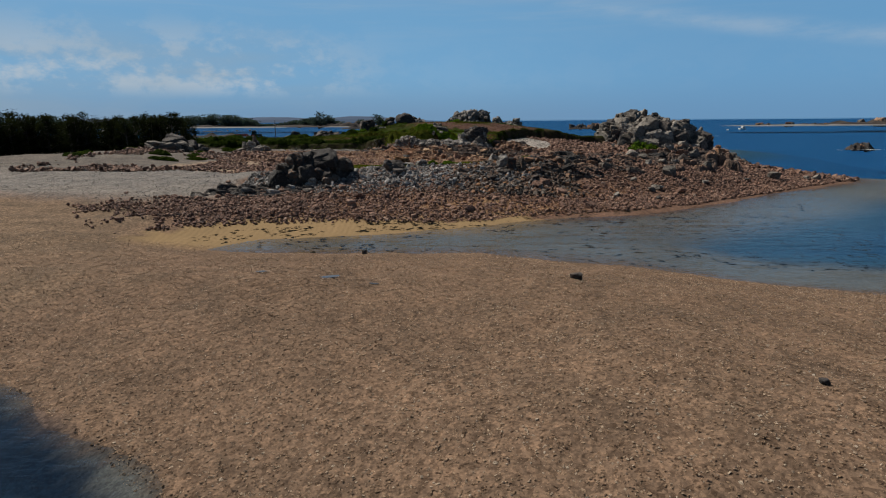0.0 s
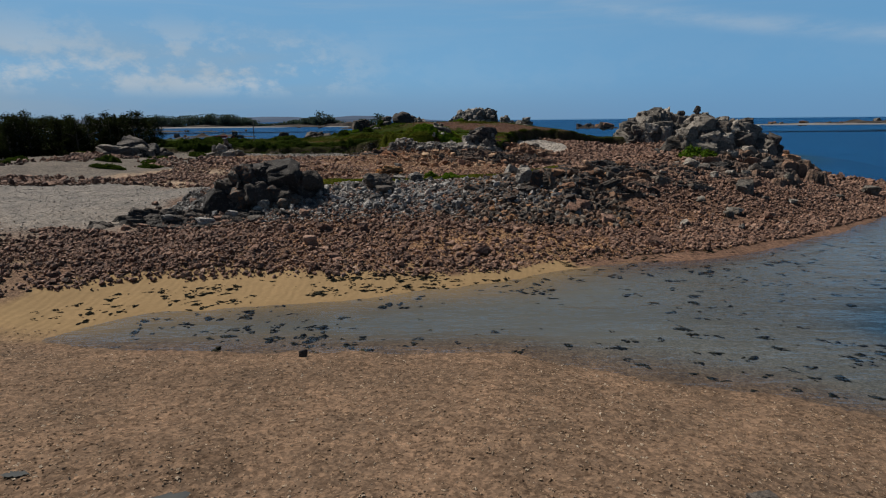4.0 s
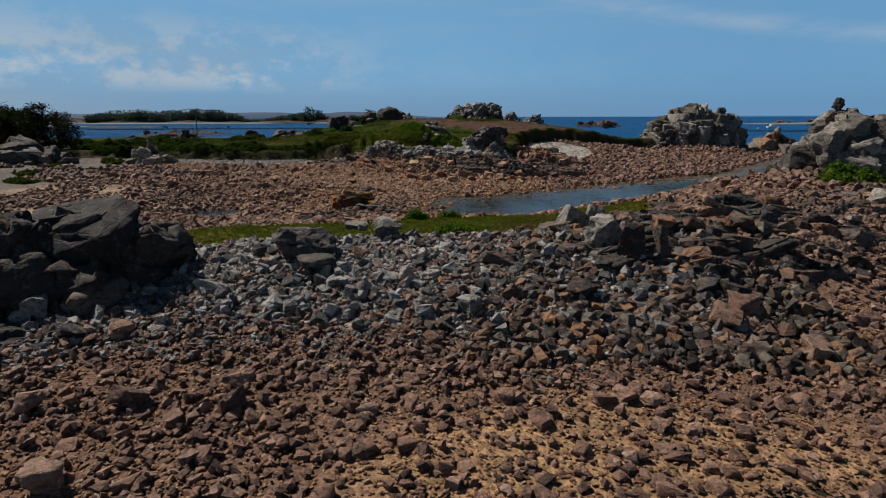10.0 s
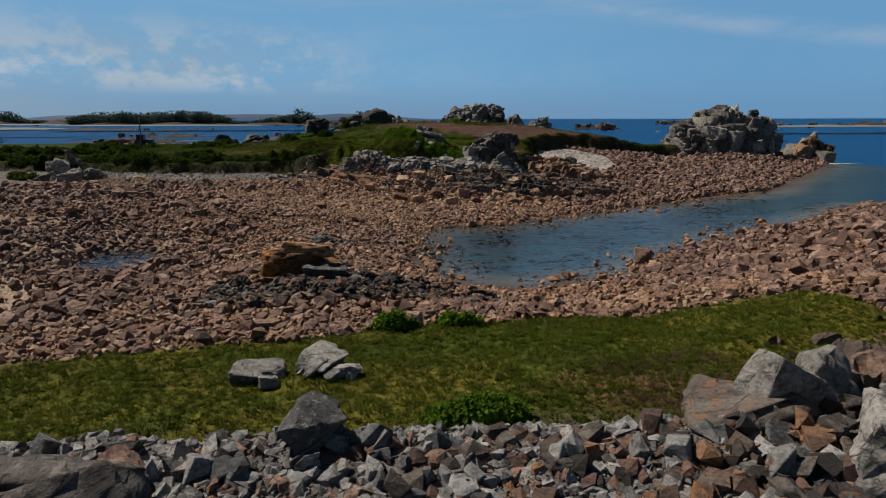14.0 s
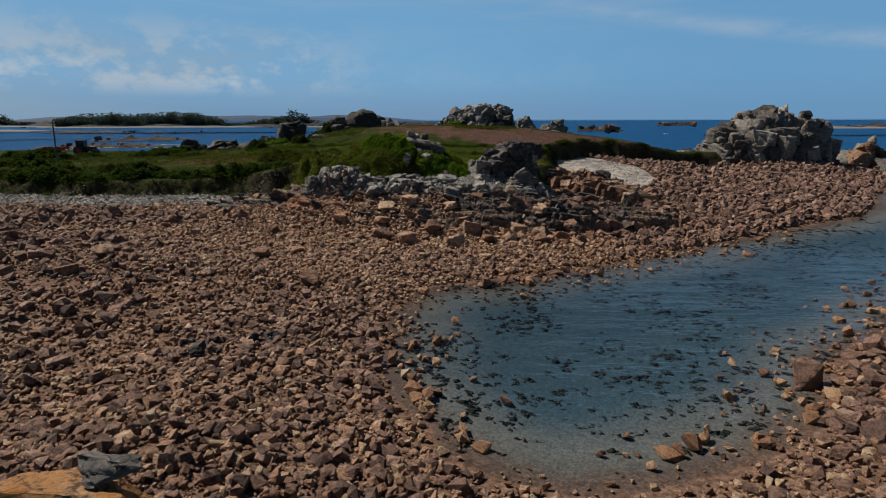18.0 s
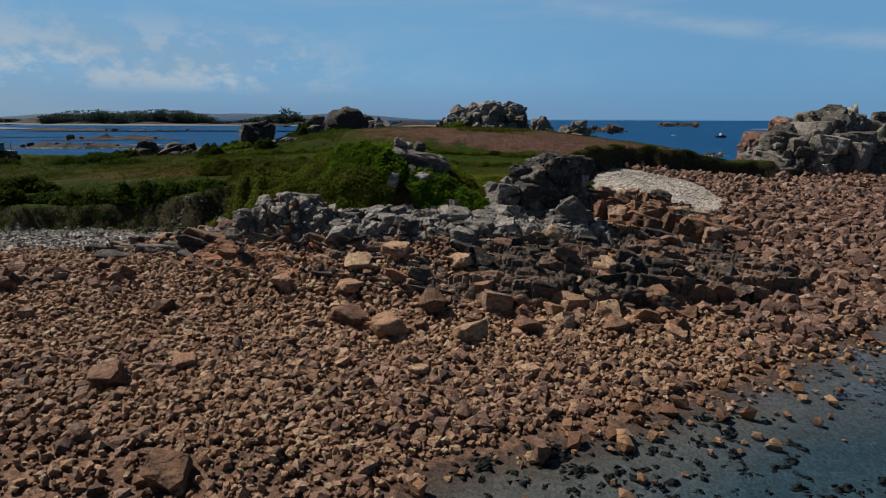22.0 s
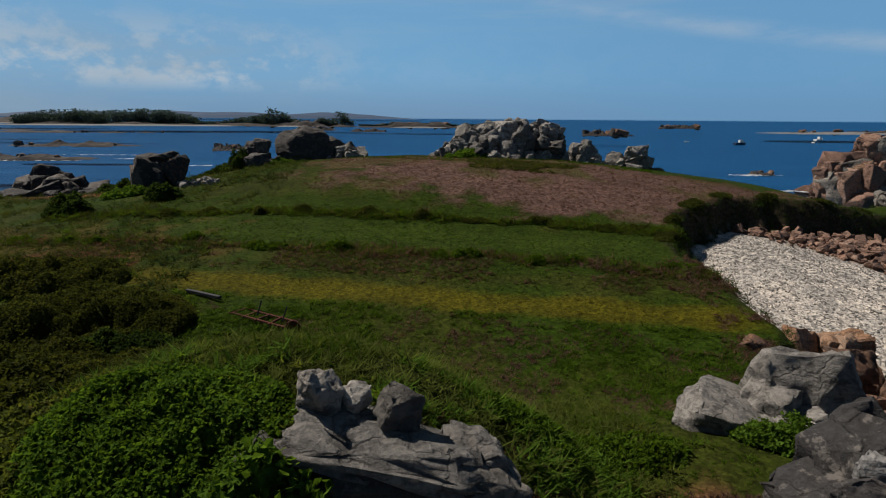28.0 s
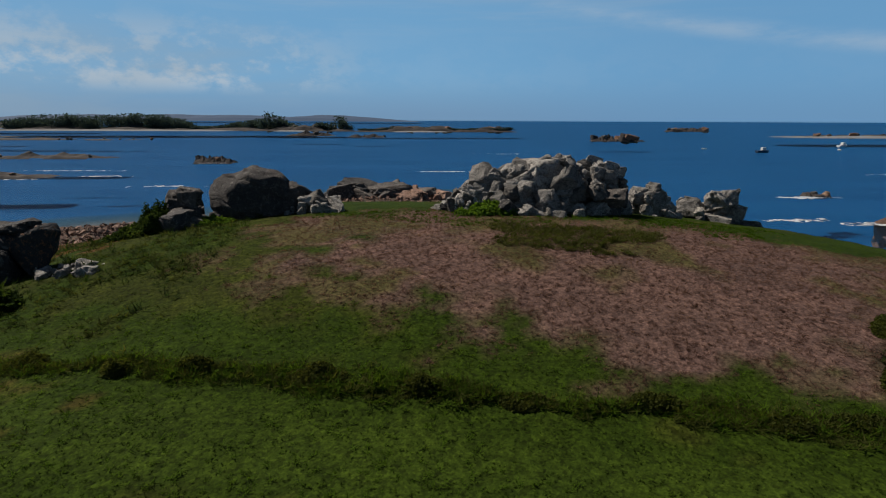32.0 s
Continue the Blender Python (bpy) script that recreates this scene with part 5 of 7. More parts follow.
MATS_ = [frond(s) for s in range(1, 9)]
x, y, rng = sow(700, -22, 30, 48, 64, lambda x, y, u: (shore(x, y) > 0.2) & (shore(x, y) < 3.6) & (u < 0.55 + 1.5 * fbm(x, y, 0.35, 41)), 12)
stuff("seaweed", scatter("seaweed", x, y, sizes(rng, len(x), 0.08, 0.34, 2), MATS_, m_weed, rng, 0.4, 0.03, True), "dark seaweed clumps along the strand", "seaweed")
x, y, rng = sow(850, -16, 45, 40, 74, lambda x, y, u: (shore(x, y) < -0.3) & (u < 0.5 + 1.0 * fbm(x, y, 0.2, 42)), 13)
stuff("seaweed", scatter("seaweed", x, y, sizes(rng, len(x), 0.12, 0.42, 1.8), MATS_, m_weed, rng, 0.4, 0.03, True), "dark weed clumps on the lagoon bed", "seaweed")
x, y, rng = sow(1900, -3, 50, 105, 150, lambda x, y, u: (shore(x, y) < -0.4) & (u < 0.5 + 1.2 * fbm(x, y, 0.2, 43)), 14)
stuff("seaweed", scatter("seaweed", x, y, sizes(rng, len(x), 0.13, 0.4, 2.2), MATS_, m_weed, rng, 0.4, 0.03, True), "weed clumps on the bed of the pool", "seaweed")
x, y, rng = sow(420, -3, 34, 105, 142, lambda x, y, u: (shore(x, y) < 0) & (shore(x, y) > -5 * u), 15)
stuff("rubble", scatter("rubble", x, y, sizes(rng, len(x), 0.12, 0.36, 3), TENS, m_pebble, rng, 0.1), "stones standing in the shallow pool", "rubble")

# ---- single boulders ----
def boulder(label, mat, x, y, w, d, h, turn=0, tip=(0, 0), kind=0, group="", sink=0.2):
    z = ground_at(x, y)
    ob = rock_at("boulder", (BOULDERS + CRAGS)[kind], mat, x, y, z + h * (0.5 - sink), w / 2, d / 2, h / 2 * 1.1, turn, tip)
    return tagged(ob, label, "boulder", group)


boulder("pale pinkish boulder beside the dark outcrop", m_white, -16.3, 71.6, 1.1, 0.9, 1.3, 20, (8, 5), 1)
boulder("pink flat-faced boulder on the rubble", m_red_o, -6.5, 66, 1.0, 0.8, 0.9, 40, (10, 0), 2)
boulder("dark split boulder on the rubble", m_red_o, -10, 62.4, 1.3, 0.9, 0.9, 10, (0, 8), 3)
boulder("large flat red slab of rock", m_red_o, 14.3, 70.2, 2.0, 1.4, 0.9, 25, (12, 8), 4)
boulder("red slab leaning on its neighbour", m_red_o, 11.6, 71.8, 1.9, 1.3, 1.0, 60, (14, -6), 5)
boulder("red granite boulder with a dark hollow", m_red_o, 12.6, 72.6, 1.7, 1.2, 1.2, 5, (-8, 10), 6)
boulder("upright rust-streaked slab below the ledge", m_hollow, 8.9, 75.8, 1.5, 1.0, 2.3, 10, (-10, 4), 9)
boulder("narrow upright rust-streaked slab", m_hollow, 10.4, 76.0, 0.7, 0.7, 2.1, 30, (-6, -4), 10)
boulder("broad flat-topped dark boulder with moss", m_dark, -6.6, 76.4, 3.2, 2.2, 1.8, 15, (10, 6), 11)
boulder("flat dark boulder under a broader one", m_dark, -5.6, 75.2, 2.2, 1.4, 0.9, 35, (4, 4), 3)
boulder("pale grey split boulder beside the grass", m_white, 7.0, 79.4, 1.7, 1.3, 1.6, 20, (6, 10), 0)
boulder("pale grey boulder beside the grass", m_white, 8.3, 79.8, 1.5, 1.2, 1.5, 70, (-6, 6), 12)
boulder("rounded pale boulder at the edge of the grass", m_white, 8.2, 77.6, 2.4, 1.8, 1.7, 50, (5, 5), 13)
boulder("pale flat rock in the grass", m_white, -4.9, 82.2, 1.5, 1.0, 0.5, 10, (6, 4), 4)
boulder("pale lichened rock in the grass", m_white, -3.3, 82.8, 1.5, 1.2, 0.8, 60, (4, -5), 5)
boulder("grey boulder at the edge of the grass", m_grey_o, -2.8, 78.8, 1.5, 1.2, 1.2, 30, (4, 4), 7)
boulder("pink granite boulder at the foot of the slope", m_pink_o, 1.8, 132.7, 1.9, 1.5, 1.1, 10, (8, 4), 2)
boulder("pink granite boulder on the stones", m_pink_o, -2.0, 132.6, 1.7, 1.3, 1.0, 40, (-8, 6), 3)
boulder("square pink boulder below the dark ledge", m_pink_o, 0.0, 135.0, 1.5, 1.2, 1.5, 25, (8, 10), 5)
boulder("pink slab of rock on the stony slope", m_pink_o, 8.8, 133.7, 1.5, 1.1, 0.8, 60, (8, 6), 7)
boulder("dark pink boulder with a shaded hollow", m_red_o, 3.2, 135.3, 1.7, 1.3, 1.5, 15, (6, -8), 0)
boulder("low red boulder standing in the pool", m_red_o, 3.4, 124.8, 1.0, 0.8, 0.7, 40, (0, 6), 4, sink=0.1)
boulder("red boulder at the edge of the pool", m_red_o, 15.2, 110.0, 1.6, 1.2, 1.3, 10, (5, 5), 6)
boulder("dark stone lying on the pebble bar", m_dark, 7.6, 32.0, 0.7, 0.5, 0.45, 0, (0, 0), 1)
boulder("small dark stone on the pebble bar", m_dark, -6.2, 44.0, 0.4, 0.3, 0.4, 0, (0, 0), 2)
boulder("small brown stone on the pebble bar", m_dark, 12.3, 17.3, 0.35, 0.3, 0.25, 0, (0, 0), 3)
boulder("pale boulder leaning in the brambles", m_white, -2.4, 144.3, 0.8, 0.6, 1.2, 20, (0, 16), 9)
boulder("pale boulder at the edge of the brambles", m_white, 1.4, 143.6, 1.0, 0.8, 1.1, 60, (0, 8), 4)


def field(n, x0, x1, y0, y1, keep, lo, hi, mat, label, group, seed, flat=0.7):
    x, y, rng = sow(n, x0, x1, y0, y1, keep, seed)
    for i in range(len(x)):
        s = lo + (hi - lo) * rng.rand() ** 2
        boulder(label, mat, x[i], y[i], s * rng.uniform(0.9, 1.4), s, s * flat * rng.uniform(0.7, 1.2), rng.uniform(0, 360), rng.normal(0, 14, 2), rng.randint(len(BOULDERS)), group)


land_only = lambda x, y, u: (shore(x, y) > 2.5)
field(9, -5.8, -2.4, 81.6, 83.2, land_only, 0.35, 0.9, m_white, "pale lichened stone among the grass", "pale stones in the grass", 38)
field(50, -30, 50, 57, 80, land_only, 0.5, 1.2, m_red_o, "angular red granite boulder on the rubble", "boulders on the rubble slope", 21)
field(40, -22, 9, 71, 79, lambda x, y, u: edge_distance(x, y, LAWN) < -0.4, 0.5, 1.2, m_grey_o, "grey granite boulder in the cobble bank", "boulders of the cobble bank", 22)
field(20, 2, 16, 73, 79, lambda x, y, u: edge_distance(x, y, LAWN) < -0.4, 0.6, 1.6, m_hollow, "rust-stained boulder under the ledge", "boulders under the ledge", 23)
field(42, -9, 13, 133.5, 139, land_only, 0.7, 1.9, m_pink_o, "pink granite boulder at the foot of the ledges", "boulders at the foot of the ledges", 24)
field(26, -11.6, -7, 111.8, 114.6, land_only, 0.35, 0.85, m_black, "weedy black stone in a heap on the tidal flat", "black stones on the tidal flat", 35)
field(34, -24, 40, 128, 146, lambda x, y, u: (shore(x, y) > 1.5) & (edge_distance(x, y, TURF) < -1), 0.5, 1.3, m_pink_o, "pink granite boulder on the stony slope", "boulders of the stony slope", 25)
field(24, -45, -2, 96, 140, land_only, 0.6, 1.4, m_rust, "brown boulder on the tidal flat", "boulders of the tidal flat", 26)
field(20, 14, 55, 95, 128, land_only, 0.7, 1.8, m_red_o, "red boulder on the bank of the pool", "boulders on the bank of the pool", 27)
field(16, 20, 60, 66, 92, land_only, 0.8, 2.0, m_tor, "grey boulder fallen from the tor", "boulders below the tor", 28)
field(24, -9, 12, 139, 144.5, lambda x, y, u: edge_distance(x, y, TURF) < 0.8, 0.5, 1.2, m_white, "pale broken granite block of the ledge", "pale blocks below the brambles", 29)

ledge("rock_ledge", "orange-stained rock between turf and cove", m_rust, 18.5, 155.5, 6, 7.0, 3.0, 4.4, 60, 0, 18, (-8, 8), (m_dark, m_rust), 1.1)
ledge("rock_ledge", "rust-red rock at the head of the beach", m_rust, -15.5, 143.4, 5, 2.2, 2.6, 4.0, 30, 0, 19, (-10, 8), (m_dark,), 1.1)
rock_shelf("dark slabs at the edge of the shingle", m_blackbed, -21, 69.2, 9.5, 3.0, 8, 1.5, 2.9, 20, (1.8, 0.8), 0.5, (-0.4, -0.4), 0.12, 36, (m_black, m_grey_o, m_dark), (0.3, 0.8))
crown = holder("rock_outcrop", -0.6, 146.9, 8.6)
for x, y, z, w, d, h, turn, tip, shape, mat in ((-0.5, 146.9, 8.75, 2.1, 0.9, 0.42, -8, (-8, 13), 2, m_white), (1.1, 146.6, 8.1, 0.9, 0.7, 0.75, 10, (-12, 14), 5, m_tor), (-0.4, 146.6, 8.15, 1.9, 0.7, 0.6, -5, (0, 12), 7, m_black),
                                               (-2.1, 146.6, 8.5, 0.8, 0.7, 0.6, 20, (0, 5), 4, m_dark), (-1.5, 147.2, 9.6, 0.42, 0.4, 0.36, 30, (0, 15), 1, m_tor), (-0.85, 147.3, 9.4, 0.26, 0.26, 0.28, 60, (0, 0), 9, m_tor),
                                               (-0.1, 147.1, 9.3, 0.44, 0.36, 0.38, 15, (0, 24), 11, m_tor), (0.9, 147.0, 8.4, 0.7, 0.6, 0.6, 15, (0, 24), 12, m_white)):
    rock_at("block", CRAGS[shape], mat, x - 0.6, y, z - 0.4, w, d, h, turn, tip, crown)
tagged(crown, "pale granite outcrop crowning the knoll", "rock outcrop")
outcrop("rock_outcrop", "dark split rock with a pale edge on the slope", m_dark, -0.4, 145.5, 1.0, 0.6, 7.5, 7, -15, 40, 12, (m_white,), 0.8, 0.6)
outcrop("rock_outcrop", "pale low blocks beside the upright crag", m_white, 4.6, 144.8, 1.4, 0.8, 6.6, 9, 0, 41, 9, (m_tor,), 0.8, 0.5)
outcrop("rock_outcrop", "low pale slabs in the turf of the knoll", m_white, 5.4, 146.2, 1.8, 1.2, 7.2, 10, 0, 22, 8, (m_tor,), 0.8, 0.5)
outcrop("rock_outcrop", "flat pale rock among green scrub by the cove", m_white, 9.4, 151.8, 2.4, 1.2, 7.4, 8, 10, 23, 5, (), 0.8, 0.6)
outcrop("rock_outcrop", "grey outcrop at the east end of the crag", m_white, 18.8, 206.4, 2.6, 1.4, 11.0, 16, -20, 24, 8, (m_tor,), 0.8, 0.45)
outcrop("rock_outcrop", "grey outcrop on the seaward slope", m_tor, 25.2, 208, 3.4, 1.5, 10.3, 14, -20, 25, 8, (m_white,), 0.9, 0.5)
outcrop("rock_outcrop", "dark rocks beside the great boulder", m_dark, -17.9, 203, 1.6, 1.3, 11.0, 6, 0, 26, 6, (), 1.0, 0.8)
outcrop("rock_outcrop", "low broken rocks below the great boulder", m_tor, -8.4, 204, 2.2, 1.5, 10.4, 14, 0, 27, 9, (m_white,), 0.8, 0.4)
outcrop("rock_outcrop", "pale broken stones at the edge of the turf", m_white, -20.5, 192.5, 2.4, 1.2, 7.4, 18, -20, 28, 9, (), 0.8, 0.3)
outcrop("sea_stack", "jagged black stack on the beach", m_black, -40, 206, 4.0, 3.2, 6.4, 22, 0, 29, 9, (m_dark,), 0.7, 0.42)
outcrop("sea_stack", "jagged dark rock standing off the beach", m_black, -57, 229, 5, 4, 5.0, 22, 0, 30, 9, (m_dark, m_rust), 0.8, 0.42)
outcrop("reef", "dark rock shelf behind the heath", m_dark, -6, 274, 13, 5, 3.2, 46, 0, 31, 8, (m_red_o,), 0.8, 0.4)
outcrop("rock_outcrop", "dark rocks under the wood", m_dark, -63, 138, 6, 4, 6.4, 22, 20, 32, 8, (m_tor,), 0.8, 0.42)
outcrop("rock_outcrop", "dark outcrop in the dune scrub", m_dark, -46, 142, 3.5, 2.5, 6.6, 14, 0, 33, 8, (m_tor,), 0.9, 0.5)
outcrop("rock_outcrop", "brown rocks on the upper beach", m_rust, -33, 130, 3.2, 1.8, 2.9, 18, 10, 34, 8, (m_dark,), 0.8, 0.45)

# ---- vegetation ----
def tuft(seed, n, spread, lean):
    rng = np.random.RandomState(seed)
    v, f = [], []
    for i in range(n):
        a, b = rng.uniform(0, 6.28), rng.uniform(0, 6.28)
        px, py = spread * rng.rand() * math.cos(a), spread * rng.rand() * math.sin(a)
        h, l = rng.uniform(0.3, 0.7), rng.uniform(0.3, lean + 0.6)
        w = 0.07
        v += [(px - w * math.sin(b), py + w * math.cos(b), 0), (px + w * math.sin(b), py - w * math.cos(b), 0), (px + l * math.cos(b), py + l * math.sin(b), h)]
        f.append((3 * i, 3 * i + 1, 3 * i + 2))
    return np.array(v), np.array(f)


GRASS = [tuft(s, 10, 0.5, 0.5) for s in range(5)]
SCRUB = [tuft(20 + s, 11, 0.7, 0.9) for s in range(5)]
x, y, rng = sow(16000, -21, 14, 77, 89, lambda x, y, u: edge_distance(x, y, LAWN) + 1.2 * fbm(x, y, 0.5, 51) > 0.1, 51)
stuff("grass", scatter("grass", x, y, sizes(rng, len(x), 0.08, 0.22, 1.8), GRASS, m_grass, rng, 0.05, 0.1), "rough green grass on top of the bank", "grass")
is_heath = lambda x, y: 0.95 - np.hypot((x - 13) / 22, (y + 0.2 * x - 193.0) / 12.5) + 0.45 * fbm(x, y, 0.09, 21) + 0.4 * fbm(x, y, 0.5, 22)
x, y, rng = sow(56000, -42, 24, 146, 205, lambda x, y, u: (turf_d(x, y) > 0.4) & (is_heath(x, y) < 0.06) & (u < 1.15 - (y - 150) / 90), 52)
m_straw = leaf_mat("yellow_grass", [(0, (0.051, 0.047, 0.0024)), (0.5, (0.081, 0.073, 0.0034)), (1, (0.125, 0.106, 0.0053))])
m_deep = leaf_mat("lush_grass", [(0, (0.010, 0.020, 0.0014)), (0.6, (0.016, 0.031, 0.0019)), (1, (0.024, 0.041, 0.0029))])
m_rough = leaf_mat("rough_grass", [(0, (0.018, 0.033, 0.0019)), (0.6, (0.032, 0.051, 0.0029)), (1, (0.057, 0.060, 0.0067))])
rowy = y + 0.21 * x
fringe = fbm(x, y, 0.5, 22)
inside = (x > -22) & (x < 16)
yellow = inside & (np.abs(rowy - 164.0) < 1.4 + 0.5 * fringe)
lush = inside & (np.abs(rowy - 174.2) < 3.1 + 0.6 * fringe)
front = ~yellow & ~lush & (rowy < 163) & (x > -9) & (fbm(x, y, 0.12, 57) > -0.25)
m_front = leaf_mat("spring_grass", [(0, (0.022, 0.049, 0.0019)), (0.5, (0.039, 0.082, 0.0029)), (1, (0.064, 0.120, 0.0048))])
for sel, mat, label in ((yellow, m_straw, "yellowing grass in a strip of the meadow"), (lush, m_deep, "lush dark grass between two field banks"), (front, m_front, "bright green grass behind the knoll"), (~yellow & ~lush & ~front, m_rough, "rough meadow grass between old field banks")):
    stuff("grass", scatter("grass", x[sel], y[sel], sizes(rng, int(sel.sum()), 0.04, 0.11, 1.8), GRASS, mat, rng, 0.05, 0.12), label, "grass")
x, y, rng = sow(18000, -22, 36, 174, 206, lambda x, y, u: (turf_d(x, y) > 0.4) & (is_heath(x, y) > 0.0) & (u < 1.1 - (y - 180) / 60), 53)
stuff("heath", scatter("heath", x, y, sizes(rng, len(x), 0.06, 0.17, 1.8), SCRUB, m_heath, rng, 0.05, 0.15), "dry brown bracken and heather", "heath")
x, y, rng = sow(5200, -26, 24, 152, 188, lambda x, y, u: (turf_d(x, y) > 0.4) & (is_heath(x, y) < 0.05) & (np.abs(y + 0.2 * x - 164) > 1.3) & ((fbm(x, y, 0.16, 55) > 0.08) | (np.abs(y - 180.4 + 0.2 * x) < 2.2) | (np.abs(y - 158) < 3)), 54)
stuff("herbs", scatter("herbs", x, y, sizes(rng, len(x), 0.08, 0.22, 2), SCRUB, m_hedge, rng, 0.05, 0.2), "bright green bracken in the meadow", "plants")


x, y, rng = sow(6500, -62, 50, 143, 200, lambda x, y, u: (turf_d(x, y) + fbm(x, y, 0.3, 5) * 1.6 > -0.5) & (turf_d(x, y) + fbm(x, y, 0.3, 5) * 1.6 < 1.1) & ((y > 148) | (x < -11)), 58)
stuff("scrub", scatter("scrub", x, y, sizes(rng, len(x), 0.12, 0.32, 1.5), SCRUB, m_gorse, rng, 0.05, 0.5), "dark scrub hanging over the turf bank", "plants")
x, y, rng = sow(900, 3.5, 9.5, 79, 82.5, lambda x, y, u: (edge_distance(x, y, LAWN) > 0) & (fbm(x, y, 0.5, 59) > -0.15), 60)
stuff("heath", scatter("heath", x, y, sizes(rng, len(x), 0.05, 0.14, 1.5), SCRUB, m_heath, rng, 0.05, 0.3), "dry reddish plants at the edge of the grass", "plants")


def bush(label, x, y, rx, ry, h, mat, n, leaf, seed, name="bush", group="", turn=0.0):
    """A low thicket: a lumpy body of leaves that follows the ground."""
    rng = np.random.RandomState(seed)
    n, leaf = int(n * 1.6), leaf * 1.15
    z0 = ground_at(x, y)
    th = holder(name, x, y, z0)
    c, s = math.cos(radians(turn)), math.sin(radians(turn))

    def top(u, v):
        r2 = u * u + v * v
        X, Y = u * rx, v * ry
        gx_, gy_ = x + X * c - Y * s, y + X * s + Y * c
        g = height(gx_, gy_)
        lump = 0.74 + 0.85 * fbm(gx_, gy_, 0.9 / max(0.6, min(rx, ry) * 0.45), seed) + 0.25 * fbm(gx_, gy_, 1.7, seed + 3)
        return gx_ - x, gy_ - y, g - z0, h * np.sqrt(np.clip(1 - r2, 0, 1)) * lump
    a, r = rng.uniform(0, 6.28, n), np.sqrt(rng.rand(n)) * 1.0
    lx, ly, lz, lh = top(r * np.cos(a), r * np.sin(a))
    p = np.stack([lx, ly, lz + lh * rng.uniform(0.92, 1.12, n)], 1) + rng.normal(0, leaf * 0.35, (n, 3))
    fol = new("foliage", leaf_mesh("foliage", p, rng.uniform(0.7, 1.3, n) * leaf, mat, rng, 0.75, 0.7))
    fol.parent = th
    # twiggy body beneath the leaves
    nr, na = 12, 40
    v, f = [], []
    R_, A_ = np.meshgrid(np.linspace(0.05, 0.97, nr), np.linspace(0, 6.283, na, endpoint=False), indexing="ij")
    bx_, by_, bz, bh = top((R_ * np.cos(A_)).ravel(), (R_ * np.sin(A_)).ravel())
    v = np.stack([bx_, by_, bz + bh * 0.86 - 0.03], 1)
    for i in range(nr - 1):
        for j in range(na):
            f.append((i * na + j, i * na + (j + 1) % na, (i + 1) * na + (j + 1) % na, (i + 1) * na + j))
    core = new("understory", mesh_arrays("understory", v, f, mat))
    core.parent = th
    return tagged(th, label, "bush", group)


x, y, rng = sow(5200, -12, 14, 149, 165, lambda x, y, u: (turf_d(x, y) > 0.6) & (fbm(x, y, 0.25, 64) + 0.6 * fbm(x, y, 0.9, 65) > -0.02) & (y + 0.2 * x < 162.6), 64)
stuff("tussocks", scatter("tussocks", x, y, sizes(rng, len(x), 0.1, 0.28, 1.8), SCRUB, m_hedge, rng, 0.05, 0.2), "rough green tussocks behind the knoll", "grass")
x, y, rng = sow(1500, -10, 14, 152, 166, lambda x, y, u: (turf_d(x, y) > 0.6) & (fbm(x, y, 0.3, 66) > 0.12) & (y + 0.2 * x < 162), 65)
stuff("tussocks", scatter("tussocks", x, y, sizes(rng, len(x), 0.1, 0.24, 1.8), SCRUB, m_heath, rng, 0.05, 0.2), "dry brown tussocks in the meadow", "grass")
x, y, rng = sow(9000, -15, 5, 142, 154, lambda x, y, u: (turf_d(x, y) > 0.1) & (u < 0.75 + fbm(x, y, 0.4, 67)), 66)
stuff("scrub", scatter("scrub", x, y, sizes(rng, len(x), 0.12, 0.34, 1.8), SCRUB, m_knoll, rng, 0.05, 0.25), "olive scrub and rough grass over the knoll", "plants")
x, y, rng = sow(2200, -14, 4, 142.4, 150, lambda x, y, u: (turf_d(x, y) > 0.2) & (fbm(x, y, 0.35, 68) > 0.08), 67)
stuff("scrub", scatter("scrub", x, y, sizes(rng, len(x), 0.12, 0.4, 1.8), SCRUB, m_leaf, rng, 0.05, 0.25), "bright young shoots in the scrub of the knoll", "plants")
bush("glossy green bramble mound over the knoll", -5.2, 146.9, 2.9, 1.8, 0.6, m_leaf, 15000, 0.085, 61, "bramble")
bush("bright green brambles among pale rocks", 1.2, 144.6, 2.8, 1.6, 0.9, m_leaf, 7000, 0.11, 62, "bramble")
bush("green creeper hanging over the rocks", -2.6, 145.4, 1.1, 1.0, 0.8, m_leaf, 900, 0.18, 63, "bramble")
bush("green scrub below the flat rock", 8.6, 150.4, 1.7, 1.0, 0.6, m_leaf, 3500, 0.09, 64, "bramble")
bush("olive scrub along the side of the knoll", 2.7, 146.3, 1.7, 1.0, 0.6, m_knoll, 5000, 0.085, 86, "gorse")
bush("bright scrub in the hollow behind the knoll", 3.2, 149.6, 2.4, 1.0, 0.4, m_hedge, 3500, 0.1, 65, "bramble")
bush("olive gorse sloping from the knoll", -8.9, 147.4, 3.6, 2.2, 0.6, m_knoll, 13000, 0.09, 66, "gorse", turn=20)
bush("olive gorse at the foot of the knoll", -5.6, 144.2, 3.6, 2.0, 0.5, m_knoll, 6500, 0.11, 67, "gorse")
bush("dark gorse behind the bluff", -12.6, 148.2, 3.2, 2.0, 1.0, m_knoll, 5500, 0.12, 68, "gorse")
bush("olive gorse in the turf", -11.4, 153.4, 4.0, 2.0, 1.0, m_olive, 7000, 0.12, 69, "gorse")
bush("olive scrub mound in the meadow", -8.0, 156.6, 5.4, 2.3, 0.9, m_olive, 22000, 0.08, 70, "gorse")
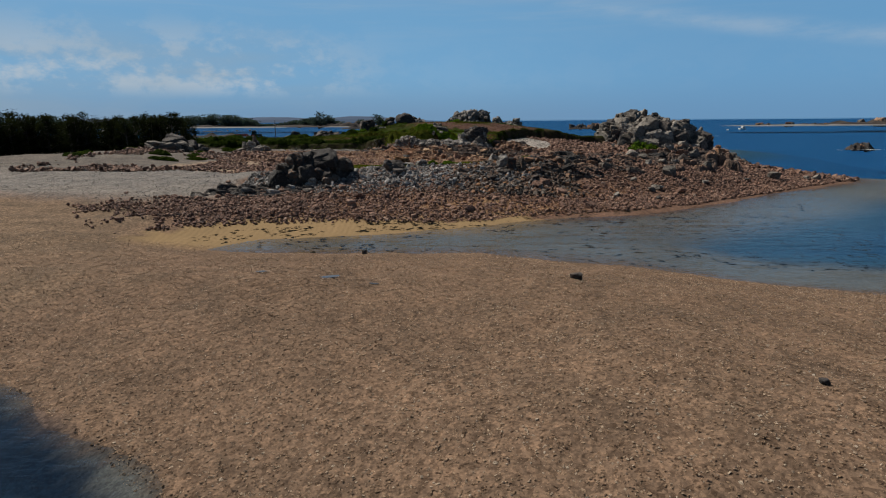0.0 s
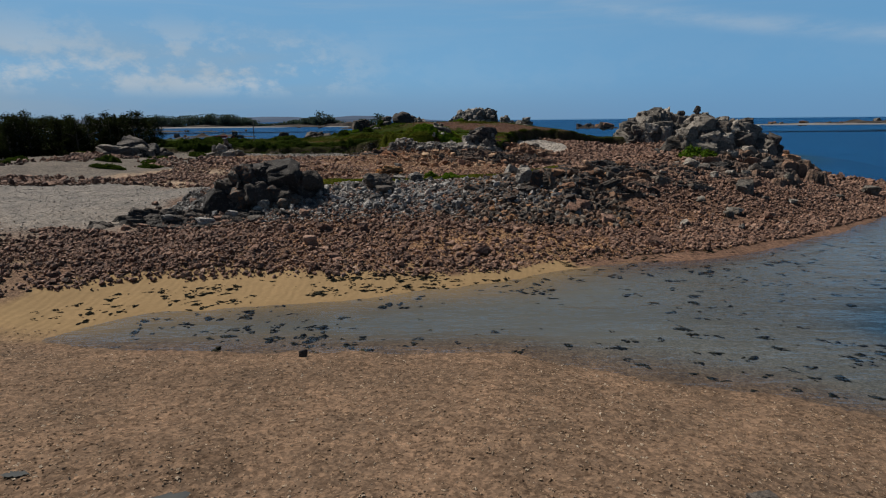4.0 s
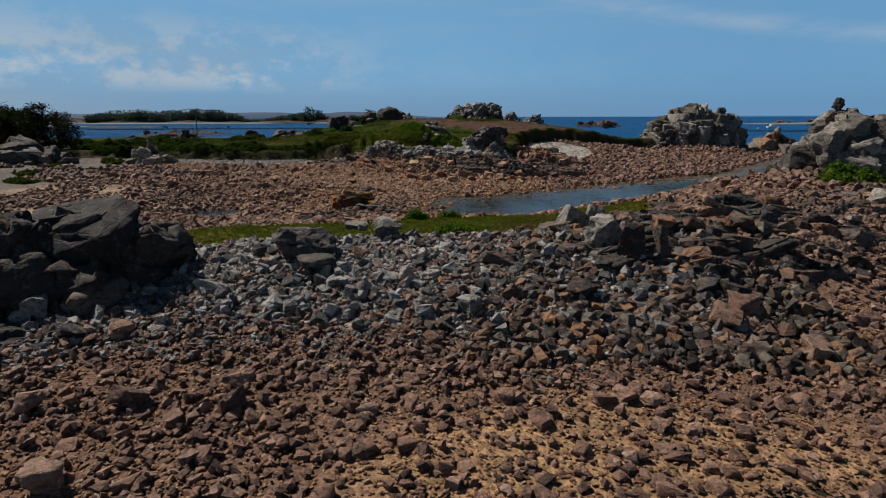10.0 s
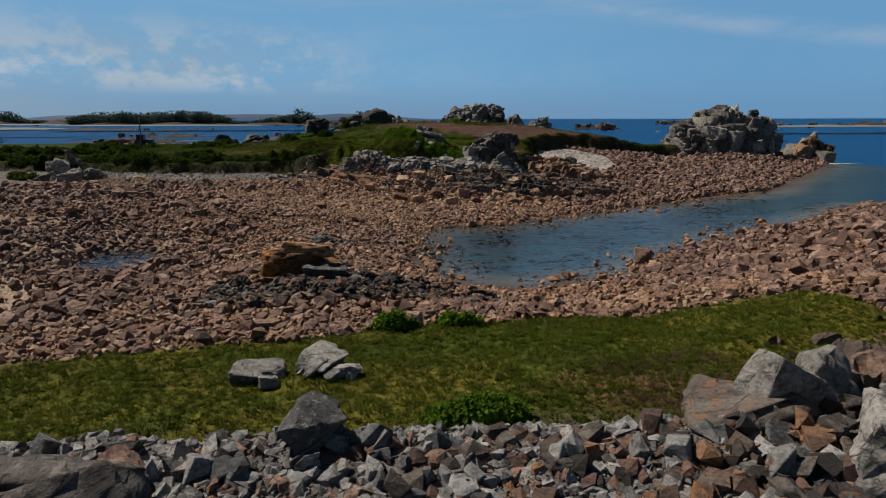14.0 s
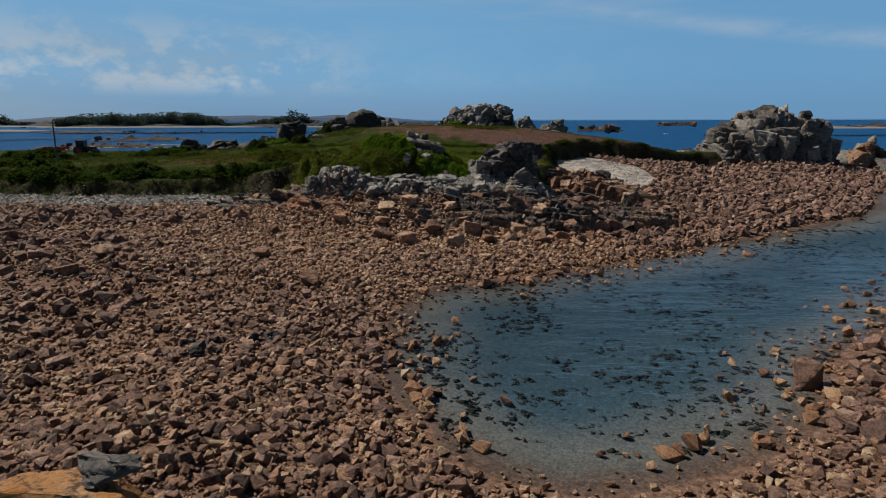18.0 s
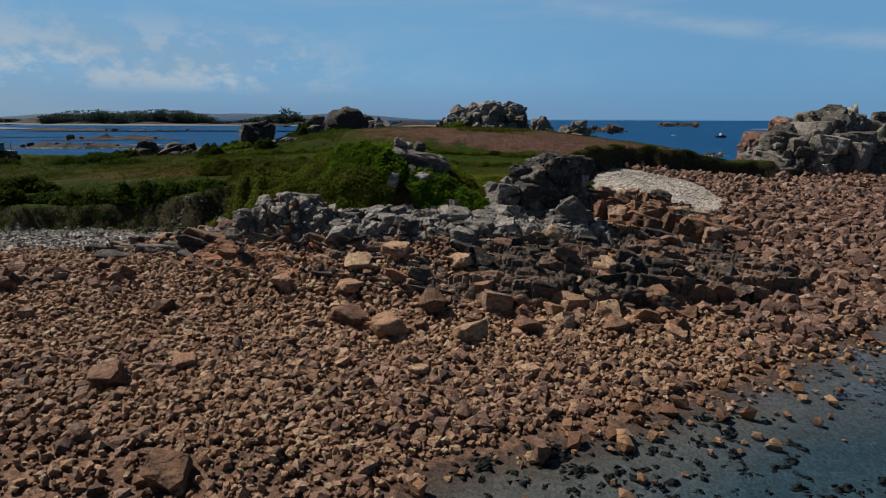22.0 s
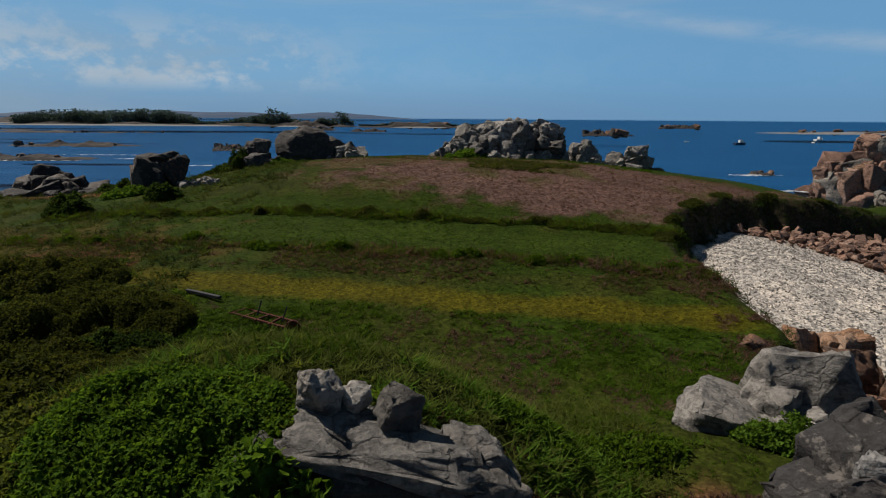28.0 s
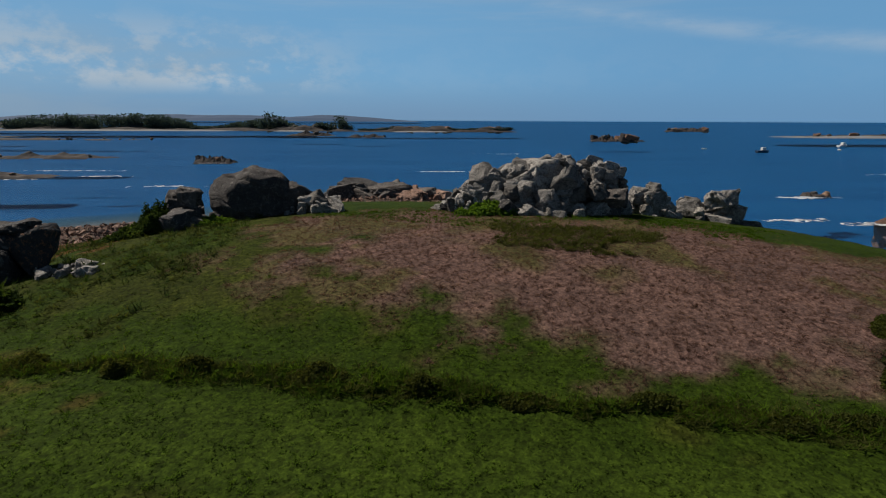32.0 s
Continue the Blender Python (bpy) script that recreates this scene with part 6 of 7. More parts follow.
bush("broad olive gorse mound in the meadow", -14.2, 161.3, 4.4, 3.2, 1.3, m_olive, 22000, 0.085, 71, "gorse")
bush("dark olive gorse above the strip of yellow grass", -19, 166.4, 4.2, 2.4, 1.1, m_olive, 12000, 0.1, 82, "gorse")
bush("low scrub at the foot of the gorse mound", -3.6, 154.6, 3.2, 1.4, 0.6, m_olive, 10000, 0.08, 83, "gorse")
bush("dark gorse hollow beside the mound", -11.2, 159.2, 2.2, 0.8, 0.7, m_gorse, 2600, 0.12, 84, "gorse")
bush("olive gorse on the slope behind the bluff", -13.5, 156.4, 3.8, 2.2, 1.0, m_olive, 14000, 0.085, 85, "gorse")
x, y, rng = sow(1700, 3, 17, 190, 199, lambda x, y, u: np.hypot((x - 9.5) / 5.5, (y - 194.5) / 3) + 0.7 * fbm(x, y, 0.4, 61) < 1, 61)
stuff("scrub", scatter("scrub", x, y, sizes(rng, len(x), 0.12, 0.36, 1.8), SCRUB, m_olive, rng, 0.05, 0.3), "dark green scrub on the slope under the crag", "plants")
x, y, rng = sow(2600, -8, 27, 196, 203, lambda x, y, u: fbm(x, y, 0.35, 62) + 0.12 * (y - 199) > -0.1, 62)
stuff("grass", scatter("grass", x, y, sizes(rng, len(x), 0.1, 0.26, 1.8), GRASS, m_front, rng, 0.05, 0.2), "green grass along the foot of the crag", "grass")
bush("green scrub at the foot of the crag", 4.8, 201.5, 2.4, 1.2, 0.8, m_leaf, 1200, 0.2, 73, "bramble")
bush("rounded dark bush beside the great boulder", -19.9, 202, 1.3, 1.2, 2.2, m_gorse, 2600, 0.12, 74, "gorse")
bush("low bush below the great boulder", -15.6, 202.0, 1.6, 0.9, 0.6, m_leaf, 1600, 0.11, 75, "bramble")
bush("bright green scrub beside the square stack", -27, 191.4, 2.2, 1.2, 0.8, m_leaf, 1000, 0.18, 76, "bramble")
bush("dark bush by the edge of the grass", 0.6, 79.7, 1.2, 0.5, 0.5, m_leaf, 500, 0.12, 77, "bramble")
bush("dark bush at the back of the grass", -1.6, 86.3, 0.8, 0.5, 0.55, m_leaf, 450, 0.11, 78, "bramble")
bush("small green bush at the back of the grass", 0.6, 86.5, 0.8, 0.5, 0.5, m_leaf, 450, 0.11, 79, "bramble")
bush("dark scrub in the hollow under the tor", 33, 95.5, 3, 1.6, 1.0, m_leaf, 1200, 0.2, 80, "bramble")
for i, (x, y, w) in enumerate([(4.4, 144.4, 1.8), (6.2, 146.8, 1.6), (3.4, 146.6, 1.6), (-9.5, 144.2, 2.2), (-1.2, 143.4, 1.5), (-7.6, 143.4, 1.4), (5.6, 143.6, 1.6), (1.8, 146.4, 1.2), (-0.6, 146.0, 0.9)]):
    bush("dry reddish turf and heather in low cushions", x, y, w, 0.9, 0.3, m_heath, 3000, 0.08, 300 + i, "heather", "heather of the knoll")
x, y, rng = sow(900, 8, 16, 154, 170, lambda x, y, u: (turf_d(x, y) > 0.2) & (turf_d(x, y) < 3.2) & (fbm(x, y, 0.4, 74) > 0.1), 74)
stuff("heath", scatter("heath", x, y, sizes(rng, len(x), 0.08, 0.22, 1.8), SCRUB, m_heath, rng, 0.05, 0.3), "dry russet plants above the cove", "plants")
x, y, rng = sow(3200, -1, 8.5, 142.6, 148, lambda x, y, u: (turf_d(x, y) > 0.2) & (u < 0.6 + fbm(x, y, 0.5, 63)), 63)
stuff("heath", scatter("heath", x, y, sizes(rng, len(x), 0.06, 0.18, 1.8), SCRUB, m_heath, rng, 0.05, 0.3), "dry russet heather on the knoll", "plants")
rng = np.random.RandomState(9)
for i in range(13):
    x = -58 + 3.5 * i + rng.normal(0, 0.5)
    bush("dense dark hedge bush behind the beach", x, 152.2 + rng.normal(0, 0.5), rng.uniform(2.2, 3.0), rng.uniform(1.0, 1.6), rng.uniform(0.6, 1.2), m_gorse, 2200, 0.18, 100 + i, "hedge_bush", "hedge behind the beach")
x, y, rng = sow(3600, -22, 15, 160, 175, lambda x, y, u: (turf_d(x, y) > 0.6) & (y + 0.2 * x > 165.6 + u) & (y + 0.21 * x < 169.8) & (fbm(x, y, 0.3, 72) + 0.5 * fbm(x, y, 0.9, 73) > -0.05), 72)
pick = rng.rand(len(x)) < 0.5
for sel, mat, label in ((pick, m_heath, "dry brown stalks below the lower field bank"), (~pick, m_olive, "olive scrub below the lower field bank")):
    stuff("scrub", scatter("scrub", x[sel], y[sel], sizes(rng, int(sel.sum()), 0.08, 0.24, 1.8), SCRUB, mat, rng, 0.05, 0.3), label, "plants")
bank_up = lambda x: 178.4 - 0.19 * x
bank_low = lambda x: 170.2 - 0.21 * x
for line, n, mats, label, seed in ((bank_up, 6500, (m_hedge, m_olive), "low green hedge on the upper field bank", 130), (bank_low, 6500, (m_heath, m_olive, m_hedge), "brownish scrub on the lower field bank", 160)):
    x, y, rng = sow(n, -30, 17, 164, 186, lambda x, y, u: np.abs(y - line(x) - 1.2 * fbm(x, y, 0.25, 70)) < 0.35 + 0.7 * u * u * (0.8 + 1.5 * fbm(x, y, 0.3, 71)), seed)
    pick = rng.randint(len(mats), size=len(x))
    for q, mat in enumerate(mats):
        sel = pick == q
        stuff("hedge", scatter("hedge", x[sel], y[sel], sizes(rng, int(sel.sum()), 0.1, 0.36, 2.2), SCRUB, mat, rng, 0.05, 0.35), label, "hedge")
    for i in range(12):
        x = -26 + 3.6 * i + rng.normal(0, 0.9)
        bush("small leafy bush on the old field bank", x, line(x) + rng.normal(0, 0.3), rng.uniform(0.5, 1.2), rng.uniform(0.35, 0.6), rng.uniform(0.25, 0.55), mats[-1], 700, 0.1, seed + i, "hedge_bush", "bushes of the field banks")
for i, (x, y) in enumerate([(17, 173.5), (19.5, 178), (22.5, 182.5), (27, 186.6), (32, 188), (38, 188.8), (44, 191.5)]):
    bush("dark scrub hanging over the edge of the cove", x - 1.0, y + 1.0, 1.8, 0.7, 0.25, m_olive, 1600, 0.1, 190 + i, "gorse", "scrub round the cove", turn=40)
for i in range(34):
    x, y = rng.uniform(-75, -20), rng.uniform(154, 204)
    if x > -48 and 160 < y < 184:
        x -= 30
    bush("dark gorse clump on the rough pasture", x, y, rng.uniform(1.5, 4), rng.uniform(1, 2), rng.uniform(0.5, 1.3), m_gorse, 2000, 0.2, 210 + i, "gorse", "gorse of the rough pasture")
for i in range(12):
    x, y = rng.uniform(-80, -48), rng.uniform(112, 142)
    bush("grey-green dune scrub in front of the wood", x, y, rng.uniform(1.2, 3), rng.uniform(0.8, 1.6), rng.uniform(0.4, 0.9), m_gorse, 1300, 0.2, 250 + i, "gorse", "dune scrub")

for n, seed, mat, lo, hi, label in ((9000, 68, m_olive, 0.12, 0.38, "olive scrub over the rough pasture"), (4500, 69, m_gorse, 0.15, 0.5, "dark low gorse over the rough pasture")):
    x, y, rng = sow(n, -62, -12, 152, 204, lambda x, y, u: (turf_d(x, y) > 0.5) & (fbm(x, y, 0.14, seed) + 0.5 * fbm(x, y, 0.6, seed + 9) > 0.0) & (x + 0.4 * (y - 152) < 2 + 10 * u), seed)
    stuff("scrub", scatter("scrub", x, y, sizes(rng, len(x), lo, hi, 2.0), SCRUB, mat, rng, 0.05, 0.3), label, "plants")

# ---- islands and reefs in the distance ----
k = Mat("island_rock", 0.9, 0.2)
m_isle = k.done(k.ramp(k.noise(0.12, 6, 0.7), [(0.3, (0.024, 0.021, 0.02)), (0.5, (0.045, 0.037, 0.033)), (0.7, (0.08, 0.065, 0.055))]))
# distance haze is mixed into these leaf tones as a pale blue
m_woods = leaf_mat("far_woods_hazed", [(0, (0.03, 0.05, 0.058)), (0.6, (0.045, 0.07, 0.078)), (1, (0.06, 0.085, 0.088))])
k = Mat("pale_sand", 0.9, 0.2)
m_sand = k.done(k.ramp(k.noise(0.2, 4), [(0.3, (0.15, 0.15, 0.148)), (0.7, (0.24, 0.235, 0.225))]))
# blue air haze painted straight into the hills' base colour
m_hill = plain("far_hill_hazed", (0.02, 0.055, 0.12), 0.95)


def ridge(name, length, depth, h, seed, mat, power=0.7, ragged=0.8, nx_=60):
    """A low island body: an uneven ridge, its foot below the sea."""
    u, v = np.meshgrid(np.linspace(-1, 1, nx_), np.linspace(-1, 1, 9))
    x, y = u * length / 2, v * depth / 2
    edge = np.clip(1 - np.abs(u) ** 3, 0, 1) * np.clip(1 - v * v, 0, 1) ** power
    r = 1 + ragged * fbm(x + seed * 51.7, y, 9.0 / length, seed, 5) * 2
    z = h * edge * np.clip(r, 0.08, 3) - 0.4
    i_ = np.arange(u.size).reshape(u.shape)
    q = np.stack([i_[:-1, :-1], i_[:-1, 1:], i_[1:, 1:], i_[1:, :-1]], -1).reshape(-1, 4)
    q = q[z.ravel()[q].max(1) > 0.0]
    return mesh_arrays(name, np.stack([x.ravel(), y.ravel(), z.ravel()], 1), q, mat, False)


def isle(name, label, cx, cy, length, depth, h, seed, turn=0, woods=0.0, sand=0.0, rocks=0, category="island", ragged=0.8, soil=None):
    rng = np.random.RandomState(seed)
    th = holder(name, cx, cy, 0)
    th.rotation_euler = (0, 0, radians(turn))
    b = new("shore", ridge("shore", length, depth, h, seed, soil or m_isle, ragged=ragged))
    b.parent = th
    if sand:
        s_ = new("beach", ridge("beach", length * sand, depth * 1.3, max(1.6, h * 0.3), seed + 1, m_sand, 1.0, 0.2))
        s_.parent = th
        s_.location = (-length * 0.1, -depth * 0.15, 0)
    if woods:
        n = int(length * 70)
        cl = int(length * 0.55)
        cxs, cw = rng.uniform(-0.45, 0.45, cl) * length, rng.uniform(0.5, 1.0, cl)
        cw *= np.clip(0.75 + 1.6 * fbm(cxs, cxs * 0, 6.0 / length, seed, 3), 0.2, 1.25)
        wh = rng.randint(cl, size=n)
        p = np.stack([cxs[wh] + rng.normal(0, 2.6, n), rng.uniform(-0.25, 0.25, n) * depth, h * 0.4 + woods * cw[wh] * rng.rand(n) ** 0.8], 1)
        w_ = new("wood", leaf_mesh("wood", p, rng.uniform(1.2, 2.6, n), m_woods, rng, 0.8))
        w_.parent = th
    for i in range(rocks):
        s = h * rng.uniform(0.5, 1.1)
        r_ = rock_at("rock", CRAGS[rng.randint(len(CRAGS))], m_dark if rng.rand() < 0.5 else m_rust, 0, 0, 0, s * 1.2, s, s, rng.uniform(0, 360), rng.normal(0, 10, 2))
        r_.parent = th
        r_.location = (rng.uniform(-0.42, 0.42) * length, rng.uniform(-0.2, 0.2) * depth, h * 0.45)
    return tagged(th, label, category)


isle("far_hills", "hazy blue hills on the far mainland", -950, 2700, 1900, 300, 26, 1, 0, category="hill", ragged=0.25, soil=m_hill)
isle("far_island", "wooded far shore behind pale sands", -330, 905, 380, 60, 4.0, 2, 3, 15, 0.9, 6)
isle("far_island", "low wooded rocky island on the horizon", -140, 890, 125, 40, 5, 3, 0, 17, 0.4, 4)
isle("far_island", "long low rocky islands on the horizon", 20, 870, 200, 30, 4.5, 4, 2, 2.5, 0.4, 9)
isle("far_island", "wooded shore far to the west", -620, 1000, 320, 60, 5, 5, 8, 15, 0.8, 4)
isle("reef", "dark tidal reef with rock spikes", -255, 588, 150, 14, 1.0, 6, 0, 0, 0.0, 12, "reef")
isle("sandbank", "pale sandbank off the western shore", -420, 640, 240, 20, 0.7, 7, 6, 0, 0.9, 4, "sandbank")
isle("reef", "small reef awash in the bay", -100, 700, 46, 10, 2.4, 8, 0, 0, 0, 4, "reef")
isle("reef", "low dark reef beside the bay", -45, 662, 36, 9, 1.8, 9, 0, 0, 0, 3, "reef")
isle("islet", "single dark rock standing in the sea", -75, 376, 16, 7, 1.8, 10, 0, 0, 0, 3, "rock")
isle("reef", "dark reef edged with surf", -128, 322, 60, 9, 1.2, 11, 4, 0, 0, 9, "reef")
isle("reef", "dark rocks lying off the western beach", -150, 400, 60, 10, 1.4, 12, 0, 0, 0, 7, "reef")
isle("islet", "low rocky islet with a pale house-sized rock", 146, 592, 42, 12, 3.6, 13, 0, 0, 0, 8, "islet")
isle("islet", "low rocky islet on the horizon", 352, 925, 60, 14, 4.2, 14, 0, 0, 0, 6, "islet")
isle("far_island", "low island with a long white beach", 460, 706, 230, 40, 3.0, 15, 0, 0, 1.0, 10)
isle("far_island", "rocky end of the low eastern island", 590, 740, 160, 40, 6.0, 16, 0, 0, 0.3, 12)
isle("islet", "dark rock standing off the spit", 133, 187, 9, 5, 1.5, 17, 0, 0, 0, 4, "rock")
isle("islet", "small reef with surf off the heath", 86, 282, 8, 4, 0.7, 18, 0, 0, 0, 2, "reef")

# ---- surf ----
k = Mat("sea_foam", 0.7, 0.3)
m_foam = k.done(k.ramp(k.noise(2.5, 4), [(0.35, (0.4, 0.43, 0.45)), (0.65, (0.7, 0.72, 0.74))]))
rng = np.random.RandomState(77)
fx, fy, fs = [], [], []
for cx, cy, rx, ry, n in ((8, 339, 9, 1.0, 60), (82, 279, 6, 1.2, 60), (74, 247, 6, 1.5, 60), (-88, 324, 6, 0.8, 40), (-106, 341, 12, 0.8, 50), (61, 251, 6, 1, 40), (-128, 315, 26, 1.0, 70), (-75, 372, 8, 0.8, 30), (90, 215, 2.5, 3, 40),
                          (62, 95, 6, 1, 26), (133, 184, 5, 1, 24), (92, 200, 3, 3, 30), (-60, 300, 8, 1, 24), (150, 330, 14, 1, 30), (40, 430, 14, 1, 24)):
    fx.append(cx + rng.normal(0, 0.5, n) * rx)
    fy.append(cy + rng.normal(0, 0.5, n) * ry)
    fs.append(rng.uniform(0.25, 1.0, n))
fx, fy, fs = np.concatenate(fx), np.concatenate(fy), np.concatenate(fs)
FLAKES = [(v * np.array((1.6, 0.8, 0.1)), f) for v, f in [hull(500 + s, 9, 0.3) for s in range(5)]]
stuff("surf", scatter("surf", fx, fy, fs, FLAKES, m_foam, rng, 0.5, 0.02, True, np.full(len(fx), 0.02)), "white surf breaking on rocks", "surf")

# ---- puddles left on the bar ----
def puddle(x, y, r, seed):
    rng = np.random.RandomState(seed)
    n = 26
    a = np.linspace(0, 6.283, n, endpoint=False)
    rr = r * (1 + 0.3 * np.sin(2 * a + seed) + 0.18 * rng.normal(size=n))
    px, py = x + rr * 1.25 * np.cos(a), y + rr * 0.8 * np.sin(a)
    z = ground_at(x, y) + 0.05
    v = [(x, y, z)] + [(px[i], py[i], z) for i in range(n)]
    f = [(0, 1 + i, 1 + (i + 1) % n) for i in range(n)]
    return tagged(new("puddle", mesh_arrays("puddle", v, f, m_puddle)), "shallow puddle reflecting the sky among the pebbles", "puddle", "puddles on the pebble bar")


k = Mat("puddle_water", 0.06, 1.0)
m_puddle = k.done(k.ramp(k.noise(1.5, 3), [(0.3, (0.07, 0.075, 0.075)), (0.7, (0.11, 0.11, 0.1))]), k.bump(k.noise(5, 3), 0.01, 0.3))
for i, (x, y, r) in enumerate(((-6.6, 32, 0.36), (-10.8, 33, 0.2), (-3.9, 31, 0.18))):
    puddle(x, y, r, i)

# ---- made things ----
m_navy = plain("navy_paint", (0.02, 0.03, 0.06), 0.4)
m_cream = plain("white_paint", (0.75, 0.74, 0.7), 0.45)
m_tyre = plain("black_rubber", (0.02, 0.02, 0.02), 0.85)
m_cab = plain("dark_green_paint", (0.02, 0.035, 0.02), 0.5)
m_redp = plain("faded_red_paint", (0.35, 0.04, 0.03), 0.6)
m_steel = plain("grey_steel", (0.25, 0.25, 0.25), 0.5, 0.6)
k = Mat("rusty_iron", 0.9, 0.2)
m_iron = k.done(k.ramp(k.noise(5, 6, 0.7), [(0.3, (0.04, 0.012, 0.008)), (0.6, (0.11, 0.03, 0.016)), (0.8, (0.16, 0.055, 0.03))]), k.bump(k.noise(30, 3), 0.01))
k = Mat("cab_glass", 0.05, 0.5)
k.b.inputs["Transmission Weight"].default_value = 0.6
m_glass = k.done((0.08, 0.1, 0.11))
m_pole = plain("weathered_pole", (0.12, 0.1, 0.085), 0.8)


def part(name, bm, mat, parent, label="", at=None, smooth=False):
    """One mesh object under a thing or a part."""
    for f in bm.faces:
        f.smooth = smooth
    me = bpy.data.meshes.new(name)
    bm.to_mesh(me)
    bm.free()
    me.materials.append(mat)
    ob = new(name, me)
    ob.parent = parent
    if at is not None:
        ob.matrix_basis = at
    if label:
        ob["label"] = label
    return ob


def box(sx_, sy_, sz_, bevel=0.03, m=None):
    bm = bmesh.new()
    bmesh.ops.create_cube(bm, size=1, matrix=Matrix.Diagonal((sx_, sy_, sz_, 1)))
    if bevel:
        bmesh.ops.bevel(bm, geom=bm.edges[:], offset=bevel, segments=2, affect="EDGES", profile=0.5)
    if m is not None:
        bmesh.ops.transform(bm, matrix=m, verts=bm.verts)
    return bm


def tube(r1, r2, length, seg=14, m=None):
    bm = bmesh.new()
    bmesh.ops.create_cone(bm, cap_ends=True, segments=seg, radius1=r1, radius2=r2, depth=length)
    if m is not None:
        bmesh.ops.transform(bm, matrix=m, verts=bm.verts)
    return bm


def boat(label, x, y, turn, L, mat, cabin=True):
    th = holder("boat", x, y, 0.05)
    th.rotation_euler = (0, 0, radians(turn))
    bm = bmesh.new()
    rows = []
    for i in range(9):
        u = -1 + 2 * i / 8
        half = 0.19 * L * (1 - max(0.0, u) ** 2.2) * (0.92 if i == 0 else 1)
        top = 0.13 * L * (1 + 0.35 * max(0.0, u) ** 2)
        rows.append([bm.verts.new((u * L / 2, sgn * half * k_, z)) for sgn, k_, z in ((-1, 1, top), (-1, 0.75, 0.0), (0, 0, -0.06 * L), (1, 0.75, 0.0), (1, 1, top))])
    for a, b in zip(rows, rows[1:]):
        for j in range(4):
            bm.faces.new((a[j], a[j + 1], b[j + 1], b[j]))
        bm.faces.new((a[0], b[0], b[4], a[4]))
    bm.faces.new(rows[0])
    bmesh.ops.recalc_face_normals(bm, faces=bm.faces)
    part("hull", bm, mat, th)
    if cabin:
        part("cabin", box(0.3 * L, 0.24 * L, 0.2 * L, 0.02 * L), m_cream, th, "white cabin", pose(0.05 * L, 0, 0.24 * L))
        part("windscreen", box(0.02, 0.2 * L, 0.08 * L, 0), m_glass, th, "", pose(0.21 * L, 0, 0.27 * L))
        part("mast", tube(0.03, 0.02, 0.35 * L, 8), m_steel, th, "", pose(-0.02 * L, 0, 0.48 * L))
    return tagged(th, label, "boat", "moored boats")


boat("small dark fishing boat with a white cabin at anchor", 172, 447, 10, 7, m_navy)
boat("small white boat lying at a mooring", 224, 464, 60, 4.5, m_cream, False)
boat("tiny white dinghy lying at a mooring", 157, 478, 120, 3.0, m_cream, False)
boat("white motor boat off the island", 258, 508, 20, 7.5, m_cream)


def wheel(parent, r, w, x, y):
    a = pose(x, y, r, 90, 0, 0)
    t = part("tyre", tube(r, r, w, 20), m_tyre, parent, "", a)
    part("rim", tube(r * 0.55, r * 0.55, w + 0.03, 14), m_redp, t, "red rim")


def tractor(x, y, turn):
    z = ground_at(x, y)
    th = holder("tractor", x, y, z)
    th.rotation_euler = (0, 0, radians(turn))
    part("bonnet", box(1.7, 0.8, 0.75, 0.08), m_cab, th, "", pose(1.0, 0, 1.15))
    part("cab", box(1.4, 1.4, 1.35, 0.08), m_glass, th, "dark glazed cab", pose(-0.6, 0, 1.85))
    part("roof", box(1.6, 1.55, 0.14, 0.05), m_cab, th, "", pose(-0.6, 0, 2.6))
    part("mudguard", box(1.3, 0.45, 0.25, 0.08), m_cab, th, "", pose(-0.7, 0.85, 1.5))
    part("mudguard", box(1.3, 0.45, 0.25, 0.08), m_cab, th, "", pose(-0.7, -0.85, 1.5))
    part("exhaust", tube(0.05, 0.05, 1.2, 8), m_steel, th, "", pose(1.1, 0.3, 2.0))
    for xx, yy, r, w in ((-0.8, 0.85, 0.85, 0.42), (-0.8, -0.85, 0.85, 0.42), (1.5, 0.7, 0.5, 0.3), (1.5, -0.7, 0.5, 0.3)):
        wheel(th, r, w, xx, yy)
    return tagged(th, "dark tractor parked on the track with its trailer", "tractor")


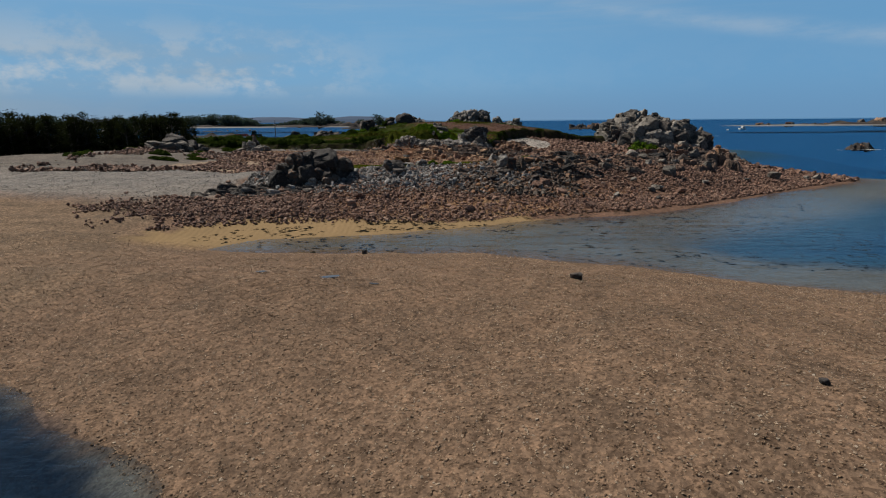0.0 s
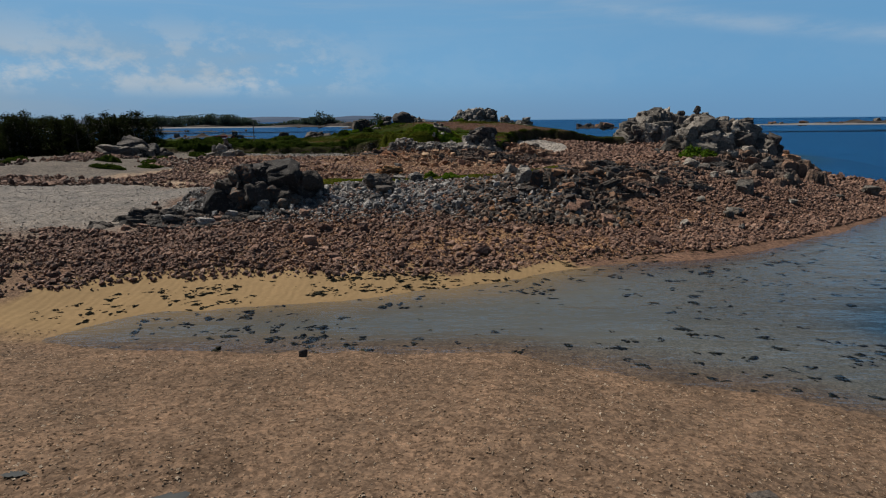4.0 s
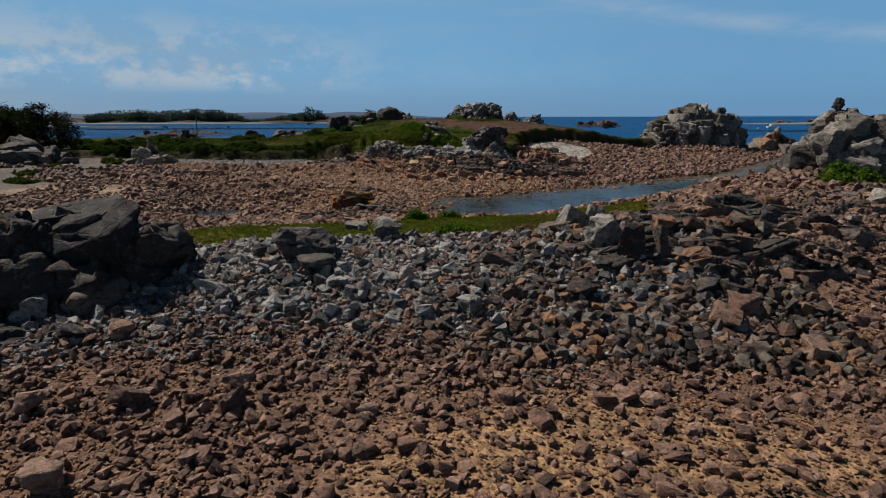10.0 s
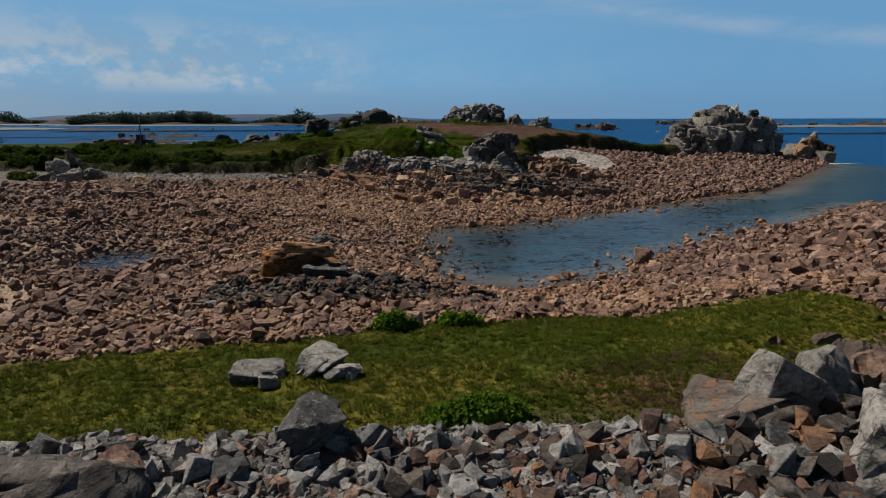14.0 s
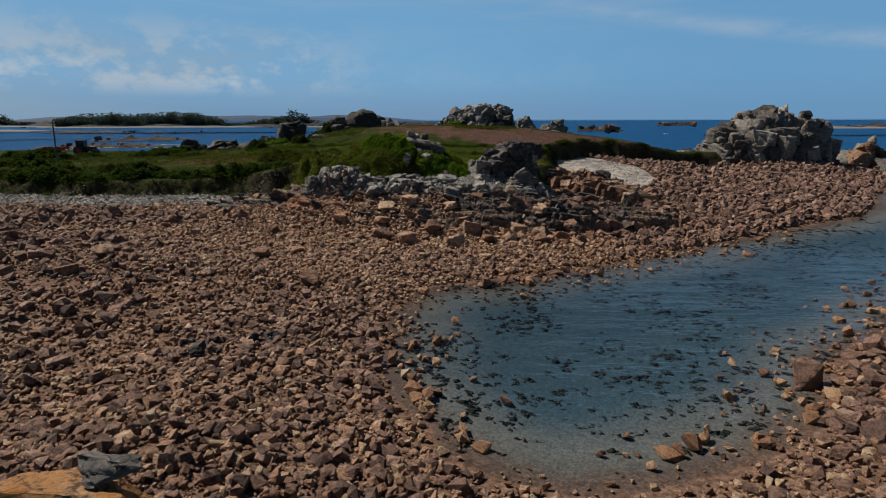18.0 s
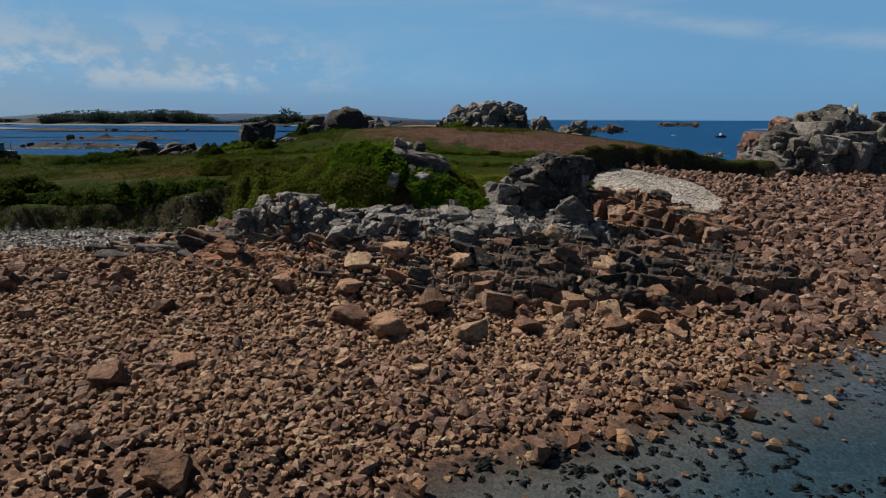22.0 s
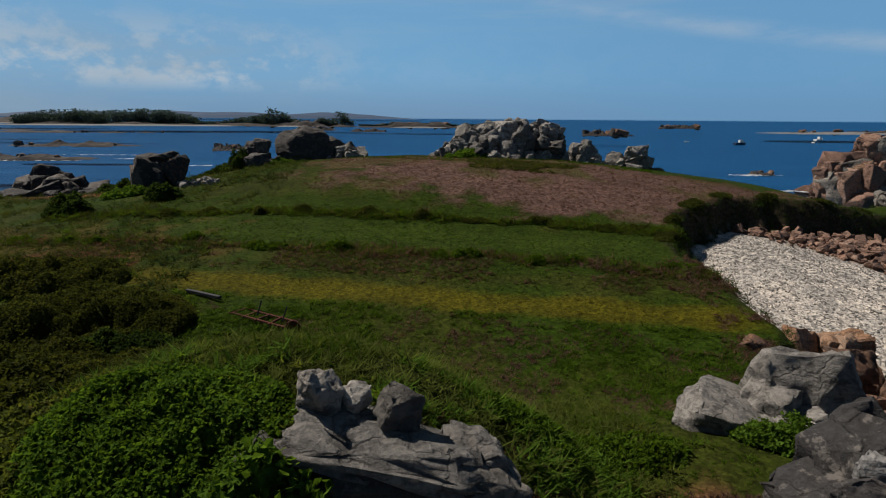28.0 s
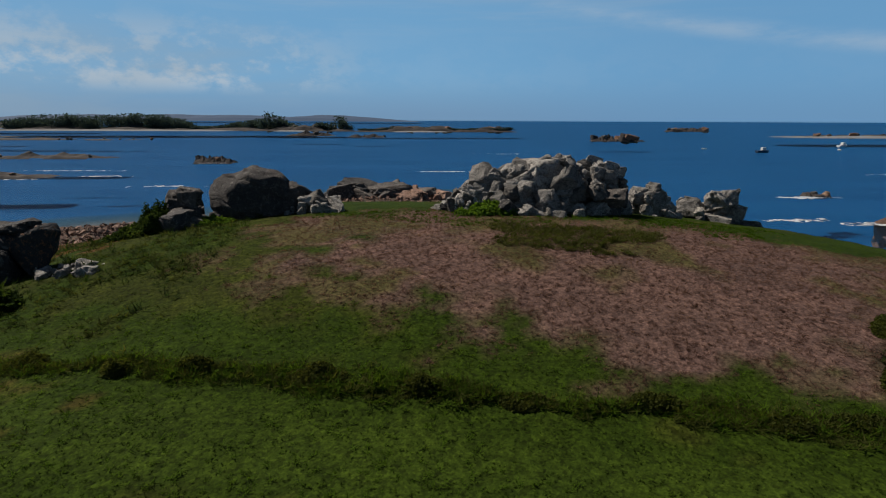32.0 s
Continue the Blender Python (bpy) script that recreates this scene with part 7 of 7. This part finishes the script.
def trailer(x, y, turn):
    z = ground_at(x, y)
    th = holder("trailer", x, y, z)
    th.rotation_euler = (0, 0, radians(turn))
    part("bed", box(3.6, 1.9, 0.15, 0.03), m_redp, th, "", pose(0, 0, 0.95))
    for yy in (-0.92, 0.92):
        part("side", box(3.6, 0.07, 0.5, 0.02), m_redp, th, "", pose(0, yy, 1.28))
    part("tailboard", box(0.07, 1.9, 0.5, 0.02), m_redp, th, "", pose(-1.78, 0, 1.28))
    part("drawbar", box(1.6, 0.1, 0.1, 0.02), m_iron, th, "", pose(2.5, 0, 0.75))
    for xx in (-0.9, 0.0):
        for yy in (-0.95, 0.95):
            wheel(th, 0.42, 0.24, xx, yy)
    return tagged(th, "red farm trailer hitched behind the tractor", "trailer")


tractor(-61.6, 194, 8)
trailer(-66.4, 193.4, 8)


def mast(x, y, top):
    z = ground_at(x, y)
    th = holder("pole", x, y, z)
    th.rotation_euler = (0, radians(1.5), 0)
    part("shaft", tube(0.12, 0.07, top - z, 10), m_pole, th, "", pose(0, 0, (top - z) / 2 - 0.1))
    part("cap", tube(0.1, 0.04, 0.15, 10), m_steel, th, "", pose(0, 0, top - z - 0.1))
    return tagged(th, "tall slender weathered pole behind the hedge", "pole")


mast(-45.8, 160.5, 10.6)


def harrow(x, y, turn):
    z = ground_at(x, y)
    th = holder("harrow", x, y, z - 0.28)
    th.rotation_euler = (0, 0, radians(turn))
    for yy in (-0.35, 0.35):
        part("beam", box(3.4, 0.08, 0.08, 0.012), m_iron, th, "", pose(0, yy, 0.42))
    for i in range(5):
        part("crossbar", box(0.08, 0.9, 0.08, 0.01), m_iron, th, "", pose(-1.5 + 0.75 * i, 0, 0.42, 4 * (i % 2), 0, 6 * i - 12))
    for i in range(14):
        part("tine", tube(0.02, 0.035, 0.42, 6), m_iron, th, "", pose(-1.6 + 0.24 * i, 0.35 if i % 2 else -0.35, 0.2))
    for xx, tip in ((-0.2, 24), (1.3, 24)):
        part("lever", box(0.05, 0.05, 0.8, 0.01), m_tyre, th, "black iron lever", pose(xx, 0, 0.8, 0, tip, 0))
    part("wheel", tube(0.32, 0.32, 0.08, 16), m_iron, th, "", pose(1.75, 0, 0.3, 90, 0, 30))
    return tagged(th, "rusty iron harrow abandoned in the meadow grass", "harrow")


harrow(-7.0, 161.7, -34)
th = holder("timber", -10.3, 164.0, ground_at(-10.3, 164.0))
th.rotation_euler = (0, 0, radians(-31))
part("beam", box(2.2, 0.16, 0.15, 0.02), m_tyre, th, "", pose(0, 0, 0.16))
part("plank", box(1.4, 0.12, 0.05, 0.01), m_tyre, th, "", pose(0.2, 0.2, 0.08))
tagged(th, "charred black timber lying in the meadow", "timber")
